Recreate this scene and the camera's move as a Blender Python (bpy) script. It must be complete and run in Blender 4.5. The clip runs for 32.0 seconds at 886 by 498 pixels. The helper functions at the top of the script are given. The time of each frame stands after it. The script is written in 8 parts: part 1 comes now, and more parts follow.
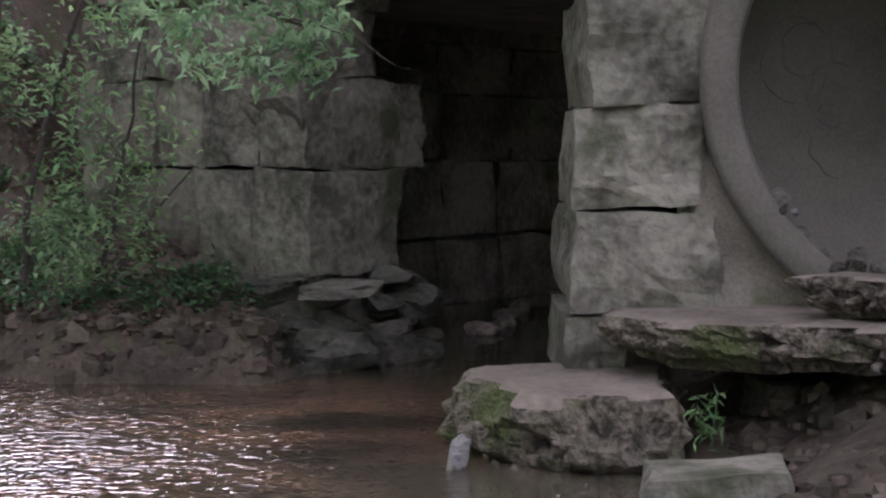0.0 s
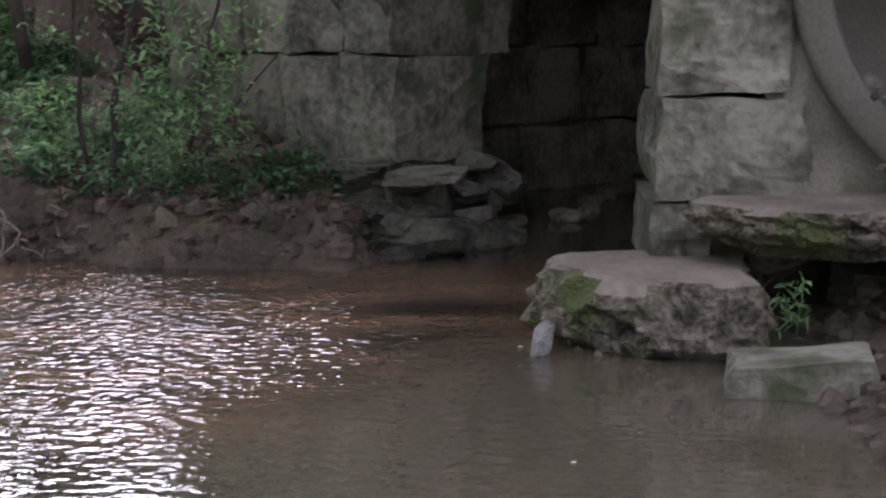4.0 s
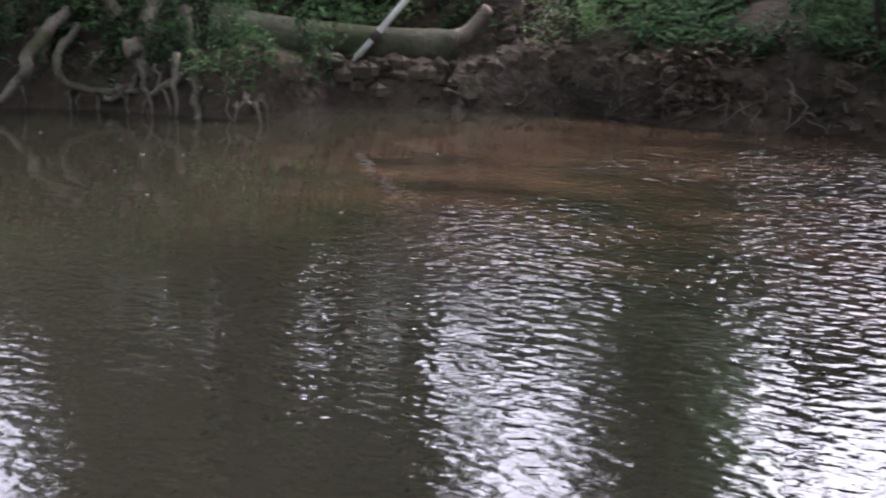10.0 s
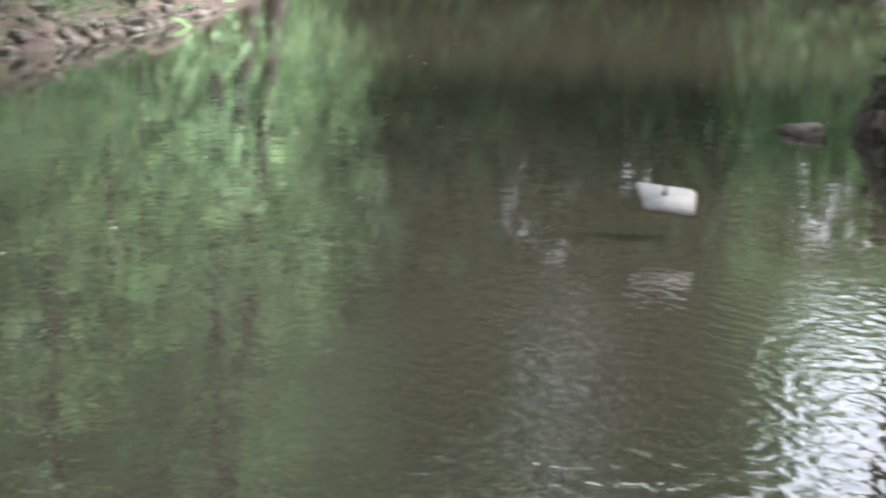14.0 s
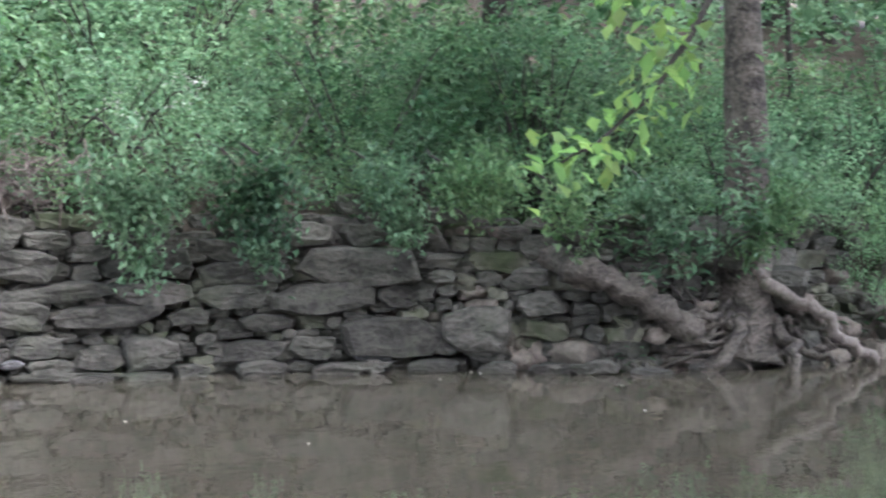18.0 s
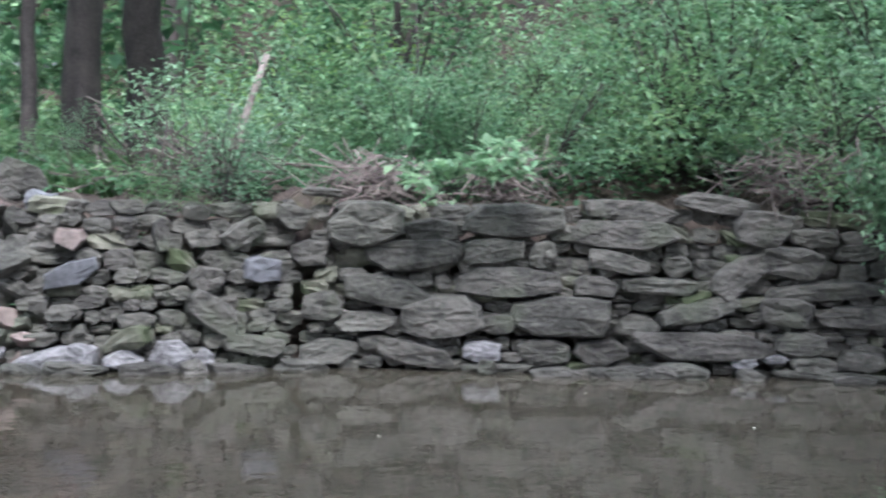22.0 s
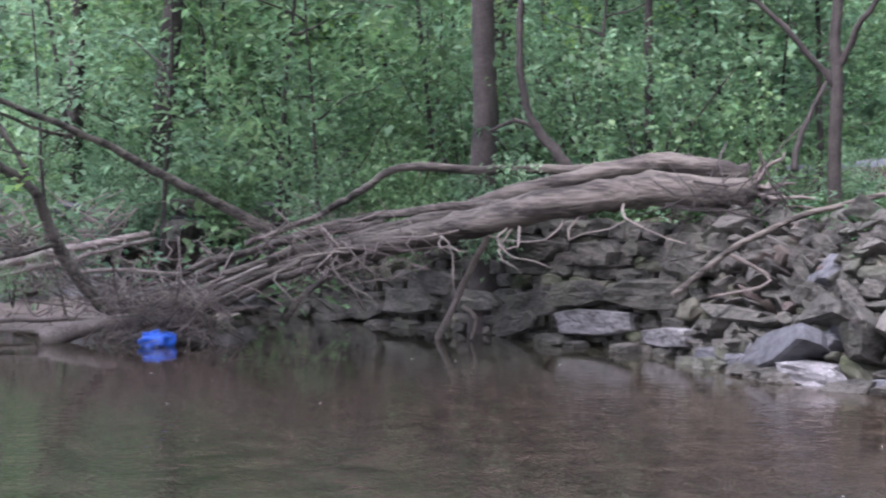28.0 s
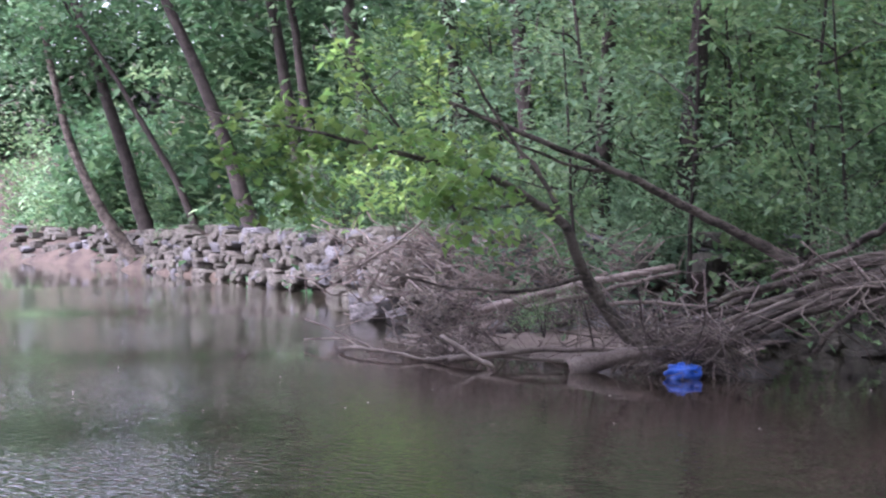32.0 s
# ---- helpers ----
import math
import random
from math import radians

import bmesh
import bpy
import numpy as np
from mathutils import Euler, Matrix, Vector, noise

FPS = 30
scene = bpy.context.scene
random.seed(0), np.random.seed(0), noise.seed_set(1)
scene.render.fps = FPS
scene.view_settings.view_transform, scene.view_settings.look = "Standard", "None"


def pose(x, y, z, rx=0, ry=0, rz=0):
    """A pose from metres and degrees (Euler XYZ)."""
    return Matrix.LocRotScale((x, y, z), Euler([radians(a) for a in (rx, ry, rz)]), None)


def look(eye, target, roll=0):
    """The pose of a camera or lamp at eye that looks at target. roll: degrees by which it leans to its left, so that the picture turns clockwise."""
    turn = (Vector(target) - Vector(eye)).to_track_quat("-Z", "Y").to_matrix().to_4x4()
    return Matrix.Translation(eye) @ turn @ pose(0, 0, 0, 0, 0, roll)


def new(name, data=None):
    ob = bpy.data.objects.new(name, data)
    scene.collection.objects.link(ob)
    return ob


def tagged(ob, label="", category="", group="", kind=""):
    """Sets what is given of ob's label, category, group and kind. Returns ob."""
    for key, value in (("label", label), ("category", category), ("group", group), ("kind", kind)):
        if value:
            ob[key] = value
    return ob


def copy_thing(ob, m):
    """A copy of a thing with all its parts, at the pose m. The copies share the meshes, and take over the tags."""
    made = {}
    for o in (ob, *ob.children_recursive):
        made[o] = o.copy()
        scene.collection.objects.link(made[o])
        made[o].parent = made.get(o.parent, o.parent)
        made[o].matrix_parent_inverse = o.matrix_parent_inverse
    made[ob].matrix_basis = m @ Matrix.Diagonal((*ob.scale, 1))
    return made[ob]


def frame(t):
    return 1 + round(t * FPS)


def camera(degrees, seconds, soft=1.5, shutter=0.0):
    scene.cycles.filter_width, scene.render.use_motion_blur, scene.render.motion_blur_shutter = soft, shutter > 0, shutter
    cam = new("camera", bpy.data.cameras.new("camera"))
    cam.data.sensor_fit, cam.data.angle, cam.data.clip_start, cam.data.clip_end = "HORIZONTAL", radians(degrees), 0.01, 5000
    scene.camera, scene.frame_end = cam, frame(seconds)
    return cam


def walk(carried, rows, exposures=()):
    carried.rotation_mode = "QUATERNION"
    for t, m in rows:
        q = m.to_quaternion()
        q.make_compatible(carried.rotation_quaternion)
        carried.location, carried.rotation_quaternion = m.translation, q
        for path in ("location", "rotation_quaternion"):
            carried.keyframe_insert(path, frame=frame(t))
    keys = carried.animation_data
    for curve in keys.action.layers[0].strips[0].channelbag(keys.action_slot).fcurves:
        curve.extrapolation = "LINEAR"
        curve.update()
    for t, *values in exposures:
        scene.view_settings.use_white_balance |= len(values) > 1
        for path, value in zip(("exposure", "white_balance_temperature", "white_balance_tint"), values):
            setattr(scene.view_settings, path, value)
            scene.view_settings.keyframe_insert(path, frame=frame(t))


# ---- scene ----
# The camera stands on a gravel spit and turns about itself; rows: seconds, tilt, lean, heading.
EYE = (0.0, 0.0, 1.5)
cam = camera(31.7, 32.0, soft=2.2, shutter=0.4)
PATH = [
    (0.0, 85.91, -0.16, 0.01),
    (0.5, 85.40, -0.22, 0.19),
    (1.0, 85.18, -0.22, 0.32),
    (1.5, 85.19, -0.05, 0.50),
    (2.0, 85.19, -0.06, 0.62),
    (2.5, 85.29, -0.07, 0.81),
    (4.5, 80.40, -0.02, 4.52),
    (5.0, 79.62, -0.13, 6.25),
    (5.5, 78.89, -0.36, 8.33),
    (6.0, 78.36, -0.28, 11.06),
    (6.5, 78.08, -0.06, 14.03),
    (7.0, 77.74, 0.07, 16.75),
    (7.5, 77.51, 0.40, 19.39),
    (8.0, 77.20, 0.49, 21.85),
    (8.5, 76.69, 0.32, 23.57),
    (9.0, 76.38, 0.07, 24.67),
    (9.5, 77.26, -0.06, 27.89),
    (10.0, 77.27, 0.38, 31.55),
    (10.5, 77.58, 0.20, 35.02),
    (11.0, 77.28, 0.17, 38.16),
    (11.5, 76.63, 0.34, 40.90),
    (12.0, 76.75, 0.32, 44.45),
    (12.5, 77.42, 0.23, 54.26),
    (13.0, 78.62, -0.25, 62.81),
    (13.5, 78.89, -1.16, 68.18),
    (15.5, 79.60, -1.30, 104.19),
    (16.0, 82.68, -0.87, 109.05),
    (16.5, 84.40, -0.70, 113.61),
    (17.0, 85.39, -0.72, 117.74),
    (17.5, 86.28, -0.58, 121.54),
    (18.0, 87.10, -0.59, 125.45),
    (18.5, 86.79, -0.82, 129.00),
    (19.0, 87.14, -0.68, 132.81),
    (19.5, 87.07, -0.33, 136.37),
    (20.0, 86.88, -0.39, 139.24),
    (20.5, 86.71, -0.84, 142.46),
    (21.0, 86.55, -1.42, 145.53),
    (21.5, 86.58, -1.52, 149.12),
    (22.0, 86.56, -1.37, 153.18),
    (22.5, 86.32, -1.16, 157.96),
    (23.0, 86.28, -1.19, 162.59),
    (23.5, 86.49, -1.27, 166.27),
    (24.0, 87.08, -1.35, 169.66),
    (24.5, 87.08, -1.20, 174.06),
    (25.0, 86.60, -0.87, 178.99),
    (25.5, 86.27, -0.76, 183.86),
    (26.0, 86.88, -0.66, 188.06),
    (26.5, 87.68, -0.90, 192.09),
    (28.5, 87.51, -0.06, 205.31),
    (29.0, 87.46, -0.14, 207.85),
    (29.5, 87.84, -0.13, 210.70),
    (30.0, 88.17, 0.14, 213.54),
    (30.5, 88.38, 0.20, 215.99),
    (31.0, 88.23, 0.28, 218.03),
    (31.5, 88.22, 0.49, 219.98),
    (32.0, 88.91, 0.14, 221.66),
]
walk(cam, [(t, pose(*EYE, a, b, c)) for t, a, b, c in PATH],
     exposures=[(0, 4.05, 6300, 36), (2.5, 4.05, 6300, 36), (4.5, 3.85, 6250, 33), (6, 3.3, 6250, 31), (8, 2.82, 6100, 28), (9, 2.52, 6050, 28), (10, 2.8, 6200, 25), (12, 3.1, 6400, 19), (13, 2.95, 6350, 14),
                (15.5, 3.02, 6250, 16), (17, 3.5, 6100, 16), (18, 3.7, 5800, 18), (20, 3.6, 5650, 19), (21, 3.4, 5500, 16), (24, 2.6, 5550, 16), (26, 2.65, 5600, 18), (28.5, 3.25, 5700, 31), (31, 2.75, 5800, 35), (32, 2.65, 5800, 36)])

# ---- light ----
world = bpy.data.worlds.new("sky")
scene.world = world
world.use_nodes = True
wn = world.node_tree
sky = wn.nodes.new("ShaderNodeTexSky")
sky.sky_type = "NISHITA"
sky.sun_disc = False
sky.sun_elevation, sky.sun_rotation = radians(50), radians(17.5)
sky.dust_density = 3.0
wn.nodes["Background"].inputs["Strength"].default_value = 0.15
haze = wn.nodes.new("ShaderNodeHueSaturation")
haze.inputs["Saturation"].default_value = 0.3
wn.links.new(sky.outputs[0], haze.inputs["Color"])
wn.links.new(haze.outputs[0], wn.nodes["Background"].inputs[0])
sun = new("sun", bpy.data.lights.new("sun", "SUN"))
sun.data.energy, sun.data.angle, sun.data.color = 1.5, radians(20), (1.0, 0.97, 0.93)
sun.matrix_basis = look((12, 38, 47.5), (0, 0, 0))


# ---- materials ----
def shader(name, base, dark=None, rough=0.85, scale=3.0, fine=40.0, bump=0.4, island=0.0, moss=0.0, mosscol=(0.068, 0.078, 0.034), spec=0.3, coords="Object", obj=0.0, strata=1.0, crisp=(0.3, 0.68), relief=0.02, grain=None):
    """Two scales of colour variation, fine relief, and random tint by piece or by island."""
    m = bpy.data.materials.new(name)
    m.use_nodes = True
    nt = m.node_tree
    N, L = nt.nodes, nt.links
    b = N["Principled BSDF"]
    b.inputs["Roughness"].default_value = rough
    b.inputs["Specular IOR Level"].default_value = spec
    tc = N.new("ShaderNodeTexCoord")
    n1 = N.new("ShaderNodeTexNoise")
    n1.inputs["Scale"].default_value, n1.inputs["Detail"].default_value = scale, 5
    n2 = N.new("ShaderNodeTexNoise")
    n2.inputs["Scale"].default_value, n2.inputs["Detail"].default_value = fine, 7
    if coords == "World":
        gm = N.new("ShaderNodeNewGeometry")
        src = gm.outputs["Position"]
    else:
        src = tc.outputs["Object"]
    if strata != 1.0 or grain:
        bed = N.new("ShaderNodeMapping")
        bed.inputs["Scale"].default_value = grain or (1, 1, strata)
        L.new(src, bed.inputs[0])
        src = bed.outputs[0]
    L.new(src, n1.inputs["Vector"])
    L.new(src, n2.inputs["Vector"])
    dark = dark or tuple(c * 0.45 for c in base)
    ramp = N.new("ShaderNodeValToRGB")
    ramp.color_ramp.elements[0].color, ramp.color_ramp.elements[0].position = (*dark, 1), crisp[0]
    ramp.color_ramp.elements[1].color, ramp.color_ramp.elements[1].position = (*base, 1), crisp[1]
    mixf = N.new("ShaderNodeMath")
    mixf.operation = "MULTIPLY_ADD"
    L.new(n2.outputs[0], mixf.inputs[0])
    mixf.inputs[1].default_value = 0.6
    off = N.new("ShaderNodeMath")
    off.operation = "MULTIPLY_ADD"
    L.new(n1.outputs[0], off.inputs[0])
    off.inputs[1].default_value, off.inputs[2].default_value = 0.85, -0.22
    L.new(off.outputs[0], mixf.inputs[2])
    L.new(mixf.outputs[0], ramp.inputs[0])
    col = ramp.outputs[0]
    if island or obj:
        hs = N.new("ShaderNodeHueSaturation")
        if obj:
            rnd = N.new("ShaderNodeObjectInfo").outputs["Random"]
        else:
            rnd = N.new("ShaderNodeNewGeometry").outputs["Random Per Island"]
        k = obj or island
        va = N.new("ShaderNodeMapRange")
        va.inputs[3].default_value, va.inputs[4].default_value = 1 - k, 1 + k
        L.new(rnd, va.inputs[0])
        L.new(va.outputs[0], hs.inputs["Value"])
        w3 = N.new("ShaderNodeTexWhiteNoise")
        w3.noise_dimensions = "1D"
        L.new(rnd, w3.inputs["W"])
        hu = N.new("ShaderNodeMapRange")
        hu.inputs[3].default_value, hu.inputs[4].default_value = 0.5 - k * 0.06, 0.5 + k * 0.06
        L.new(w3.outputs["Value"], hu.inputs[0])
        L.new(hu.outputs[0], hs.inputs["Hue"])
        L.new(col, hs.inputs["Color"])
        col = hs.outputs[0]
    if moss:
        n3 = N.new("ShaderNodeTexNoise")
        n3.inputs["Scale"].default_value, n3.inputs["Detail"].default_value = 2.3, 6
        gp = N.new("ShaderNodeNewGeometry")
        L.new(gp.outputs["Position"], n3.inputs["Vector"])
        mr = N.new("ShaderNodeMapRange")
        mr.inputs[1].default_value, mr.inputs[2].default_value = 0.62 - moss * 0.25, 0.74 - moss * 0.2
        L.new(n3.outputs[0], mr.inputs[0])
        mx = N.new("ShaderNodeMix")
        mx.data_type = "RGBA"
        L.new(mr.outputs[0], mx.inputs[0])
        L.new(col, mx.inputs[6])
        mx.inputs[7].default_value = (*mosscol, 1)
        col = mx.outputs[2]
    L.new(col, b.inputs["Base Color"])
    bp = N.new("ShaderNodeBump")
    bp.inputs["Strength"].default_value, bp.inputs["Distance"].default_value = bump, relief
    L.new(mixf.outputs[0], bp.inputs["Height"])
    L.new(bp.outputs[0], b.inputs["Normal"])
    return m


def leafy(name, base, dark, back=0.42):
    """Thin leaf: diffuse with light passing through, tinted leaf by leaf and in broad patches."""
    m = shader(name, base, dark, rough=0.65, scale=0.9, fine=7.0, bump=0.0, island=0.38, spec=0.22, coords="World")
    nt = m.node_tree
    N, L = nt.nodes, nt.links
    b = N["Principled BSDF"]
    tr = N.new("ShaderNodeBsdfTranslucent")
    src = b.inputs["Base Color"].links[0].from_socket
    br = N.new("ShaderNodeHueSaturation")
    br.inputs["Value"].default_value = 1.4
    br.inputs["Saturation"].default_value = 1.1
    L.new(src, br.inputs["Color"])
    L.new(br.outputs[0], tr.inputs["Color"])
    mix = N.new("ShaderNodeMixShader")
    mix.inputs[0].default_value = back
    L.new(b.outputs[0], mix.inputs[1])
    L.new(tr.outputs[0], mix.inputs[2])
    L.new(mix.outputs[0], N["Material Output"].inputs["Surface"])
    return m


M_ASHLAR = shader("weathered_sandstone", (0.19, 0.178, 0.142), (0.058, 0.055, 0.043), scale=2.2, fine=17, crisp=(0.34, 0.64), relief=0.045, bump=1.0, moss=0.24, mosscol=(0.05, 0.056, 0.03), obj=0.18, coords="World")
M_CONC = shader("old_concrete", (0.23, 0.205, 0.17), (0.11, 0.095, 0.075), scale=3, fine=60, bump=0.5, moss=0.12, coords="World")
M_PIPE = shader("pipe_concrete", (0.12, 0.107, 0.09), (0.068, 0.06, 0.05), scale=1.4, fine=50, bump=0.15, coords="World")
M_AGG = shader("broken_aggregate", (0.165, 0.138, 0.108), (0.038, 0.031, 0.024), scale=9, fine=34, bump=1.0, moss=0.5, mosscol=(0.07, 0.085, 0.03), coords="World", crisp=(0.38, 0.62), relief=0.09)
M_ROCK = shader("wall_rock", (0.094, 0.088, 0.073), (0.038, 0.036, 0.029), scale=4.5, fine=19, bump=1.0, moss=0.2, mosscol=(0.075, 0.078, 0.055), obj=0.25, strata=1.7, coords="World", crisp=(0.37, 0.62), relief=0.05)
M_ROCKS = shader("shore_rock", (0.12, 0.11, 0.094), (0.048, 0.044, 0.037), scale=4.5, fine=19, bump=1.0, island=0.3, coords="World", crisp=(0.37, 0.62), relief=0.05)
M_PALE = shader("pale_rock", (0.22, 0.21, 0.205), (0.09, 0.086, 0.083), scale=4.5, fine=19, bump=1.0, obj=0.15, strata=1.7, coords="World", crisp=(0.36, 0.62), relief=0.05)
M_BLUE = shader("blue_grey_rock", (0.12, 0.12, 0.125), (0.055, 0.055, 0.057), scale=3.5, fine=24, bump=0.7, obj=0.15, coords="World")
M_PINK = shader("reddish_rock", (0.165, 0.13, 0.11), (0.075, 0.06, 0.05), scale=3.5, fine=24, bump=0.7, obj=0.15, coords="World")
M_ROAD = shader("worn_asphalt", (0.165, 0.167, 0.18), (0.115, 0.116, 0.125), scale=1.0, fine=30, bump=0.2, coords="World")
M_MOSSY = shader("mossy_rock", (0.14, 0.135, 0.10), (0.055, 0.055, 0.038), scale=3.5, fine=26, bump=0.8, moss=0.5, mosscol=(0.046, 0.056, 0.026), coords="World", obj=0.2)
M_TAN = shader("tan_rock", (0.27, 0.22, 0.175), (0.15, 0.12, 0.095), scale=3.5, fine=26, bump=0.6, coords="World")
M_PLANK = shader("white_paint", (0.46, 0.445, 0.43), (0.32, 0.31, 0.295), scale=6, fine=30, bump=0.2, rough=0.6)
M_ROPE = shader("rope_fibre", (0.10, 0.085, 0.07), scale=20, fine=90, bump=0.5)
M_BAG = shader("blue_plastic", (0.02, 0.13, 0.62), (0.01, 0.06, 0.35), scale=6, fine=20, bump=0.8, rough=0.35, spec=0.5)
M_PVC = shader("white_plastic", (0.75, 0.75, 0.74), (0.6, 0.58, 0.55), scale=6, fine=30, bump=0.05, rough=0.45, spec=0.5)
M_SPRAY = shader("dark_spray_paint", (0.10, 0.095, 0.09), scale=6, fine=30, bump=0.1)
M_TWIG = shader("twig_bark", (0.215, 0.182, 0.158), (0.09, 0.068, 0.06), scale=5, fine=30, bump=0.5, coords="World", island=0.35)
M_FOAM = shader("foam", (0.7, 0.68, 0.62), (0.5, 0.48, 0.44), scale=30, fine=120, bump=0.3)
M_SILT = shader("pale_silt", (0.2, 0.165, 0.138), (0.1, 0.08, 0.064), scale=2, fine=20, bump=0.7, coords="World")
M_EARTH = shader("root_earth", (0.21, 0.178, 0.146), (0.055, 0.045, 0.037), scale=3, fine=22, bump=1.0, coords="World", obj=0.3)
M_MUD = shader("bank_soil", (0.078, 0.059, 0.044), (0.035, 0.025, 0.02), scale=1.4, fine=15, crisp=(0.36, 0.64), relief=0.08, bump=1.0, coords="World", moss=0.1, mosscol=(0.06, 0.06, 0.03))
M_CLOD = shader("clod_soil", (0.09, 0.07, 0.054), (0.035, 0.026, 0.021), scale=3, fine=30, bump=0.8, coords="World", island=0.45)
M_BARK = shader("bark", (0.055, 0.046, 0.04), (0.02, 0.017, 0.015), scale=5, fine=32, bump=1.0, coords="World")
M_TRUNK = shader("fallen_bark", (0.13, 0.112, 0.092), (0.035, 0.029, 0.024), scale=5, fine=24, grain=(0.25, 1.5, 1.5), bump=1.0, coords="World", crisp=(0.37, 0.62), relief=0.05)
M_DEAD = shader("dead_wood", (0.28, 0.24, 0.205), (0.11, 0.09, 0.076), scale=4, fine=40, bump=0.7, obj=0.2, coords="World")
M_ROOT = shader("root_bark", (0.23, 0.2, 0.168), (0.07, 0.058, 0.048), scale=5, fine=32, bump=1.0, obj=0.2, coords="World", moss=0.25, mosscol=(0.055, 0.065, 0.03))
M_LEAF = leafy("leaf_green", (0.185, 0.28, 0.14), (0.066, 0.125, 0.06))
M_LEAFB = leafy("leaf_bluegreen", (0.185, 0.28, 0.165), (0.068, 0.125, 0.074))
# yellow-green maple leaf; the lane's grass takes it to look sunlit
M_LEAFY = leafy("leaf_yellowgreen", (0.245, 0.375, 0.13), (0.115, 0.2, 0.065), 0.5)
# pale green; also puts sunlight into foliage that should look lit
M_LEAFP = leafy("leaf_pale", (0.25, 0.37, 0.22), (0.12, 0.2, 0.11), 0.5)
# dark green; in the deep wood it puts shade into the leaf colour
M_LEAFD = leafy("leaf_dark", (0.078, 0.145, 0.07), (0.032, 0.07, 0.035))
# tree shade on the wall top is put into this dark blade colour
M_GRASS = leafy("grass_blade_shaded", (0.055, 0.10, 0.036), (0.022, 0.045, 0.016))
M_DRY = leafy("dry_leaf", (0.15, 0.108, 0.075), (0.07, 0.048, 0.033), 0.1)


def water_material():
    m = bpy.data.materials.new("muddy_water")
    m.use_nodes = True
    N, L = m.node_tree.nodes, m.node_tree.links
    b = N["Principled BSDF"]
    b.inputs["IOR"].default_value = 1.34
    b.inputs["Specular IOR Level"].default_value = 1.0
    b.inputs["Roughness"].default_value = 0.012
    geo = N.new("ShaderNodeNewGeometry")
    tc = N.new("ShaderNodeTexCoord")
    # murky body colour with the stony bed showing through where it is shallow
    bed = N.new("ShaderNodeTexNoise")
    bed.inputs["Scale"].default_value, bed.inputs["Detail"].default_value = 1.6, 7
    mp = N.new("ShaderNodeMapping")
    mp.inputs["Scale"].default_value = (0.7, 1.5, 1)
    L.new(geo.outputs["Position"], mp.inputs[0])
    L.new(mp.outputs[0], bed.inputs["Vector"])
    bedcol = N.new("ShaderNodeValToRGB")
    e = bedcol.color_ramp.elements
    e[0].color, e[0].position = (0.028, 0.02, 0.014, 1), 0.35
    e[1].color, e[1].position = (0.15, 0.086, 0.052, 1), 0.7
    L.new(bed.outputs[0], bedcol.inputs[0])

    def patch(cx, cy, r0, r1):
        sub = N.new("ShaderNodeVectorMath")
        sub.operation = "DISTANCE"
        L.new(geo.outputs["Position"], sub.inputs[0])
        sub.inputs[1].default_value = (cx, cy, 0)
        mr = N.new("ShaderNodeMapRange")
        mr.interpolation_type = "SMOOTHSTEP"
        mr.inputs[1].default_value, mr.inputs[2].default_value = r0, r1
        mr.inputs[3].default_value, mr.inputs[4].default_value = 1, 0
        L.new(sub.outputs["Value"], mr.inputs[0])
        return mr.outputs[0]

    def larger(*socks):
        out = socks[0]
        for s in socks[1:]:
            mx = N.new("ShaderNodeMath")
            mx.operation = "MAXIMUM"
            L.new(out, mx.inputs[0])
            L.new(s, mx.inputs[1])
            out = mx.outputs[0]
        return out
    shallow = larger(patch(-0.6, 8.2, 0.6, 2.6), patch(-3.2, 7.6, 0.8, 3.2), patch(-1.6, 6.8, 0.5, 2.2))
    mix = N.new("ShaderNodeMix")
    mix.data_type = "RGBA"
    L.new(shallow, mix.inputs[0])
    mix.inputs[6].default_value = (0.034, 0.032, 0.022, 1)
    L.new(bedcol.outputs[0], mix.inputs[7])
    # brown pebbly bed under the far, slower reach
    peb = N.new("ShaderNodeTexNoise")
    peb.inputs["Scale"].default_value, peb.inputs["Detail"].default_value = 4.0, 6
    L.new(geo.outputs["Position"], peb.inputs["Vector"])
    pebcol = N.new("ShaderNodeValToRGB")
    e = pebcol.color_ramp.elements
    e[0].color, e[0].position = (0.02, 0.015, 0.011, 1), 0.36
    e[1].color, e[1].position = (0.095, 0.066, 0.047, 1), 0.68
    L.new(peb.outputs[0], pebcol.inputs[0])
    mix2 = N.new("ShaderNodeMix")
    mix2.data_type = "RGBA"
    L.new(larger(patch(3.0, -7.5, 2.5, 6.5), patch(8.0, -8.5, 2.0, 5.5), patch(13.0, -9.5, 2.5, 7.0)), mix2.inputs[0])
    silt = N.new("ShaderNodeMix")
    silt.data_type = "RGBA"
    L.new(larger(patch(-7.0, -2.8, 5.0, 10.5), patch(1.2, 5.2, 0.8, 3.2)), silt.inputs[0])
    L.new(mix.outputs[2], silt.inputs[6])
    silt.inputs[7].default_value = (0.072, 0.062, 0.045, 1)
    L.new(silt.outputs[2], mix2.inputs[6])
    L.new(pebcol.outputs[0], mix2.inputs[7])
    L.new(mix2.outputs[2], b.inputs["Base Color"])
    # ripples: short chop on the riffle, long soft swell elsewhere; they drift with the sheet
    chop = N.new("ShaderNodeTexNoise")
    chop.inputs["Scale"].default_value, chop.inputs["Detail"].default_value = 11.0, 1.5
    m2 = N.new("ShaderNodeMapping")
    m2.inputs["Rotation"].default_value = (0, 0, radians(10))
    m2.inputs["Scale"].default_value = (1.0, 1.4, 1)
    L.new(tc.outputs["Object"], m2.inputs[0])
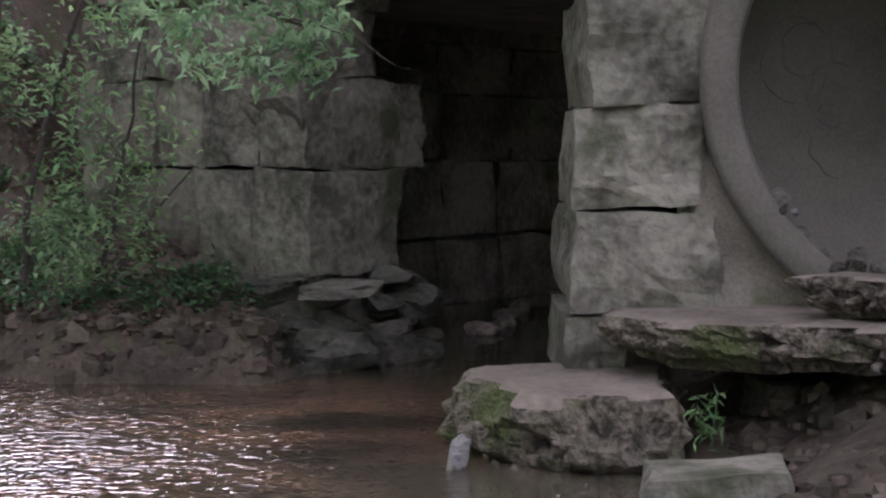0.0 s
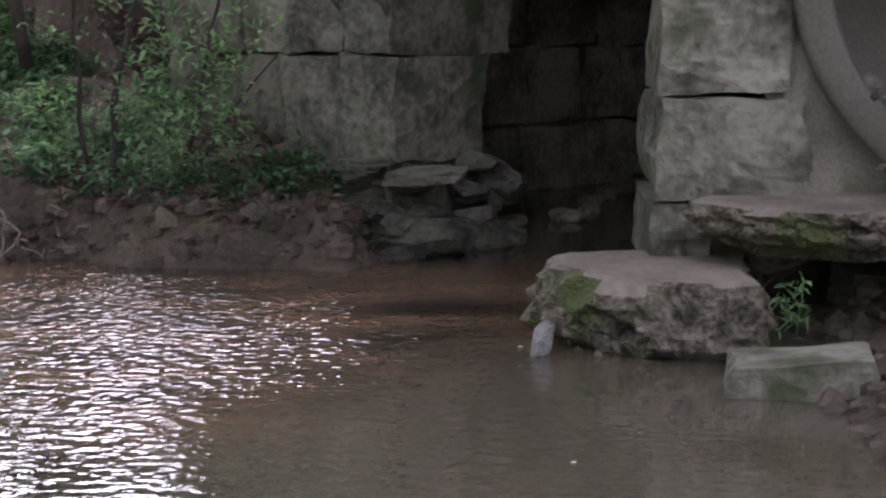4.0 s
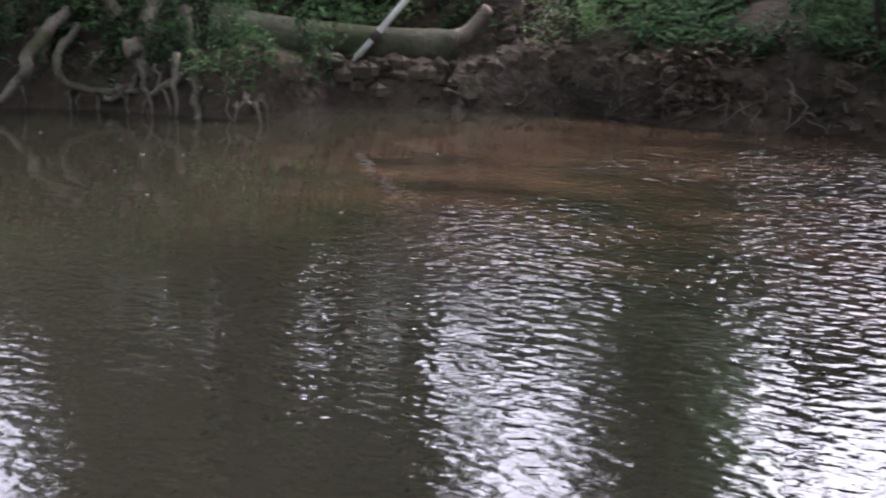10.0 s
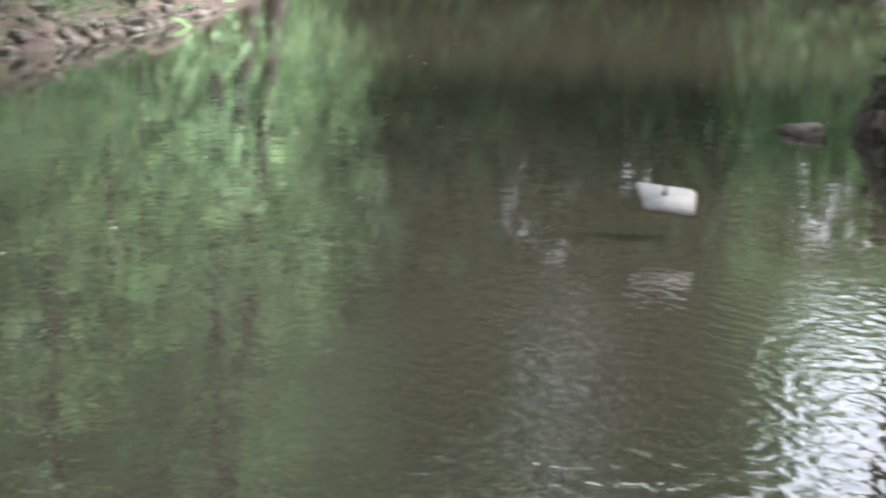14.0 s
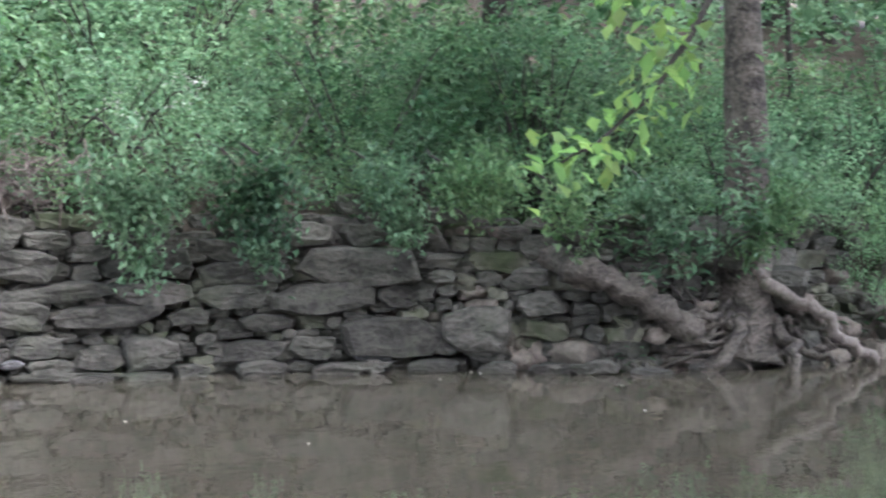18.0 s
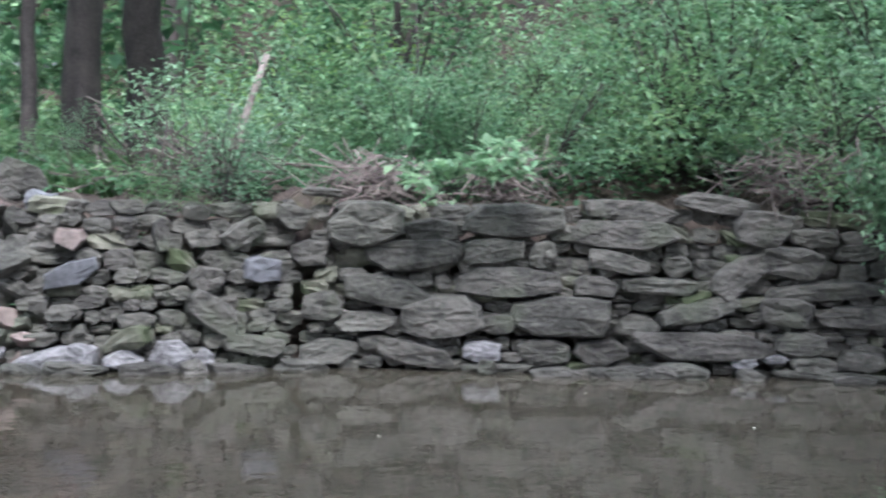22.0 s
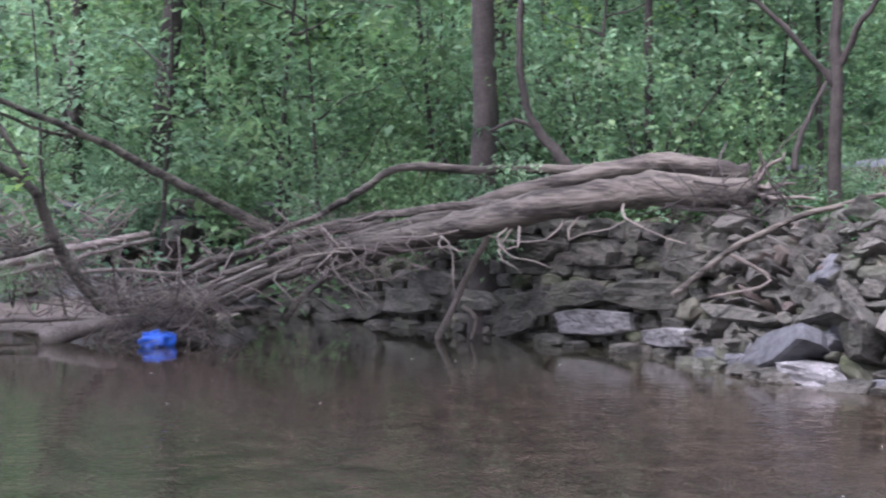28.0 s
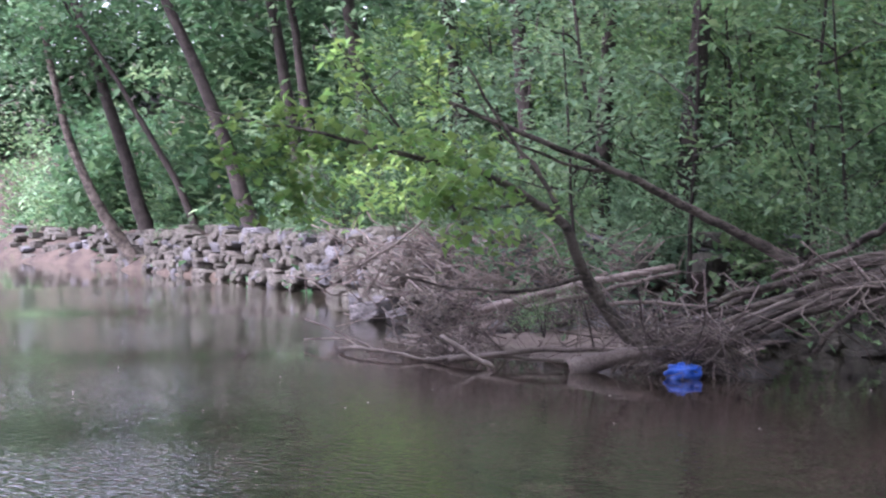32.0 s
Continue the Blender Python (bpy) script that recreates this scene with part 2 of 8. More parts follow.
    L.new(m2.outputs[0], chop.inputs["Vector"])
    swell = N.new("ShaderNodeTexNoise")
    swell.inputs["Scale"].default_value, swell.inputs["Detail"].default_value = 3.0, 2
    L.new(m2.outputs[0], swell.inputs["Vector"])
    swift = larger(patch(12.0, -8.6, 0.8, 3.6), patch(17.5, -12.6, 1.2, 5.0), patch(25, -18, 1.5, 6.0))
    riffle = larger(patch(-2.6, 8.0, 0.6, 2.6), patch(-1.2, 8.0, 0.4, 2.0), patch(-2.6, 6.4, 0.9, 2.0), patch(7.4, -5.3, 0.3, 2.4), swift)
    lap = larger(patch(3.0, -7.5, 2.0, 6.0), patch(-1.8, 5.2, 1.5, 3.0), patch(-4.6, 2.8, 1.3, 2.4), patch(9.0, -6.6, 1.2, 5.0), patch(16, -11.5, 1.0, 3.4), patch(26, -18.5, 1.5, 5.0))
    amp = N.new("ShaderNodeMath")
    amp.operation = "MULTIPLY_ADD"
    L.new(riffle, amp.inputs[0])
    amp.inputs[1].default_value = 0.36
    a2 = N.new("ShaderNodeMath")
    a2.operation = "MULTIPLY_ADD"
    L.new(lap, a2.inputs[0])
    a2.inputs[1].default_value, a2.inputs[2].default_value = 0.16, 0.022
    rapid = N.new("ShaderNodeMath")
    rapid.operation = "MULTIPLY_ADD"
    L.new(larger(patch(-2.4, 8.5, 0.5, 1.6), patch(-1.3, 8.2, 0.8, 2.0), patch(-3.3, 8.3, 0.3, 1.2), patch(-0.8, 7.2, 0.3, 1.5)), rapid.inputs[0])
    rapid.inputs[1].default_value = 0.55
    L.new(a2.outputs[0], rapid.inputs[2])
    L.new(rapid.outputs[0], amp.inputs[2])
    b1 = N.new("ShaderNodeBump")
    b1.inputs["Distance"].default_value = 0.03
    L.new(amp.outputs[0], b1.inputs["Strength"])
    L.new(chop.outputs[0], b1.inputs["Height"])
    b2 = N.new("ShaderNodeBump")
    b2.inputs["Distance"].default_value, b2.inputs["Strength"].default_value = 0.03, 0.07
    L.new(swell.outputs[0], b2.inputs["Height"])
    L.new(b1.outputs[0], b2.inputs["Normal"])
    L.new(b2.outputs[0], b.inputs["Normal"])
    return m


M_WATER = water_material()


# ---- building helpers ----
def part(name, bm, material, parent=None, label="", smooth=True):
    """Links a bmesh as one mesh object under a thing or a part."""
    me = bpy.data.meshes.new(name)
    bm.to_mesh(me)
    bm.free()
    me.materials.append(material)
    if smooth:
        me.polygons.foreach_set("use_smooth", [True] * len(me.polygons))
    ob = new(name, me)
    if parent:
        ob.parent = parent
    if label:
        ob["label"] = label
    return ob


def empty(name, m=None, **tags):
    ob = new(name)
    ob.empty_display_size = 0.1
    if m is not None:
        ob.matrix_basis = m
    return tagged(ob, **tags)


def arrays_mesh(name, verts, faces, material):
    """A mesh from vertex and quad arrays."""
    me = bpy.data.meshes.new(name)
    n, k = len(faces), faces.shape[1]
    me.vertices.add(len(verts))
    me.vertices.foreach_set("co", np.asarray(verts, dtype=np.float32).ravel())
    me.loops.add(n * k)
    me.loops.foreach_set("vertex_index", faces.astype(np.int32).ravel())
    me.polygons.add(n)
    me.polygons.foreach_set("loop_start", (np.arange(n) * k).astype(np.int32))
    me.update(calc_edges=True)
    me.validate()
    me.materials.append(material)
    return me


def rock_mesh(name, seed, size, material, rough=0.16, flat=0.5, cuts=3):
    """A split, angular stone of about the given size, with its own relief."""
    rng = random.Random(seed)
    bm = bmesh.new()
    bmesh.ops.create_cube(bm, size=1.0)
    bmesh.ops.subdivide_edges(bm, edges=bm.edges[:], cuts=cuts, use_grid_fill=True)
    o = Vector((rng.uniform(-50, 50), rng.uniform(-50, 50), rng.uniform(-50, 50)))
    sx, sy, sz = size
    kx, kz = rng.uniform(-1, 1) * rough * 1.3, rng.uniform(-1, 1) * rough * 1.1
    for v in bm.verts:
        c = v.co.copy()
        d = c.normalized() * 0.62
        c = c.lerp(d, 1 - flat)
        c.x += kx * c.z
        c.z += kz * c.x
        p = c * 2.1 + o
        q = c * 5.0 + o
        c += Vector(noise.noise_vector(p)) * rough + Vector(noise.noise_vector(q)) * rough * 0.4
        v.co = Vector((c.x * sx, c.y * sy, c.z * sz))
    bmesh.ops.recalc_face_normals(bm, faces=bm.faces[:])
    me = bpy.data.meshes.new(name)
    bm.to_mesh(me)
    bm.free()
    me.materials.append(material)
    me.polygons.foreach_set("use_smooth", [False] * len(me.polygons))
    return me


def laid_stone(name, seed, material, corners=8, power=5.0, jag=0.05, lean=0.08):
    """A split stone of unit size with a broad face (+y): an irregular many-cornered outline, blunt edges, a layered face."""
    rng = random.Random(seed)
    turn = rng.uniform(0, 6.283)
    rim = []
    for k in range(corners):
        a = turn + (k + rng.uniform(-0.3, 0.3)) * 2 * math.pi / corners
        c, d = math.cos(a), math.sin(a)
        r = 0.5 * rng.uniform(1 - 2.2 * jag, 1 + jag) / (abs(c) ** power + abs(d) ** power) ** (1 / power)
        rim.append(Vector((r * c, 0, r * d)))
    outline = []
    for p, q in zip(rim, rim[1:] + rim[:1]):
        outline.append(p)
        outline.append(p.lerp(q, rng.uniform(0.35, 0.65)) * (1 + rng.uniform(-0.6, 0.9) * jag))
    o = Vector((seed * 1.7, seed * 0.3, seed * 2.9))
    tx, tz = rng.uniform(-lean, lean), rng.uniform(-lean, lean)
    bm = bmesh.new()
    rings = []
    for grow, y, relief in ((0.5, 0.48, 0.07), (0.91, 0.46, 0.05), (1.0, 0.36, 0.03), (1.0, -0.1, 0.0), (0.86, -0.5, 0.0)):
        ring = []
        for p in outline:
            v = Vector((p.x * grow, y, p.z * grow))
            v.y += (tx * v.x + tz * v.z) * 2 * (y > 0) + relief * (noise.noise(v * 3.3 + o) + 0.7 * noise.noise(Vector((v.x * 2, 0, v.z * 9)) + o))
            ring.append(bm.verts.new(v))
        rings.append(ring)
    n = len(outline)
    tip = bm.verts.new((0, 0.48 + 0.05 * noise.noise(o), 0))
    for k in range(n):
        bm.faces.new((rings[0][k], rings[0][(k + 1) % n], tip))
    for a, b in zip(rings, rings[1:]):
        for k in range(n):
            bm.faces.new((a[k], b[k], b[(k + 1) % n], a[(k + 1) % n]))
    bm.faces.new(rings[-1][::-1])
    bmesh.ops.recalc_face_normals(bm, faces=bm.faces[:])
    me = bpy.data.meshes.new(name)
    bm.to_mesh(me)
    bm.free()
    me.materials.append(material)
    return me


def tube(points, radii, sides=8, wob=0.0, seed=0, bm=None):
    """A bent, tapered limb along points."""
    bm = bm or bmesh.new()
    rng = random.Random(seed)
    pts = [Vector(p) for p in points]
    rings = []
    for i, p in enumerate(pts):
        d = (pts[min(i + 1, len(pts) - 1)] - pts[max(i - 1, 0)]).normalized()
        a = d.orthogonal().normalized() if not rings else None
        if a is None:
            a = (prev - d * prev.dot(d)).normalized()
        prev = a
        c = d.cross(a)
        r = radii[i] if hasattr(radii, "__len__") else radii
        rings.append([bm.verts.new(p + (a * math.cos(q) + c * math.sin(q)) * r * (1 + wob * rng.uniform(-1, 1)))
                      for q in (2 * math.pi * k / sides for k in range(sides))])
    for r0, r1 in zip(rings, rings[1:]):
        for k in range(sides):
            bm.faces.new((r0[k], r0[(k + 1) % sides], r1[(k + 1) % sides], r1[k]))
    bm.faces.new(rings[0][::-1])
    bm.faces.new(rings[-1])
    return bm


def bend(points, steps=4, wob=0.0, seed=0):
    """A smooth curve through points, with some crookedness."""
    rng = random.Random(seed)
    pts = [Vector(p) for p in points]
    out = []
    for i in range(len(pts) - 1):
        p0, p1, p2, p3 = pts[max(i - 1, 0)], pts[i], pts[i + 1], pts[min(i + 2, len(pts) - 1)]
        for k in range(steps):
            t = k / steps
            q = 0.5 * (2 * p1 + (p2 - p0) * t + (2 * p0 - 5 * p1 + 4 * p2 - p3) * t * t + (3 * p1 - p0 - 3 * p2 + p3) * t ** 3)
            if wob and (i or k):
                q = q + Vector((rng.uniform(-wob, wob), rng.uniform(-wob, wob), rng.uniform(-wob, wob)))
            out.append(q)
    out.append(pts[-1])
    return out


def taper(n, r0, r1):
    return [r0 + (r1 - r0) * i / (n - 1) for i in range(n)]


def leaf_mesh(name, centres, per, spread, size, material, seed=0, droop=0.25, aspect=0.55):
    """Many separate folded leaves scattered about the centres (spread: x, y, z half-widths)."""
    rng = np.random.default_rng(seed)
    c = np.repeat(np.asarray(centres, dtype=float), per, axis=0)
    n = len(c)
    off = rng.normal(0, 0.5, (n, 3)) * np.asarray(spread)
    p = c + off
    yaw = rng.uniform(0, 2 * np.pi, n)
    tilt = rng.normal(-droop, 0.38, n)
    s = size * rng.uniform(0.6, 1.35, n)
    d = np.stack([np.cos(yaw) * np.cos(tilt), np.sin(yaw) * np.cos(tilt), np.sin(tilt)], 1)
    side = np.stack([-np.sin(yaw), np.cos(yaw), rng.normal(0, 0.28, n)], 1)
    side /= np.linalg.norm(side, axis=1, keepdims=True)
    nrm = np.cross(d, side)
    s1 = s[:, None]
    base, tip = p - d * s1 * 0.5, p + d * s1 * 0.5 - nrm * s1 * 0.06
    mid = p + nrm * s1 * 0.03
    l = mid - side * s1 * aspect * 0.5 + nrm * s1 * 0.10
    r = mid + side * s1 * aspect * 0.5 + nrm * s1 * 0.10
    v = np.stack([base, l, tip, r], 1).reshape(-1, 3)
    i = np.arange(n) * 4
    f = np.concatenate([np.stack([i, i + 1, i + 2], 1), np.stack([i, i + 2, i + 3], 1)])
    f = f[np.argsort(np.tile(np.arange(n), 2), kind="stable")]
    return arrays_mesh(name, v, f, material)


# ---- plan: bank lines, water at height 0 ----
LEFT_BANK = [(-0.9, 9.7), (-1.1, 9.35), (-1.6, 9.45), (-2.3, 9.35), (-2.9, 9.75), (-3.5, 9.55), (-4.1, 9.6), (-4.9, 9.9), (-5.5, 9.7), (-6.5, 9.05),
             (-6.8, 8.4), (-8.0, 8.35), (-9.0, 8.0), (-9.8, 8.0), (-10.6, 7.2), (-11.0, 6.0), (-11.6, 6.6), (-13.0, 9.5), (-24, 15.5), (-40, 24), (-56, 27), (-62, 18)]
WALL = [(-64, 12), (-50, 8), (-35, 4.6), (-26, 2.6), (-18.2, 0.1), (-16.5, -1.7), (-14.2, -3.1), (-12.4, -4.6), (-10.3, -5.4), (-9.3, -6.9), (-8.0, -7.9), (-5.75, -9.1),
        (-4.0, -9.95), (-2.8, -10.1), (-1.1, -10.8), (0.7, -11.5), (2.0, -11.9), (3.65, -13.6), (6.2, -14.9), (9.0, -16.2), (13, -17.5), (20, -20.2),
        (28.5, -24.8), (38, -29), (56, -36), (110, -58)]
NEAR = [(110, -30), (60, -16), (20, -4), (6, -0.6), (1.8, -1.6), (-1.0, -1.4), (-1.4, 0.6), (0.2, 2.6), (1.2, 4.6), (1.15, 6.2), (1.6, 7.2), (1.0, 8.2)]
ROAD = [(16, -28, 1.7), (11, -27.8, 1.75), (6, -28.5, 1.85), (2.9, -29.9, 2.1), (-0.2, -32.0, 2.57), (-4.0, -35.8, 3.1), (-9, -40, 3.6), (-22, -47, 4.4)]
CORNER, INTO, BACK = Vector((-0.86, 10.0)), Vector((0.643, 0.766)), Vector((-0.766, 0.643))
TUNNEL = [tuple(CORNER + INTO * a + BACK * b) for a, b in ((0.5, -2.1), (11.5, -2.1), (11.5, 1.8), (1.5, 1.8), (1.0, 0.0))]


def ground_height(x, y):
    """Height of the ground sheet: banks above the water, bed below it."""
    ring, tag = [], []
    for k, line in enumerate((LEFT_BANK, WALL, NEAR, TUNNEL)):
        for p in line:
            ring.append(p)
            tag.append(k)
    ring, tag = np.array(ring), np.array(tag)
    n = len(ring)
    best = np.full(x.shape, 1e9)
    side = np.zeros(x.shape, int)
    inside = np.zeros(x.shape, bool)
    for i in range(n):
        a, b = ring[i], ring[(i + 1) % n]
        d = b - a
        u = np.clip(((x - a[0]) * d[0] + (y - a[1]) * d[1]) / (d @ d), 0, 1)
        q = np.hypot(x - a[0] - u * d[0], y - a[1] - u * d[1])
        m = q < best
        best[m] = q[m]
        side[m] = tag[i]
        c = (a[1] > y) != (b[1] > y)
        with np.errstate(divide="ignore", invalid="ignore"):
            xi = a[0] + (y - a[1]) * d[0] / d[1]
        inside ^= c & (x < xi)
    d = best

    def step(lo, hi):
        u = np.clip((d - lo) / (hi - lo), 0, 1)
        return u * u * (3 - 2 * u)
    steep = np.clip((-7.3 - x) / 1.5, 0, 1)
    left = (0.28 + 0.5 * steep) * step(0, 0.25 + 0.15 * steep) + 0.42 * np.clip(d, 0, 5) + 0.03 * np.clip(d - 5, 0, 30)
    u = np.clip(((x + 7.5) * 1.5 + (y - 8.98) * 1.0) / 3.25, 0, 1)
    q = np.hypot(x + 7.5 - u * 1.5, y - 8.98 - u * 1.0)
    left = np.minimum(left, 0.3 + 0.14 * (1 - u) + 1.3 * np.clip(q - 0.3, 0, 5))
    bushy = np.clip((-4.2 - x + 0.35 * (y + 10)) / 3, 0, 1)
    wl = np.clip((x + 11.0) / 1.5, 0, 1)
    walled = -0.3 * (1 - step(0.25, 0.6)) + 1.12 * step(0.3, 0.75) + np.clip(d - 0.7, 0, 14) * (0.028 + 0.42 * bushy) + 0.05 * np.clip(d - 14, 0, 60)
    rocky = 0.2 * step(0, 0.3) + 0.45 * np.clip(d, 0, 4) + 0.2 * np.clip(d - 4, 0, 30)
    south = walled * wl + rocky * (1 - wl)
    near = 0.10 * step(0, 0.4) + 0.035 * np.clip(d, 0, 10)
    east = np.clip((y - 4.5) / 2.5, 0, 1) * np.clip((x - 1.2) / 1.0, 0, 1)
    near = near + 0.25 * np.clip(x - 7, 0, 12)
    near = near + east * 0.35 * np.clip(d, 0, 3)
    tun = 3.0 * step(1.0, 3.0)
    south = south + 0.32 * np.clip(-y - 43, 0, 45) + 0.3 * np.clip(-x - 66, 0, 40)
    left = left + 0.3 * np.clip(-x - 66, 0, 40)
    z = np.select([side == 0, side == 1, side == 2], [left, south, near], tun)
    # the road's low bank
    for (ax, ay, az), (bx, by, bz) in zip(ROAD, ROAD[1:]):
        dx, dy = bx - ax, by - ay
        u = np.clip(((x - ax) * dx + (y - ay) * dy) / (dx * dx + dy * dy), 0, 1)
        q = np.hypot(x - ax - u * dx, y - ay - u * dy)
        z = np.where(side == 1, np.maximum(z, az + u * (bz - az) - 0.08 - 0.5 * np.clip(q - 0.85, 0, 9)), z)
    return np.where(inside, -0.45 * np.clip(d / 0.8, 0.12, 1), z), np.where(inside, -d, d), side


def graded(lo, hi, fine_lo, fine_hi, step):
    """Coordinates with an even fine stretch and growing steps outside it."""
    a = list(np.arange(fine_lo, fine_hi, step))
    s, v = step, fine_hi
    while v < hi:
        a.append(v)
        s *= 1.18
        v += s
    s, v = step, fine_lo
    while v > lo:
        s *= 1.18
        v -= s
        a.insert(0, v)
    return np.array(a + [hi])


def build_ground():
    xs, ys = graded(-420, 420, -20, 22, 0.17), graded(-420, 420, -26, 16, 0.17)
    X, Y = np.meshgrid(xs, ys)
    Z, D, S = ground_height(X, Y)
    rng = np.random.default_rng(3)
    rough = rng.normal(0, 1, X.shape)
    for _ in range(2):
        rough = (rough + np.roll(rough, 1, 0) + np.roll(rough, 1, 1) + np.roll(rough, (1, 1), (0, 1))) / 4
    lumps = np.sin(X * 1.7 + np.sin(Y * 1.3) * 1.5) * np.cos(Y * 1.9 + X * 0.4)
    amp = np.clip(D / 0.4, 0.15, 1)
    clods = np.sin(X * 7.3 + 2 * np.sin(Y * 5.1)) * np.sin(Y * 8.7 + 2 * np.sin(X * 6.2)) + 0.6 * np.sin(X * 17 + 3 * np.sin(Y * 13)) * np.sin(Y * 19 + X * 5)
    Z = Z + amp * (rough * 0.12 + lumps * 0.05 + clods * 0.022)
    v = np.stack([X, Y, Z], -1).reshape(-1, 3)
    ny, nx = X.shape
    i = (np.arange(ny - 1)[:, None] * nx + np.arange(nx - 1)[None]).ravel()
    me = arrays_mesh("ground", v, np.stack([i, i + 1, i + nx + 1, i + nx], 1), M_MUD)
    me.polygons.foreach_set("use_smooth", [True] * len(me.polygons))
    return tagged(new("ground", me), "bare brown creek banks and wooded flood plain", "ground", kind="structure")


def height(x, y):
    return float(ground_height(np.array([float(x)]), np.array([float(y)]))[0][0])


build_ground()
bm = bmesh.new()
bmesh.ops.create_grid(bm, x_segments=8, y_segments=8, size=260)
water = tagged(part("water", bm, M_WATER), "muddy brown creek water with ripples and sky glints", "water", kind="structure")

# ---- culvert: abutments, pipe and slabs ----
ROCKS = {}


def rock_kind(key, material, n, rough, flat, cuts=3):
    ROCKS[key] = [rock_mesh("stone", 100 + 37 * i + len(ROCKS) * 11, (1, 1, 1), material, rough, flat, cuts) for i in range(n)]


rock_kind("ashlar", M_ASHLAR, 8, 0.058, 0.88, 7)
rock_kind("r", M_ROCK, 12, 0.19, 0.5, 3)
rock_kind("p", M_PALE, 6, 0.19, 0.5, 3)
rock_kind("b", M_BLUE, 5, 0.19, 0.5, 3)
rock_kind("k", M_PINK, 5, 0.19, 0.5, 3)
rock_kind("g", M_MOSSY, 4, 0.19, 0.5, 3)
rock_kind("e", M_EARTH, 5, 0.25, 0.4, 3)
for me in ROCKS["e"]:
    me.polygons.foreach_set("use_smooth", [True] * len(me.polygons))
rock_kind("t", M_TAN, 2, 0.19, 0.5, 3)
rock_kind("c", M_ROCK, 6, 0.17, 0.12, 2)
rock_kind("a", M_AGG, 6, 0.34, 0.3, 2)
for key, material in (("r", M_ROCK), ("p", M_PALE), ("b", M_BLUE), ("k", M_PINK), ("t", M_TAN)):
    ROCKS[key] = ROCKS[key][:1] + [laid_stone("stone", 900 + 13 * i, material, 6 + i % 3, 4.0, 0.07, 0.12) for i in range(8)]
ROCKS["r"] = [laid_stone("stone", 40 + 7 * i, M_ROCK, 7 + i % 3, 5.5, 0.045, 0.07) for i in range(18)]
ROCKS["s"] = [laid_stone("stone", 340 + 7 * i, M_ROCK, 5 + i % 2, 3.0, 0.13, 0.3) for i in range(16)]
ROCKS["k"] = [laid_stone("stone", 640 + 7 * i, M_PINK, 5 + i % 2, 3.0, 0.13, 0.25) for i in range(6)]
RNG = random.Random(7)


def piece(kind, name, parent, m, size, flip=True):
    """One stone, sharing one of its kind's meshes."""
    ob = new(name, RNG.choice(ROCKS[kind]))
    ob.parent = parent
    f = Matrix.Diagonal((RNG.choice((-1, 1)) if flip else 1, 1, RNG.choice((-1, 1)) if flip else 1, 1))
    ob.matrix_basis = m @ f @ Matrix.Diagonal((*size, 1))
    return ob


def blocks_between(parent, x0, x1, y0, y1, z0, z1):
    piece("ashlar", "block", parent, pose((x0 + x1) / 2 + RNG.uniform(-0.012, 0.012), (y0 + y1) / 2 + RNG.uniform(-0.015, 0.015), (z0 + z1) / 2, 0, RNG.uniform(-0.8, 0.8), RNG.uniform(-0.8, 0.8)),
          (abs(x1 - x0) * 1.0, abs(y1 - y0), abs(z1 - z0) * 0.99))


def run_of_blocks(parent, start, way, widths, z0, z1, depth=0.75):
    """A course of squared blocks from a corner along a face; the depth runs away from the open side."""
    way = Vector(way).normalized()
    inward = Vector((-way.y, way.x)) if way.x > 0 else Vector((way.y, -way.x))
    turn = math.degrees(math.atan2(way.y, way.x)) + (0 if way.x > 0 else 180)
    s = 0.0
    for w in widths:
        c = start + way * (s + w / 2) + inward * (depth / 2 + RNG.uniform(-0.015, 0.03))
        piece("ashlar", "block", parent, pose(c.x, c.y, (z0 + z1) / 2, 0, RNG.uniform(-0.6, 0.6), turn + RNG.uniform(-0.8, 0.8)), (w * 0.995, depth, (z1 - z0) * 0.99))
        s += w


def core(parent, a0, a1, b0, b1, z0, z1):
    """Solid masonry in the culvert's own directions."""
    bm = bmesh.new()
    bmesh.ops.create_cube(bm, size=1)
    bmesh.ops.scale(bm, vec=(a1 - a0, b1 - b0, z1 - z0), verts=bm.verts[:])
    ob = part("core", bm, M_CONC, parent, smooth=False)
    c = CORNER + INTO * ((a0 + a1) / 2) + BACK * ((b0 + b1) / 2)
    ob.matrix_basis = pose(c.x, c.y, (z0 + z1) / 2, 0, 0, 50)


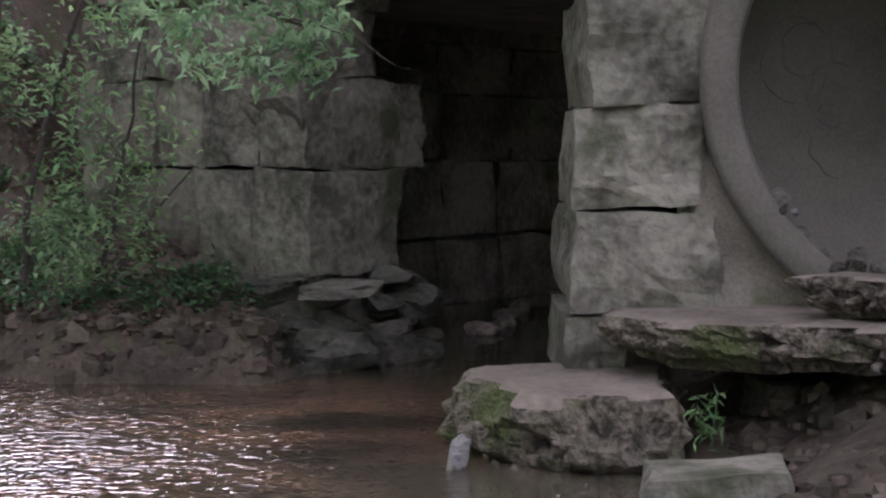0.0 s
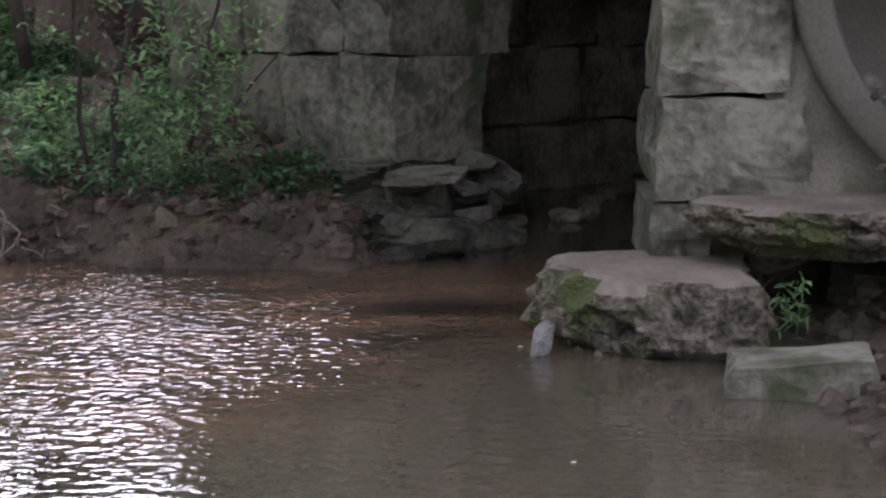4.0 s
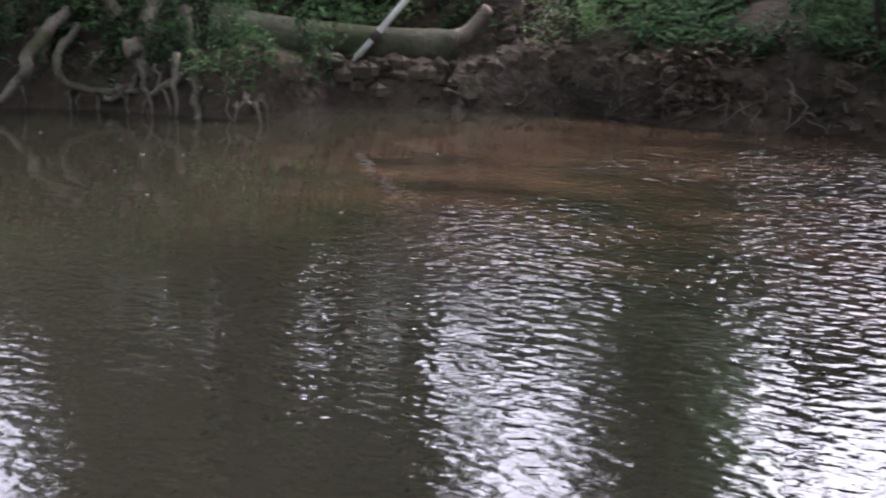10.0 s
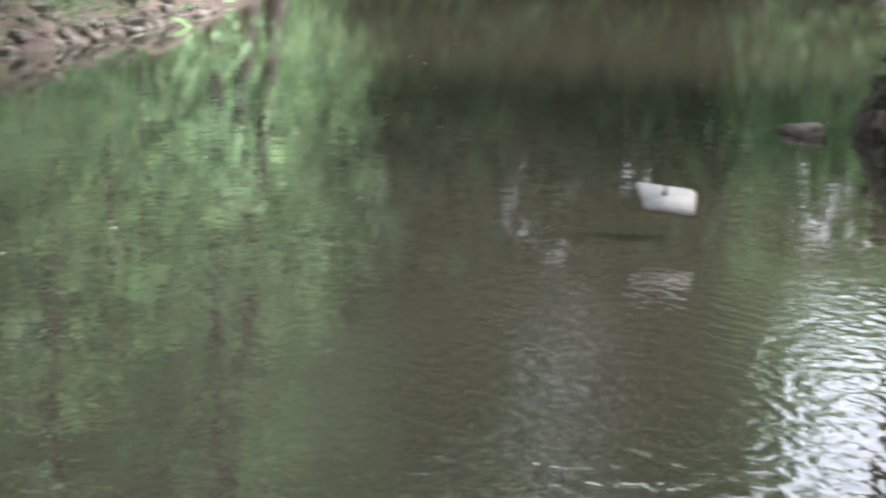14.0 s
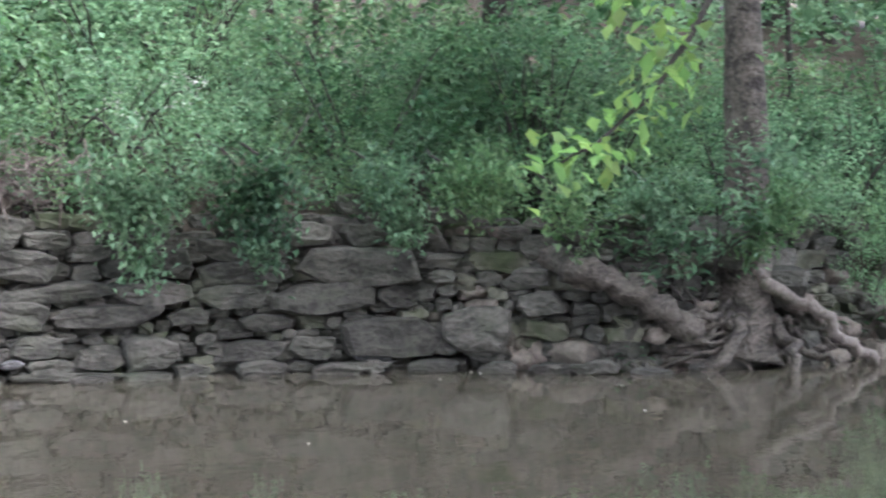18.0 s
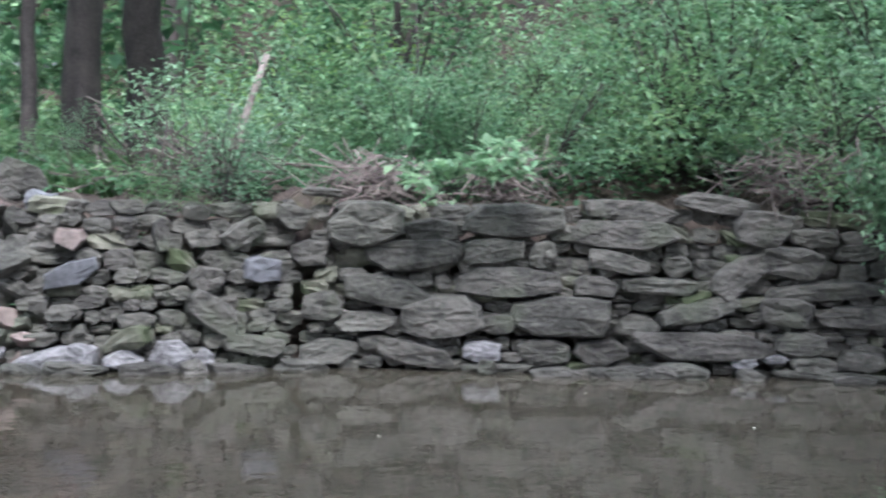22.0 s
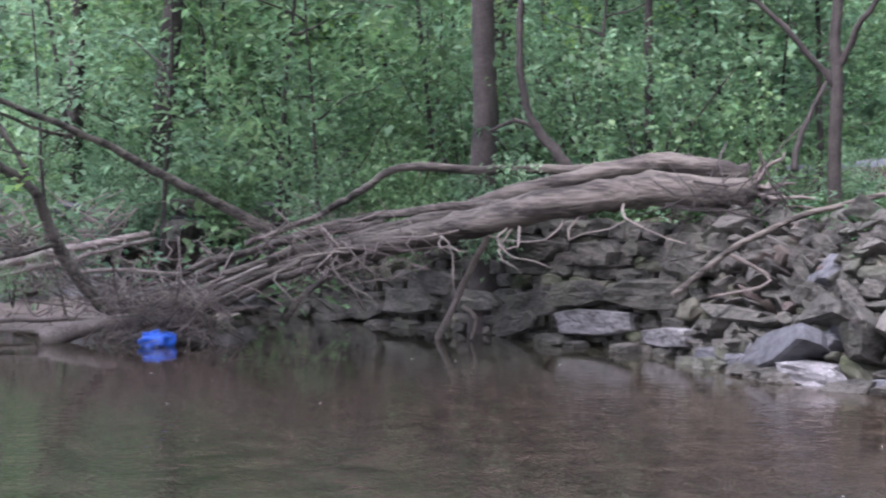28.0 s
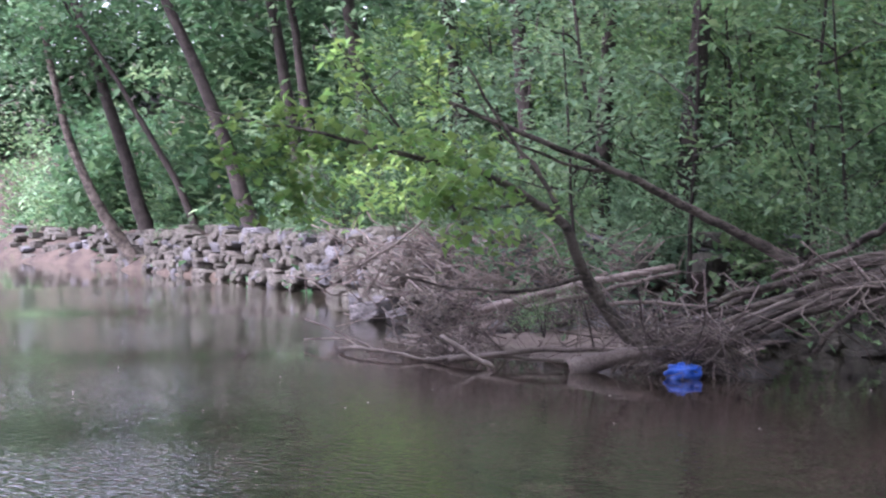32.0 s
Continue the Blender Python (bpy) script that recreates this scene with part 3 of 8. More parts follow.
def culvert():
    left = empty("bridge_abutment", label="weathered grey-green ashlar stone abutment with open joints", category="abutment", group="culvert abutments")
    west = Vector((-0.8, 0.6))
    courses = ((0.60, 1.29, (0.89, 0.8, 0.9, 0.8, 1.0, 0.9), (0.52, 0.5, 0.6, 0.55)), (1.29, 1.89, (1.2, 0.85, 0.9, 1.0, 1.0), (0.42, 0.52, 0.45, 0.8)),
               (1.89, 2.33, (0.6, 0.9, 0.8, 1.1, 1.0), (0.9, 0.55, 0.65)), (2.33, 2.95, (0.9, 0.8, 1.0, 0.9, 1.0), (0.5,)), (2.95, 3.5, (0.7, 1.0, 0.9, 0.9, 1.1), ()))
    for k, (z0, z1, east_w, west_w) in enumerate(courses):
        at = CORNER + BACK * 0.035 * k
        run_of_blocks(left, at, INTO, east_w[:1], z0, z1)
        run_of_blocks(left, CORNER + INTO * 1.9 + BACK * (1.9 + 0.03 * k), INTO, east_w[1:], z0, z1)
        run_of_blocks(left, at, west, west_w, z0, z1)
    run_of_blocks(left, CORNER + BACK * 0.05, INTO, (0.85,), -0.3, 0.59)
    run_of_blocks(left, CORNER + INTO * 1.9 + BACK * 1.86, INTO, (0.8, 0.8, 0.9, 0.9, 0.9), -0.3, 0.59)
    run_of_blocks(left, CORNER + BACK * 0.05, west, (0.7, 0.7, 0.7), -0.3, 0.59)
    # the ragged footing: rough stones and clods under both faces
    for k in range(75):
        s, z = RNG.uniform(-1.5, 1.1), RNG.uniform(-0.02, 0.56)
        p = CORNER + (INTO * s if s > 0 else west * -s) - BACK * (0.02 + 0.22 * (0.56 - z) + RNG.uniform(-0.05, 0.05))
        size = RNG.uniform(0.1, 0.26) * (1.15 - z * 0.6)
        piece(RNG.choice("srscs" if s < 0.3 else "ssrcs"), "stone", left, pose(p.x, p.y, z, RNG.uniform(-12, 12), RNG.uniform(-14, 14), RNG.uniform(-10, 50)), (size * 1.7, size * 0.9, size * 0.8))
    for x, y, z, w, h in ((-1.17, 9.98, 0.545, 0.26, 0.09), (-1.04, 10.0, 0.57, 0.2, 0.07), (-0.66, 9.98, 0.53, 0.55, 0.13), (-0.98, 9.98, 0.61, 0.24, 0.06)):
        piece("r", "stone", left, pose(x, y, z, 0, 5, 182), (w, 0.24, h))
    right = empty("bridge_abutment", label="lichen-grey stone pier of stacked ashlar blocks beside a pipe", category="abutment", group="culvert abutments")
    for z0, z1, x0, x1 in ((0.25, 0.61, 0.60, 0.92), (0.61, 1.14, 0.62, 1.36), (1.14, 1.665, 0.64, 1.28), (1.665, 2.23, 0.665, 1.32), (2.23, 2.8, 0.70, 1.4), (2.8, 3.4, 0.72, 1.5)):
        blocks_between(right, x0 + 0.02, x1 + 0.02, 7.78, 8.95, z0, z1)
    deck = empty("culvert_deck", label="unseen stone deck over the culvert, extended to shade the pipe", category="deck")
    # unseen roof and walls, shaped to keep light out of the tunnel
    for a0, a1, b0, b1, z0, z1 in ((0.35, 9.9, -2.4, 2.6, 2.5, 2.9), (0.0, 2.2, -2.6, 0.6, 2.9, 3.6), (0.5, 1.15, 0.7, 2.5, -0.5, 2.5), (1.0, 9.9, 2.5, 3.0, -0.5, 2.5), (0.5, 9.9, -2.4, -2.1, -0.5, 2.5)):
        core(deck, a0, a1, b0, b1, z0, z1)
    # unseen blocks added above pier and pipe to shade them
    for k in range(4):
        blocks_between(deck, 0.45 + k * 1.05, 1.5 + k * 1.05, 7.0, 9.3, 3.42, 3.95)
    # stones along the tunnel's foot
    for k in range(9):
        s = RNG.uniform(0.1, 0.22)
        c = CORNER + INTO * (1.2 + k * 0.5) + BACK * (RNG.uniform(-0.1, 0.3) + 0.18 * k)
        ob = tagged(new("boulder", RNG.choice(ROCKS["e"])), "dark wet boulder inside the culvert", "boulder", "tunnel boulders")
        ob.matrix_basis = pose(c.x, c.y, s * 0.1, 0, 0, RNG.uniform(0, 180)) @ Matrix.Diagonal((s * 1.4, s, s * 0.8, 1))


def broken_slab(name, corners, z0, z1, seed, parent=None, flare=0.0, **tags):
    """A slab of crumbling concrete: a level top, ragged sides."""
    rng = random.Random(seed)
    bm = bmesh.new()
    rim = []
    for (ax, ay), (bx, by) in zip(corners, corners[1:] + corners[:1]):
        n = max(3, int(math.hypot(bx - ax, by - ay) / 0.035))
        for k in range(n):
            rim.append((ax + (bx - ax) * k / n, ay + (by - ay) * k / n))
    cx, cy = sum(p[0] for p in rim) / len(rim), sum(p[1] for p in rim) / len(rim)
    rings = []
    levels = ((1.0, -0.3, 0.0), (1.0, -0.14, 0.1), (1.0, -0.03, 0.25), (0.96, 0.0, 0.5), (0.86, 0.02 + flare * 0.2, 0.9), (0.74, 0.02 + flare * 0.4, 1.1), (0.62, 0.0 + flare * 0.7, 1.3), (0.5, -0.02 + flare, 1.5),
              (0.38, -0.04 + flare * 1.1, 1.5), (0.27, -0.08 + flare * 0.9, 1.3), (0.2, -0.14, 0.8), (0.0, -0.2, 0.6))
    for zf, out, jit in levels:
        ring = []
        for x, y in rim:
            d = math.hypot(x - cx, y - cy)
            nz = noise.noise(Vector((x * 4, y * 4, zf * 3 + seed))) * 0.08 + noise.noise(Vector((x * 13, y * 13, zf * 9 + seed))) * 0.05
            o = out + (nz + rng.uniform(-0.016, 0.016)) * jit + noise.noise(Vector((x * 2, y * 2, seed))) * 0.06
            zz = z0 + (z1 - z0) * zf + (noise.noise(Vector((x * 3, y * 3, 5.0 + seed))) * 0.03 * (0.5 if zf else 1.0) if zf in (0.0, 1.0) else 0)
            ring.append(bm.verts.new((x + (x - cx) / d * o, y + (y - cy) / d * o, zz)))
        rings.append(ring)
    n = len(rim)
    for a, b in zip(rings, rings[1:]):
        for k in range(n):
            bm.faces.new((a[k], b[k], b[(k + 1) % n], a[(k + 1) % n]))
    top = bm.verts.new((cx, cy, z1 + 0.01))
    for k in range(n):
        bm.faces.new((rings[0][k], rings[0][(k + 1) % n], top))
    bm.faces.new(rings[-1][::-1])
    bmesh.ops.recalc_face_normals(bm, faces=bm.faces[:])
    ob = part(name, bm, M_AGG, parent, smooth=False)
    ob.data.materials.append(M_SILT)
    for f in ob.data.polygons:
        c = f.center
        up = (c.z - z0) / (z1 - z0)
        if f.normal.z > 0.75 and up > 0.85:
            f.material_index = 1
    return tagged(ob, **tags)


def pipe():
    """A wide concrete pipe end with a thick lip, blocked a little way in, and old spray-paint loops."""
    thing = empty("drain_pipe", pose(2.52, 7.55, 1.80, 0, 0, -6), label="wide grey concrete drain pipe with chipped lip and graffiti loops", category="pipe")
    prof = [(1.10, 0.0), (1.24, 0.0), (1.27, 0.03), (1.27, 0.35), (1.20, 0.45), (1.20, 1.5), (1.06, 1.5), (1.06, 0.30), (1.085, 0.05)]
    bm = bmesh.new()
    seg = 72
    rings = []
    for k in range(seg):
        a = 2 * math.pi * k / seg
        w = 1 + 0.006 * math.sin(3 * a)
        rings.append([bm.verts.new((r * w * math.cos(a), y + 0.01 * noise.noise(Vector((a * 3, r, 0))), r * w * math.sin(a))) for r, y in prof])
    m = len(prof)
    for k in range(seg):
        p, q = rings[k], rings[(k + 1) % seg]
        for j in range(m):
            bm.faces.new((p[j], p[(j + 1) % m], q[(j + 1) % m], q[j]))
    bmesh.ops.recalc_face_normals(bm, faces=bm.faces[:])
    part("pipe_barrel", bm, M_PIPE, thing)
    bm = bmesh.new()
    rows = []
    for j in range(9):
        r = 1.08 * j / 8
        rows.append([bm.verts.new((r * math.cos(a), 1.5 - 0.9 * (1 - r / 1.08) ** 1.2 * 0 - 0.55 * (r / 1.08) ** 2, r * math.sin(a))) for a in (2 * math.pi * k / 48 for k in range(48))])
    for p, q in zip(rows[1:], rows[2:]):
        for k in range(48):
            bm.faces.new((p[k], q[k], q[(k + 1) % 48], p[(k + 1) % 48]))
    bm.faces.new(rows[1][::-1])
    bmesh.ops.delete(bm, geom=rows[0], context="VERTS")
    bmesh.ops.recalc_face_normals(bm, faces=bm.faces[:])
    plug = part("end_plug", bm, M_PIPE, thing, "smooth grey concrete dish closing the pipe")
    for cx, cz, r, a0, a1 in ((-0.66, 0.14, 0.21, 0, 6.1), (-0.62, 0.20, 0.13, 1.2, 5.6), (-0.42, -0.05, 0.16, 1.0, 5.0), (-0.38, -0.3, 0.2, 2.0, 4.6)):
        pts = [(cx + r * math.cos(a0 + (a1 - a0) * k / 24) * (1 + 0.08 * math.sin(k)), 0.0, cz + r * 1.15 * math.sin(a0 + (a1 - a0) * k / 24)) for k in range(25)]
        pts = [(x, 1.5 - 0.55 * ((x * x + z * z) / 1.166) + 0.003, z) for x, _, z in pts]
        part("graffiti_loop", tube(pts, 0.007, 5), M_SPRAY, plug, "dark spray-painted loop")
    for k in range(16):
        s = RNG.uniform(0.03, 0.09)
        a = math.radians(RNG.uniform(214, 250))
        piece("p" if k == 3 else "c", "broken_chunk", thing, pose(1.12 * math.cos(a) + RNG.uniform(-0.05, 0.12), RNG.uniform(-0.12, 0.1), 1.10 * math.sin(a) + RNG.uniform(-0.03, 0.1), RNG.uniform(0, 90), RNG.uniform(0, 90), 0), (s, s, s * 0.8))


def headwall():
    """Concrete filling between the pier and the pipe."""
    bm = bmesh.new()
    arc = [(2.52 + 1.22 * math.cos(radians(a)), 1.80 + 1.22 * math.sin(radians(a))) for a in range(150, 252, 6)]
    shape = [(1.18, 2.5)] + arc + [(2.0, 0.5), (1.18, 0.5)]
    rings = [[bm.verts.new((x + 0.012 * noise.noise(Vector((x * 9, z * 9, y))), y + 0.02 * noise.noise(Vector((x * 7, z * 7, 2.0))), z)) for x, z in shape] for y in (7.86, 8.3)]
    n = len(shape)
    for k in range(n):
        bm.faces.new((rings[0][k], rings[1][k], rings[1][(k + 1) % n], rings[0][(k + 1) % n]))
    bm.faces.new(rings[0])
    bm.faces.new(rings[1][::-1])
    bmesh.ops.recalc_face_normals(bm, faces=bm.faces[:])
    return tagged(part("headwall", bm, M_CONC, smooth=False), "rough concrete filling between stone pier and pipe", "headwall")


culvert()
pipe()
headwall()
broken_slab("concrete_apron", [(0.80, 7.5), (1.0, 7.2), (1.5, 7.05), (2.4, 7.0), (3.6, 6.9), (4.2, 7.3), (4.2, 8.3), (0.98, 8.2)], 0.42, 0.655, 3, label="thick mossy broken concrete apron under the pipe", category="slab")
broken_slab("concrete_slab", [(0.10, 7.5), (0.38, 7.05), (0.75, 6.92), (1.05, 7.0), (1.12, 7.9), (0.55, 8.0), (0.2, 7.9)], -0.12, 0.345, 8, flare=0.11, label="moss-edged broken concrete slab standing in the water", category="slab")
broken_slab("concrete_slab", [(1.62, 7.25), (2.0, 7.05), (2.7, 7.0), (2.7, 7.4), (1.9, 7.5)], 0.66, 0.86, 15, label="tilted broken concrete piece lying on the apron", category="slab")
for x, y, z, sx, sy, sz, rz, kind, text in ((0.075, 6.98, 0.07, 0.085, 0.05, 0.15, 35, "p", "pale chip of stone leaning on the slab"), (1.13, 6.35, 0.02, 0.58, 0.4, 0.26, 172, "ashlar", "squared grey stone block in the mud"),
                                            (2.3, 6.3, 0.06, 0.4, 0.3, 0.25, 20, "r", "squared grey stone block in the mud"), (1.75, 8.0, 0.12, 0.4, 0.3, 0.3, 10, "r", "dark stone under the apron"), (2.6, 7.8, 0.2, 0.6, 0.4, 0.5, 10, "r", "dark stone under the apron")):
    ob = tagged(new("boulder", RNG.choice(ROCKS[kind])), text, "boulder", "boulders by the culvert")
    ob.matrix_basis = pose(x, y, z, 0, 4, rz) @ Matrix.Diagonal((sx, sy, sz, 1))

def embed(slab, cx, cy, rx, ry, z0, z1, n, a0, a1):
    """Pebbles of the broken aggregate showing in a slab's ragged side."""
    for k in range(n):
        a = radians(RNG.uniform(a0, a1))
        s = RNG.uniform(0.015, 0.042)
        piece(RNG.choice("aaaaae"), "pebble", slab, pose(cx + rx * math.cos(a), cy + ry * math.sin(a), RNG.uniform(z0, z1), RNG.uniform(0, 90), RNG.uniform(0, 90), 0), (s * 1.3, s, s))


for ob in [o for o in scene.objects if o.name.startswith("concrete_slab") and o.parent is None]:
    if ob.name == "concrete_slab":
        embed(ob, 0.6, 7.45, 0.54, 0.55, 0.0, 0.2, 34, 150, 330)
    else:
        embed(ob, 2.1, 7.25, 0.5, 0.2, 0.68, 0.8, 8, 180, 330)
for ob in [o for o in scene.objects if o.name == "concrete_apron"]:
    embed(ob, 2.6, 7.6, 1.68, 0.56, 0.44, 0.62, 60, 180, 300)

# ---- dry-stone wall along the far bank ----
SEG = [(Vector(a), Vector(b)) for a, b in zip(WALL, WALL[1:])]
S0 = sum((b - a).length for a, b in SEG[:12])


def along(s):
    """Point and outward heading (towards the land) at s metres along the wall; s = 0 where x = -4."""
    s += S0
    for a, b in SEG:
        n = (b - a).length
        if s <= n or b == SEG[-1][1]:
            d = (b - a) / n
            return a + d * s, d
        s -= n


def sections():
    out = []
    for lo, hi, text in ((-10.2, -4.0, "mossy dry-stone retaining wall draped with vines"), (-4.0, 2.3, "dry-stone retaining wall of large split stones, partly bulging"), (2.3, 5.2, "slumped rubble face of a dry-stone wall"),
                         (5.2, 8.0, "collapsed rubble face of a dry-stone wall"), (8.0, 15.0, "low dry-stone wall below a fallen tree")):
        out.append((lo, hi, empty("dry_stone_wall", label=text, category="wall", group="creek wall sections")))
    return out


SECTIONS = sections()


def slump(s):
    """How far the face leans back for each metre of height: rubble slopes, laid wall hardly."""
    u = min(max((s - 1.6) / 0.8, 0), 1) * min(max((8.2 - s) / 1.0, 0), 1)
    return 0.10 + 0.42 * u


def wall_home(s):
    for lo, hi, ob in SECTIONS:
        if lo <= s < hi:
            return ob
    return SECTIONS[0][2] if s < 0 else SECTIONS[-1][2]


def stone(s, z, w, h, tilt=0, kind="r", back=0.0, depth=None):
    p, d = along(s)
    n = Vector((d.y, -d.x))
    if n.y > 0:
        n = -n
    q = p + n * (0.17 + slump(s) * max(z, 0) + back)
    yaw = math.degrees(math.atan2(d.y, d.x))
    t = depth or min(max(h * 1.3, 0.22), 0.5)
    loose = 1.9 < s < 8.2
    if kind == "r" and loose:
        kind = "s"
    big = 1.14 if loose else 1.0
    return piece(kind, "stone", wall_home(s), pose(q.x, q.y, z, RNG.uniform(-6, 6) + (24 if loose and z > 0.15 else 0), tilt + RNG.uniform(-4, 4), yaw + RNG.uniform(-7, 7) * (2 if loose else 1)), (w * 1.03 * big, t * 1.05, h * 1.07 * big), flip=True)


stone(-3.35, 0.46, 0.37, 0.20, 0, "r")
stone(-3.95, 0.44, 0.77, 0.16, 3, "r")
stone(-4.27, 0.60, 0.55, 0.18, 0, "r")
stone(-3.60, 0.62, 0.79, 0.12, 0, "r")
stone(-4.83, 0.57, 0.52, 0.18, 0, "r")
stone(-5.51, 0.54, 0.78, 0.23, 3, "r")
stone(-6.06, 0.54, 0.30, 0.17, 0, "r")
stone(-5.77, 0.78, 0.92, 0.28, 0, "r")
stone(-4.91, 0.74, 0.72, 0.16, 0, "r")
stone(-4.35, 0.81, 0.45, 0.19, 0, "r")
stone(-4.80, 0.90, 0.47, 0.16, 0, "r")
stone(-4.29, 0.99, 0.35, 0.20, 0, "r")
stone(-5.41, 1.02, 0.34, 0.17, 0, "r")
stone(-5.80, 1.00, 0.34, 0.17, 0, "r")
stone(-6.16, 1.01, 0.38, 0.15, 0, "r")
stone(-5.73, 1.24, 0.21, 0.14, 0, "r")
stone(-6.37, 1.15, 0.38, 0.13, 0, "r")
stone(-6.38, 0.82, 0.27, 0.10, 0, "r")
stone(-6.37, 0.70, 0.23, 0.10, 0, "r")
stone(-6.03, 0.24, 0.79, 0.29, 0, "r")
stone(-5.42, 0.17, 0.38, 0.17, 0, "r")
stone(-4.98, 0.17, 0.45, 0.14, 0, "r")
stone(-4.24, 0.18, 0.41, 0.22, 0, "r")
stone(-4.51, 0.42, 0.33, 0.12, 0, "r")
stone(-5.06, 0.37, 0.37, 0.12, 0, "r")
stone(-3.89, 0.14, 0.34, 0.13, 0, "r")
stone(-3.44, 0.24, 0.36, 0.16, 0, "r")
stone(-6.64, 0.31, 0.53, 0.34, 0, "r")
stone(-7.11, 0.50, 0.34, 0.19, 0, "r")
stone(-7.04, 0.70, 0.31, 0.13, 0, "r")
stone(-7.38, 0.72, 0.29, 0.13, 0, "r")
stone(-7.07, 0.93, 0.27, 0.17, 0, "r")
stone(-7.47, 0.88, 0.40, 0.10, 0, "r")
stone(-6.90, 1.04, 0.25, 0.10, 0, "r")
stone(-7.37, 1.04, 0.31, 0.13, 0, "r")
stone(-5.88, 0.09, 0.28, 0.05, 0, "p")
stone(-0.39, 1.00, 0.53, 0.31, 0, "r")
stone(-0.85, 0.98, 0.37, 0.15, 0, "r")
stone(-1.43, 1.06, 0.73, 0.21, 0, "r")
stone(-2.21, 0.97, 0.76, 0.20, 0, "r")
stone(-2.24, 1.14, 0.67, 0.14, 0, "r")
stone(-2.86, 1.20, 0.58, 0.13, -5, "r")
stone(-3.16, 1.03, 0.40, 0.26, 0, "r")
stone(-0.74, 0.79, 0.65, 0.21, 0, "r")
stone(-1.29, 0.84, 0.44, 0.18, 0, "r")
stone(-3.38, 0.81, 0.45, 0.22, 0, "r")
stone(-3.52, 0.98, 0.33, 0.12, 0, "r")
stone(-1.40, 0.63, 0.75, 0.19, 0, "r")
stone(-2.16, 0.78, 0.45, 0.14, -8, "r")
stone(-2.47, 0.62, 0.53, 0.11, 0, "r")
stone(-3.00, 0.72, 0.48, 0.20, 40, "r")
stone(-0.56, 0.54, 0.61, 0.20, -9, "r")
stone(-2.01, 0.61, 0.35, 0.14, 0, "r")
stone(-1.79, 0.39, 0.72, 0.27, 0, "r")
stone(-2.73, 0.45, 0.58, 0.15, 10, "r")
stone(-0.10, 0.44, 0.27, 0.19, 0, "r")
stone(-0.95, 0.39, 0.58, 0.27, 0, "r")
stone(-0.40, 0.34, 0.44, 0.12, 0, "r")
stone(-1.33, 0.33, 0.25, 0.13, 0, "r")
stone(-2.75, 0.20, 0.96, 0.20, -3, "r")
stone(-0.76, 0.11, 0.54, 0.15, -12, "r")
stone(-0.16, 0.12, 0.40, 0.17, 0, "r")
stone(-1.22, 0.15, 0.29, 0.14, 0, "p")
stone(-1.66, 0.14, 0.37, 0.17, 0, "r")
stone(-2.04, 0.15, 0.39, 0.16, 0, "r")
stone(-3.54, 0.11, 0.33, 0.10, 0, "r")
stone(-3.06, 0.10, 0.18, 0.07, 0, "p")
stone(-3.27, 0.13, 0.16, 0.06, 0, "p")
stone(-1.64, 0.82, 0.19, 0.18, 10, "r")
stone(-2.31, 0.33, 0.31, 0.08, 0, "r")
stone(-4.26, -0.01, 0.42, 0.05, 0, "r")
stone(-1.32, 0.02, 0.50, 0.09, 0, "r")
stone(-2.12, -0.01, 0.63, 0.10, 0, "r")
stone(-3.66, 0.02, 0.78, 0.07, 0, "r")
stone(-2.57, 0.06, 0.36, 0.05, 0, "r")
stone(0.04, 1.04, 0.26, 0.17, -5, "r")
stone(1.62, 0.89, 0.24, 0.13, 0, "k")
stone(1.62, 0.64, 0.40, 0.17, 25, "b")
stone(-0.01, 0.81, 0.27, 0.17, 0, "r")
stone(0.27, 0.69, 0.28, 0.17, 0, "b")
stone(0.32, 0.16, 0.47, 0.13, -8, "r")
stone(0.61, 0.39, 0.42, 0.21, -35, "r")
stone(0.91, 0.10, 0.34, 0.19, 0, "p")
stone(0.67, 0.06, 0.13, 0.16, 0, "p")
stone(1.52, 0.08, 0.20, 0.20, 0, "p")
stone(1.26, 0.09, 0.28, 0.14, 0, "p")
stone(1.67, 0.38, 0.22, 0.11, 0, "r")
stone(-0.08, 1.22, 0.27, 0.06, 0, "r")
stone(5.06, 0.93, 0.2, 0.34, -22, "t")
stone(4.78, 0.81, 0.45, 0.19, -5, "r")
stone(4.71, 1.13, 0.47, 0.14, 0, "r")
stone(4.23, 1.08, 0.44, 0.18, 8, "r")
stone(3.53, 1.02, 0.37, 0.28, 0, "r")
stone(3.36, 0.84, 0.25, 0.17, -10, "r")
stone(3.69, 0.79, 0.37, 0.16, 10, "r")
stone(3.04, 1.03, 0.53, 0.16, 0, "r")
stone(2.49, 1.11, 0.30, 0.16, 0, "r")
stone(2.21, 1.04, 0.26, 0.12, 0, "r")
stone(3.55, 0.40, 0.35, 0.24, 60, "r")
stone(3.17, 0.43, 0.41, 0.21, -30, "r")
stone(2.75, 0.18, 0.71, 0.17, 27, "r")
stone(3.17, 0.08, 0.47, 0.11, 4, "p")
stone(3.70, 0.15, 0.58, 0.27, 3, "p")
stone(4.11, 0.16, 0.32, 0.26, -8, "p")
stone(4.37, 0.20, 0.23, 0.29, 10, "p")
stone(2.65, 0.41, 0.38, 0.21, 5, "r")
stone(2.43, 0.65, 0.28, 0.21, -20, "b")
stone(2.10, 0.72, 0.30, 0.25, -35, "r")
stone(2.22, 0.10, 0.30, 0.15, 10, "p")
stone(1.82, 0.05, 0.51, 0.14, 9, "p")
stone(2.66, 0.59, 0.18, 0.19, -20, "r")
stone(3.01, 0.60, 0.20, 0.13, -15, "k")
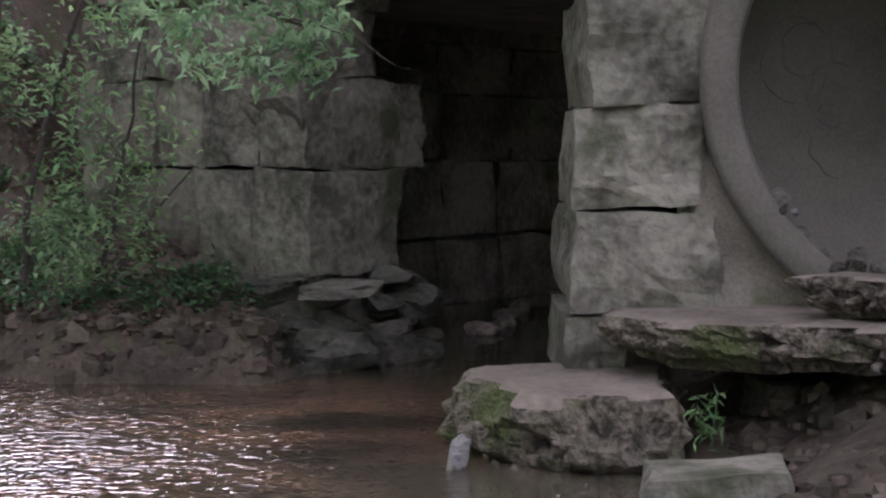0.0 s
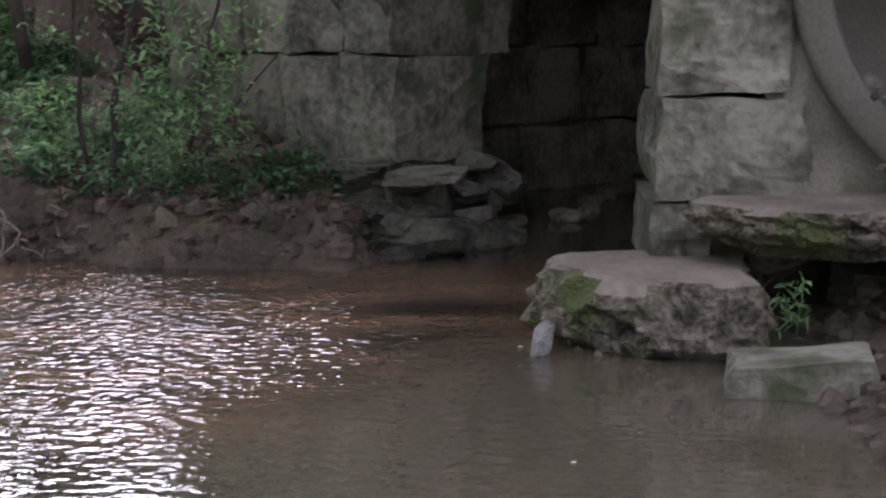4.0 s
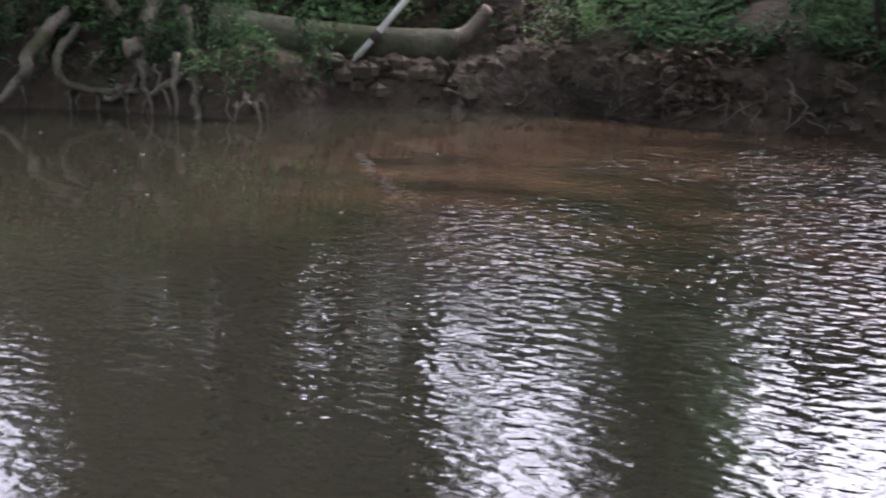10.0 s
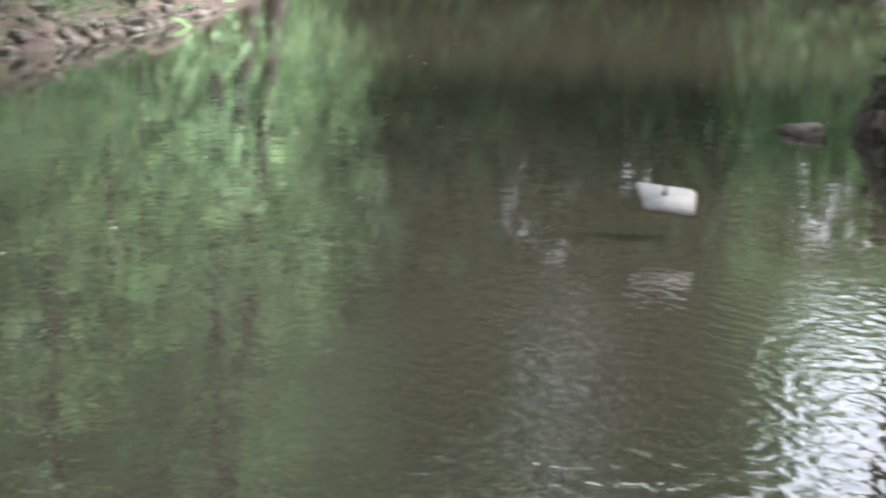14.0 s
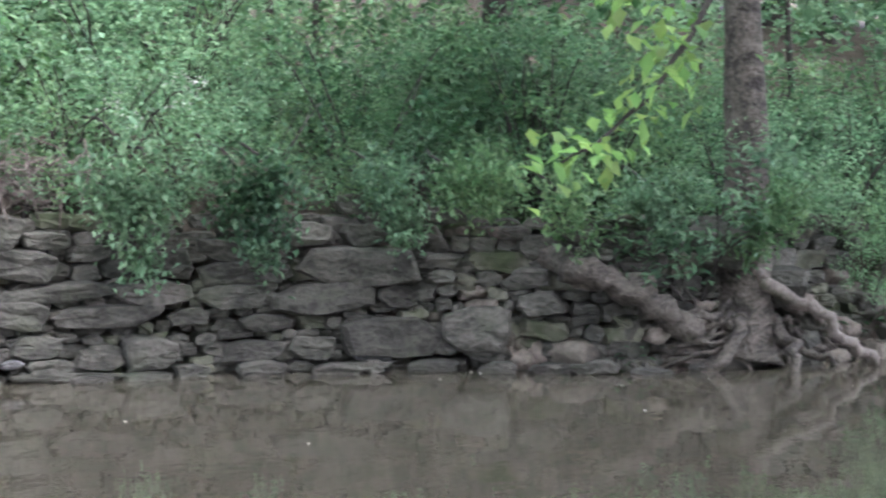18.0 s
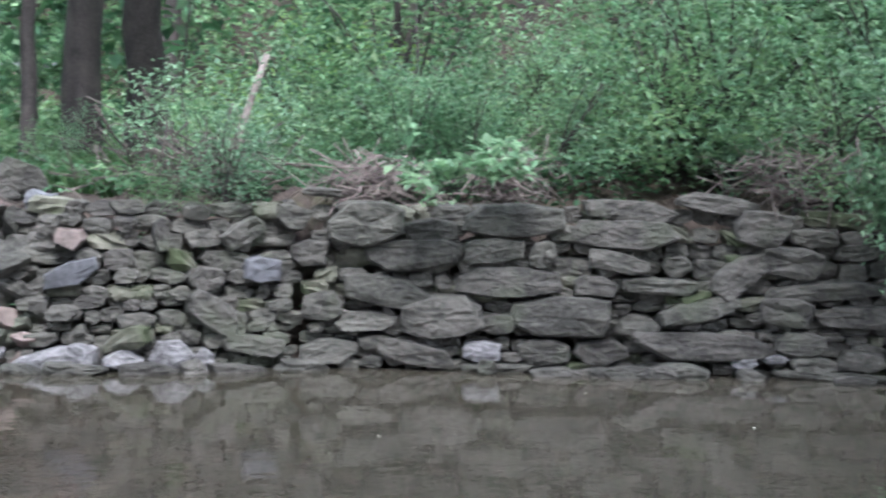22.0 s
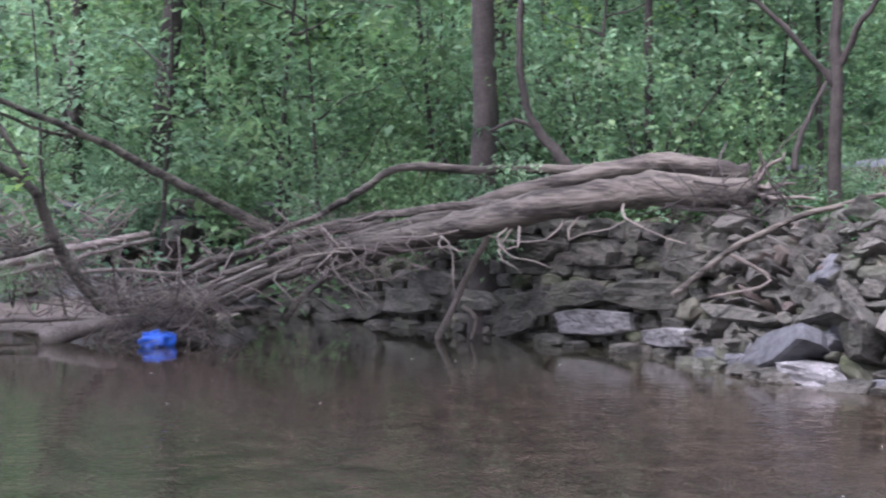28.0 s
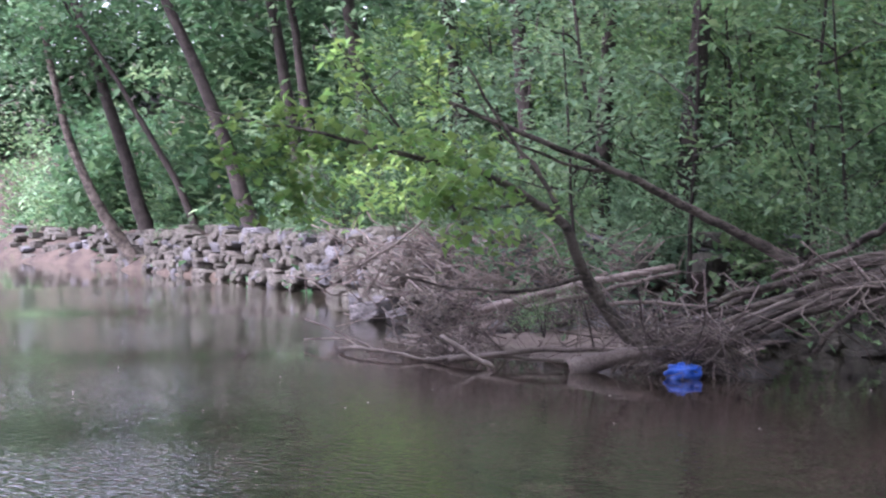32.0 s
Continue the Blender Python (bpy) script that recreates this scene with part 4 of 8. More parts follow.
stone(4.34, 0.54, 0.42, 0.12, 0, "k")
stone(3.88, 0.76, 0.17, 0.11, 30, "k")
stone(3.04, 1.17, 0.12, 0.13, 0, "r")
stone(2.90, 1.29, 0.16, 0.09, 0, "b")
stone(1.78, 0.97, 0.16, 0.13, 0, "r")
stone(0.96, 0.92, 0.11, 0.23, 0, "r")
stone(0.40, 0.93, 0.31, 0.15, 25, "r")
stone(0.66, 0.62, 0.23, 0.15, 0, "r")
stone(1.24, 0.21, 0.27, 0.15, 0, "g")
stone(6.00, 0.38, 0.31, 0.45, 12, "r")
stone(5.60, 0.45, 0.53, 0.34, -5, "r")
stone(7.01, 0.16, 1.29, 0.24, 12, "b")
stone(7.73, 0.05, 0.54, 0.19, 0, "b")
stone(6.32, 0.08, 0.41, 0.14, 5, "p")
stone(8.59, 0.16, 0.78, 0.18, 8, "p")
stone(9.48, 0.22, 0.91, 0.25, 4, "p")
stone(8.59, 0.87, 1.26, 0.20, 0, "r")
stone(8.29, 1.02, 0.77, 0.17, 0, "r")
stone(6.51, 0.49, 0.80, 0.29, 0, "r")
stone(8.79, 0.54, 1.04, 0.26, 5, "r")
stone(9.78, 0.48, 0.90, 0.24, 0, "r")
stone(7.64, 0.42, 0.90, 0.14, 0, "r")
stone(5.23, 0.57, 0.20, 0.16, 0, "r")
stone(5.03, 0.55, 0.20, 0.15, 0, "r")
stone(5.44, 1.19, 0.37, 0.15, -10, "r")
stone(6.04, 1.25, 0.29, 0.12, 0, "r")
stone(5.47, 0.19, 0.46, 0.11, -15, "r")
stone(4.84, 0.14, 0.61, 0.10, 4, "r")
stone(5.77, 0.04, 0.33, 0.09, 0, "b")
stone(12.14, 0.26, 0.91, 0.27, 0, "r")
stone(10.56, 0.14, 0.77, 0.19, 10, "r")
stone(14.25, 0.10, 0.87, 0.23, 0, "r")
stone(13.45, 0.15, 0.72, 0.22, 0, "r")
stone(12.93, 0.15, 0.64, 0.22, 0, "r")
stone(10.34, 0.35, 0.80, 0.24, 10, "r")
stone(11.83, 0.50, 0.80, 0.24, 0, "r")
stone(9.58, 0.87, 0.59, 0.21, 0, "r")
stone(11.17, 0.34, 0.69, 0.20, 0, "r")
stone(10.38, 0.90, 0.72, 0.22, 0, "r")
stone(14.89, 0.08, 0.40, 0.14, 0, "p")

# smaller stones packed behind and between
def filler(lo, hi, top, size, back, kinds, rubble=0):
    z = 0.0
    while z < top:
        h = RNG.uniform(0.6, 1.3) * size
        s = lo + RNG.uniform(-0.2, 0)
        while s < hi:
            w = h * RNG.uniform(1.1, 2.7)
            stone(s + w / 2, z + h / 2 + RNG.uniform(-0.02, 0.02), w * 0.98, h * 0.98, RNG.uniform(-5, 5) + rubble * RNG.uniform(-28, 28), RNG.choice(kinds), back + RNG.uniform(-0.05, 0.05))
            s += w
        z += h * 0.96


filler(-10.2, -6.2, 1.15, 0.125, 0.07, "rrrrerg")
filler(-6.2, 1.9, 1.08, 0.115, 0.09, "rrrrrrrrg")
filler(1.9, 8.0, 1.12, 0.12, 0.1, "rrrrrrrbrkgrrr", 1)
filler(1.9, 8.0, 1.2, 0.16, 0.2, "rrrr", 0.5)
filler(8.0, 15.0, 1.15, 0.14, 0.08, "rrrrg")
for k in range(90):
    s = RNG.uniform(1.9, 8.3)
    stone(s, RNG.uniform(0.05, 1.12), RNG.uniform(0.10, 0.34), RNG.uniform(0.06, 0.16), RNG.uniform(-45, 45), RNG.choice("rrrrbrrkrr"), 0.02)
for k in range(70):
    stone(RNG.uniform(2.0, 8.2), RNG.uniform(0.85, 1.22), RNG.uniform(0.14, 0.36), RNG.uniform(0.08, 0.18), RNG.uniform(-25, 25), RNG.choice("rrrrkr"), 0.0)
for k in range(70):
    s = RNG.uniform(-9.5, 15)
    stone(s, RNG.uniform(-0.01, 0.05), RNG.uniform(0.12, 0.4), RNG.uniform(0.06, 0.13), 0, RNG.choice("rrrrr"), -0.14)


def loose_stones(name, label, spots, group):
    for x, y, z, s, kind in spots:
        ob = tagged(new(name, RNG.choice(ROCKS[kind])), label, "boulder", group)
        ob.matrix_basis = pose(x, y, z, RNG.uniform(-15, 15), RNG.uniform(-15, 15), RNG.uniform(0, 180)) @ Matrix.Diagonal((s * 1.4, s, s * 0.75, 1))


def joined_stones(name, label, spots):
    """Small stones too many to count, joined."""
    verts, faces, n = [], [], 0
    for x, y, z, s, kind in spots:
        me = RNG.choice(ROCKS[kind])
        m = pose(x, y, z, RNG.uniform(-15, 15), RNG.uniform(-15, 15), RNG.uniform(0, 180)) @ Matrix.Diagonal((s * 1.4, s, s * 0.75, 1))
        verts += [m @ v.co for v in me.vertices]
        faces += [[n + i for i in f.vertices] for f in me.polygons]
        n += len(me.vertices)
    out = bpy.data.meshes.new(name)
    out.from_pydata(verts, [], faces)
    out.materials.append(M_ROCKS if spots[0][4] != "e" else M_CLOD)
    tagged(new(name, out), label, "stones", kind="stuff")


def bank_spots(lo, hi, n, d0, d1, size, kinds):
    out = []
    for k in range(n):
        p, d = along(RNG.uniform(lo, hi))
        m = Vector((d.y, -d.x))
        if m.y > 0:
            m = -m
        q = p + m * RNG.uniform(d0, d1)
        s = RNG.uniform(0.5, 1.4) * size
        out.append((q.x, q.y, max(height(q.x, q.y), 0) + s * 0.12, s, RNG.choice(kinds)))
    return out


loose_stones("boulder", "grey boulder on the wooded creek bank", bank_spots(-24, -8.6, 80, 0.05, 1.3, 0.2, "ssrs") + bank_spots(-13, -8.3, 70, -0.02, 0.7, 0.19, "sseeg"), "bank boulders")
joined_stones("shore_stones", "small grey stones along the rocky waterline", bank_spots(-26, -10.3, 120, -0.06, 0.16, 0.12, "rrcc"))
loose_stones("boulder", "grey boulder beside the big tree's roots", [(-11.2, -5.3, 0.95, 0.45, "r"), (-11.6, -5.0, 0.6, 0.42, "r"), (-12.0, -5.0, 0.35, 0.35, "r"), (-10.9, -5.7, 0.6, 0.4, "r"), (-9.75, -6.5, 0.12, 0.2, "c"), (-10.1, -6.0, 0.15, 0.25, "e")], "bank boulders")
far_wall = empty("dry_stone_wall", label="low grey dry-stone wall far along the creek", category="wall", group="creek wall sections")
for k in range(540):
    s = 15 + 50 * RNG.random() ** 1.5 if k < 270 else RNG.uniform(20, 50)
    p, d = along(s)
    h = RNG.uniform(0.12, 0.32)
    z = RNG.uniform(0, 1) * 1.25
    piece(RNG.choice("rrrrrb"), "stone", far_wall, pose(p.x + 0.12 * z + RNG.uniform(-0.1, 0.1), p.y - 0.25 * z - 0.12, z, 0, RNG.uniform(-12, 12), math.degrees(math.atan2(d.y, d.x))), (h * RNG.uniform(1.5, 3), 0.5, h))

# ---- road beyond the wall ----
def road():
    bm = bmesh.new()
    pts = bend(ROAD, 5)
    prev = None
    for i, p in enumerate(pts):
        d = (pts[min(i + 1, len(pts) - 1)] - pts[max(i - 1, 0)])
        n = Vector((-d.y, d.x, 0)).normalized()
        row = [bm.verts.new(p + n * o + Vector((0, 0, z))) for o, z in ((-0.84, -0.12), (-0.8, 0.0), (0, 0.02), (0.8, 0.0), (0.84, -0.12))]
        if prev:
            for a, b, c, e in zip(prev, prev[1:], row[1:], row):
                bm.faces.new((a, b, c, e))
        prev = row
    bmesh.ops.recalc_face_normals(bm, faces=bm.faces[:])
    return tagged(part("road", bm, M_ROAD), "pale worn asphalt lane rising through the trees", "road", kind="structure")


road()
loose_stones("boulder", "pale stone on the road's shoulder", [(1.2 + RNG.uniform(-2.2, 1.6), -27.0 + RNG.uniform(-2.2, 0.4), 1.75, RNG.uniform(0.2, 0.5), RNG.choice("pppr")) for k in range(34)], "road stones")


# ---- woody plants ----
def limb(name, pts, r0, r1, parent, material, seed, steps=4, wob=0.0, sides=7):
    c = bend(pts, steps, wob, seed)
    return part(name, tube(c, taper(len(c), r0, r1), sides, 0.12, seed), material, parent)


def crown_centres(rng, n, cx, cy, z0, z1, r, hollow=0.35):
    out = []
    while len(out) < n:
        a, u, t = rng.uniform(0, 6.283), rng.random(), rng.random()
        rr = r * (hollow + (1 - hollow) * math.sqrt(u)) * (0.45 + 0.75 * math.sin(math.pi * min(max(t, 0.08), 0.95)) ** 0.7)
        rr *= 1 + 0.35 * noise.noise(Vector((math.cos(a) * 1.3, math.sin(a) * 1.3, t * 3 + cx)))
        out.append((cx + rr * math.cos(a), cy + rr * math.sin(a), z0 + (z1 - z0) * t))
    return out


def make_tree(name, h, r, base, crown_r, leaf, seed, material, clusters=70, per=42, spread=0.75, lean=(0, 0), bark=None, limbs=6, label="", category="tree", top=None, trunks=1):
    rng = random.Random(seed)
    thing = empty(name, label=label, category=category)
    bark = bark or M_BARK
    lx, ly = lean
    for q in range(trunks):
        ox, oy = (0, 0) if q == 0 else (rng.uniform(-0.5, 0.5), rng.uniform(-0.4, 0.4))
        pts = [(ox, oy, -0.25), (ox + lx * 0.12, oy + ly * 0.12, h * 0.15), (ox + lx * 0.45 + rng.uniform(-0.1, 0.1) * h * 0.1, oy + ly * 0.45, h * 0.5), (ox + lx, oy + ly, h * 0.97)]
        c = bend(pts, 5, 0.01 * h * 0.3, seed)
        radii = taper(len(c), r, r * 0.22)
        radii[0] *= 1.45
        part("trunk", tube(c, radii, 10, 0.07, seed + q), bark, thing)
    for k in range(limbs):
        t = rng.uniform(base / h, 0.92)
        a = rng.uniform(0, 6.283)
        x0, y0, z0 = lx * t, ly * t, h * t
        e = crown_r * rng.uniform(0.6, 0.95)
        limb("limb", [(x0, y0, z0), (x0 + e * 0.5 * math.cos(a), y0 + e * 0.5 * math.sin(a), z0 + rng.uniform(0.1, 0.5)), (x0 + e * math.cos(a), y0 + e * math.sin(a), z0 + rng.uniform(0.2, 1.0))], r * 0.35, r * 0.08, thing, bark, seed + k, 4, 0.04, 6)
    cs = crown_centres(rng, clusters, lx * 0.7, ly * 0.7, base, top or h * 1.05, crown_r)
    me = leaf_mesh("crown", cs, per, (spread, spread, spread * 0.55), leaf, material, seed)
    ob = new("crown", me)
    ob.parent = thing
    return thing


def make_shrub(name, h, r, leaf, seed, material, clusters=34, per=40, label="", category="shrub", low=0.1, stems=4):
    rng = random.Random(seed)
    thing = empty(name, label=label, category=category)
    for k in range(stems):
        a = rng.uniform(0, 6.283)
        limb("stem", [(0, 0, -0.1), (r * 0.2 * math.cos(a), r * 0.2 * math.sin(a), h * 0.4), (r * 0.6 * math.cos(a), r * 0.6 * math.sin(a), h * 0.85)], 0.018, 0.006, thing, M_BARK, seed + k, 3, 0.03, 5)
    cs = []
    while len(cs) < clusters:
        p = Vector((rng.uniform(-1, 1), rng.uniform(-1, 1), rng.uniform(low, 1)))
        q = Vector((p.x, p.y, (p.z - 0.35) * 1.3))
        if 0.35 < q.length < 1.0 + 0.25 * noise.noise(p * 2 + Vector((seed, 0, 0))):
            cs.append((p.x * r, p.y * r, p.z * h))
    ob = new("foliage", leaf_mesh("foliage", cs, per, (r * 0.26, r * 0.26, h * 0.13), leaf, material, seed))
    ob.parent = thing
    return thing


def shade_bough(tree, foot, top, far, r, seed, material):
    """A long unseen bough added to a standing tree; its crown over the creek shades the bank. Places in the tree's
    space.
    """
    a, b = Vector(foot), Vector(far)
    limb("bough", [a, a.lerp(b, 0.5) + Vector((0, 0, 0.8)), b], 0.12, 0.04, tree, M_BARK, seed, 5, 0.06, 7)
    cs = crown_centres(random.Random(seed), 90, b.x, b.y, b.z - 1.6, b.z + top, r, 0.1)
    ob = new("crown", leaf_mesh("crown", cs, 40, (1.0, 1.0, 0.5), 0.3, material, seed))
    ob.parent = tree


def put(base, x, y, size=1.0, turn=None, sink=0.0, z=None, label=""):
    m = pose(x, y, (height(x, y) if z is None else z) - sink, RNG.uniform(-6, 6), RNG.uniform(-6, 6), RNG.uniform(0, 360) if turn is None else turn)
    ob = copy_thing(base, m)
    ob.scale = (size,) * 3
    if label:
        ob["label"] = label
    return ob


# dark-leaved copies have shade put into their colour, pale ones sunlight
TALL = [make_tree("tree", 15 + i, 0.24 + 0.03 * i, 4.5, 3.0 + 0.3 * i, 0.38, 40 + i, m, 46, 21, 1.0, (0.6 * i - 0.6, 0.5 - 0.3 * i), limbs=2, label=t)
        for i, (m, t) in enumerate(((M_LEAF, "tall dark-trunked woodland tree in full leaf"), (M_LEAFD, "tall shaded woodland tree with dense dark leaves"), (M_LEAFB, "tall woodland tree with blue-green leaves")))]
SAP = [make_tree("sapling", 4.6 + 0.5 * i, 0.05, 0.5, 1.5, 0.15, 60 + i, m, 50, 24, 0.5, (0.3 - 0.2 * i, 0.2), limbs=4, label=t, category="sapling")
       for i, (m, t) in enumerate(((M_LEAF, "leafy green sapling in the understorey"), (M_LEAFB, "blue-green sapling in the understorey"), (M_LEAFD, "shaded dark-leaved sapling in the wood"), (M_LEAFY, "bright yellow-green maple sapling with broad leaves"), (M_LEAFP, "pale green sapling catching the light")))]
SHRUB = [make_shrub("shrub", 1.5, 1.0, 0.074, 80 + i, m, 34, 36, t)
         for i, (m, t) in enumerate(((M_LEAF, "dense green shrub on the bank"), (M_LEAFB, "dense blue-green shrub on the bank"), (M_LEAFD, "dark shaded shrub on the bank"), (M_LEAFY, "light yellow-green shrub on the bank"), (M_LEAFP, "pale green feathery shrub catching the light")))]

# the bases stand in the wood themselves
for ob, (x, y) in zip(TALL + SAP + SHRUB, ((-9, -30), (10, -40), (-16, -22), (-7.5, -16), (-11, -13), (-13, -11), (16, -27), (-9.5, -14.5), (-8.5, -12.5), (-10, -10), (-12, -9), (-6, -14.5), (-8.9, -9.6))):
    ob.matrix_basis = pose(x, y, height(x, y) - 0.05)


FAR = [[], [], []]


def open_reach(x, y):
    """Where the creek itself leads away, with sky over it."""
    az = math.degrees(math.atan2(-x, y)) % 360
    return 57 < az < 63.4 or 231 < az < 237


def far_sapling(k, x, y, size):
    if (open_reach(x, y) and x < 0) or height(x, y) < 0.2:
        return
    if open_reach(x, y):
        size *= 0.4
    FAR[k % 3].append((x, y, height(x, y), size))


def grow_far():
    """The distant understorey, joined: leaves in three greens, and stems."""
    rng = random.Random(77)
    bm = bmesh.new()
    # the pale third brightens the wood: daylight put into its leaf colour
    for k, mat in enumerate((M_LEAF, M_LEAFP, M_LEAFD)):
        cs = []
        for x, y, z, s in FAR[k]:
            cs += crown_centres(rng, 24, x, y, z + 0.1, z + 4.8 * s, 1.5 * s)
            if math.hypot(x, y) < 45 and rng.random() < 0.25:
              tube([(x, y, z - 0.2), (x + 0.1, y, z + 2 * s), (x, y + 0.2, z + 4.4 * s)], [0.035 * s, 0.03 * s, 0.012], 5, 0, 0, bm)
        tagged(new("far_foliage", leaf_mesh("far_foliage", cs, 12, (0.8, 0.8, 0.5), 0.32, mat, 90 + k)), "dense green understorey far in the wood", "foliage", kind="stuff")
    tagged(part("far_stems", bm, M_BARK), "thin dark stems far in the wood", "stems", kind="stuff")


def clear(x, y):
    """The open strip between wall and road where the lane is seen."""
    az = math.degrees(math.atan2(-x, y)) % 360
    return (171.5 < az < 190 and -33 < y) or (162.5 < az <= 171.5 and -21 < y)


# wood on the far side of the creek
def far_wood():
    for k in range(80):
        s, d = RNG.uniform(-34, 75), 14 + 30 * RNG.random() ** 1.2
        p, t = along(s)
        x, y = p.x + t.y * d, p.y - t.x * d
        if y > p.y:
            x, y = p.x - t.y * d, p.y + t.x * d
        if clear(x, y) or open_reach(x, y) or (abs(x - 1) < 14 and -46 < y < -21):
            continue
        put(TALL[k % 3], x, y, RNG.uniform(0.75, 1.25))
    for k in range(260):
        s, d = RNG.uniform(-32, 75), 2.0 + 24 * RNG.random() ** 1.4
        p, t = along(s)
        x, y = p.x + t.y * d, p.y - t.x * d
        if y > p.y:
            x, y = p.x - t.y * d, p.y + t.x * d
        if clear(x, y) or (2.3 < s < 9.5 and d < 8) or (-0.5 < s < 2.5 and d < 4) or (x > 0.42 * y - 0.3 and x < 0 and y > -17.5):
            continue
        if d > 10 or s > 30:
            far_sapling(k, x, y, RNG.uniform(0.9, 1.5))
        else:
            put(SAP[((0, 4, 4, 1, 0, 4, 1) if -12 < s < 0 else (0, 1, 2, 1, 0, 4, 1))[k % 7]], x, y, RNG.uniform(0.7, 1.35))
    for k in range(46):
        s, d = RNG.uniform(9.5, 34), 1.5 + 6.5 * RNG.random()
        p, t = along(s)
        put(SAP[(0, 1, 3, 2, 1, 0)[k % 6]], p.x - abs(t.y) * d * 0.6, p.y - abs(t.x) * d, RNG.uniform(0.7, 1.2))
    for k in range(110):
        x, y = RNG.uniform(-20, 32), RNG.uniform(-62, -40)
        far_sapling(k, x, y, RNG.uniform(1.3, 2.2))
    # the bend upstream and the reach downstream
    for k in range(36):
        x, y = RNG.uniform(-70, -46), RNG.uniform(-6, 19)
        if height(x, y) > 0.3:
            put(TALL[k % 3], x, y, RNG.uniform(0.95, 1.3))
            far_sapling(k, x + 2, y + 1, RNG.uniform(1.6, 2.8))
            far_sapling(k + 1, x + 1, y - 2, RNG.uniform(1.6, 2.8))
    for k in range(34):
        a, d = radians(RNG.choice((RNG.uniform(66.6, 68), RNG.uniform(73, 84)))), RNG.uniform(68, 85)
        x, y = -d * math.sin(a), d * math.cos(a)
        if height(x, y) > 0.3:
            put(TALL[k % 3], x, y, RNG.uniform(1.4, 1.75))
    for k in range(90):
        a, d = radians(RNG.uniform(64.2, 84)), RNG.uniform(52, 72)
        x, y = -d * math.sin(a), d * math.cos(a)
        if height(x, y) > 0.2:
            FAR[k % 3].append((x, y, height(x, y) - 0.3, RNG.uniform(0.6, 2.0)))
    for k in range(20):
        a, d = radians(RNG.uniform(56.8, 64.2)), RNG.uniform(40, 60)
        x, y = -d * math.sin(a), d * math.cos(a)
        if height(x, y) > 0.2:
            FAR[0].append((x, y, height(x, y) - 0.3, d * RNG.uniform(0.028, 0.037)))
    for k in range(30):
        x = RNG.uniform(40, 105)
        y = -24 - 0.42 * (x - 38) - RNG.uniform(6, 30)
        if height(x, y) > 0.3:
            if not open_reach(x, y):
                put(TALL[k % 3], x, y, RNG.uniform(0.9, 1.3))
            far_sapling(k, x + 2, y + 1, RNG.uniform(1.3, 2.2))
    for k in range(16):
        x, y = RNG.uniform(98, 125), RNG.uniform(-62, -20)
        put(TALL[k % 3], x, y, RNG.uniform(0.9, 1.2))


far_wood()
# the clearing's sunlight is put into this maple's pale leaves
pale = make_tree("maple_tree", 7.0, 0.09, 0.5, 2.2, 0.15, 951, M_LEAFP, 120, 60, 0.5, (0.2, 0.1), limbs=5, label="pale green young maple at the wood's edge")
pale.matrix_basis = pose(-4.0, -24.2, height(-4.0, -24.2) - 0.1)
put(SAP[0], -6.2, -20.0, 0.7, label="light green young tree at the wood's edge")
put(SAP[0], -2.8, -26.0, 1.0, label="light green young tree at the wood's edge")
put(SAP[1], -5.0, -23.0, 1.0, label="light green young tree at the wood's edge")


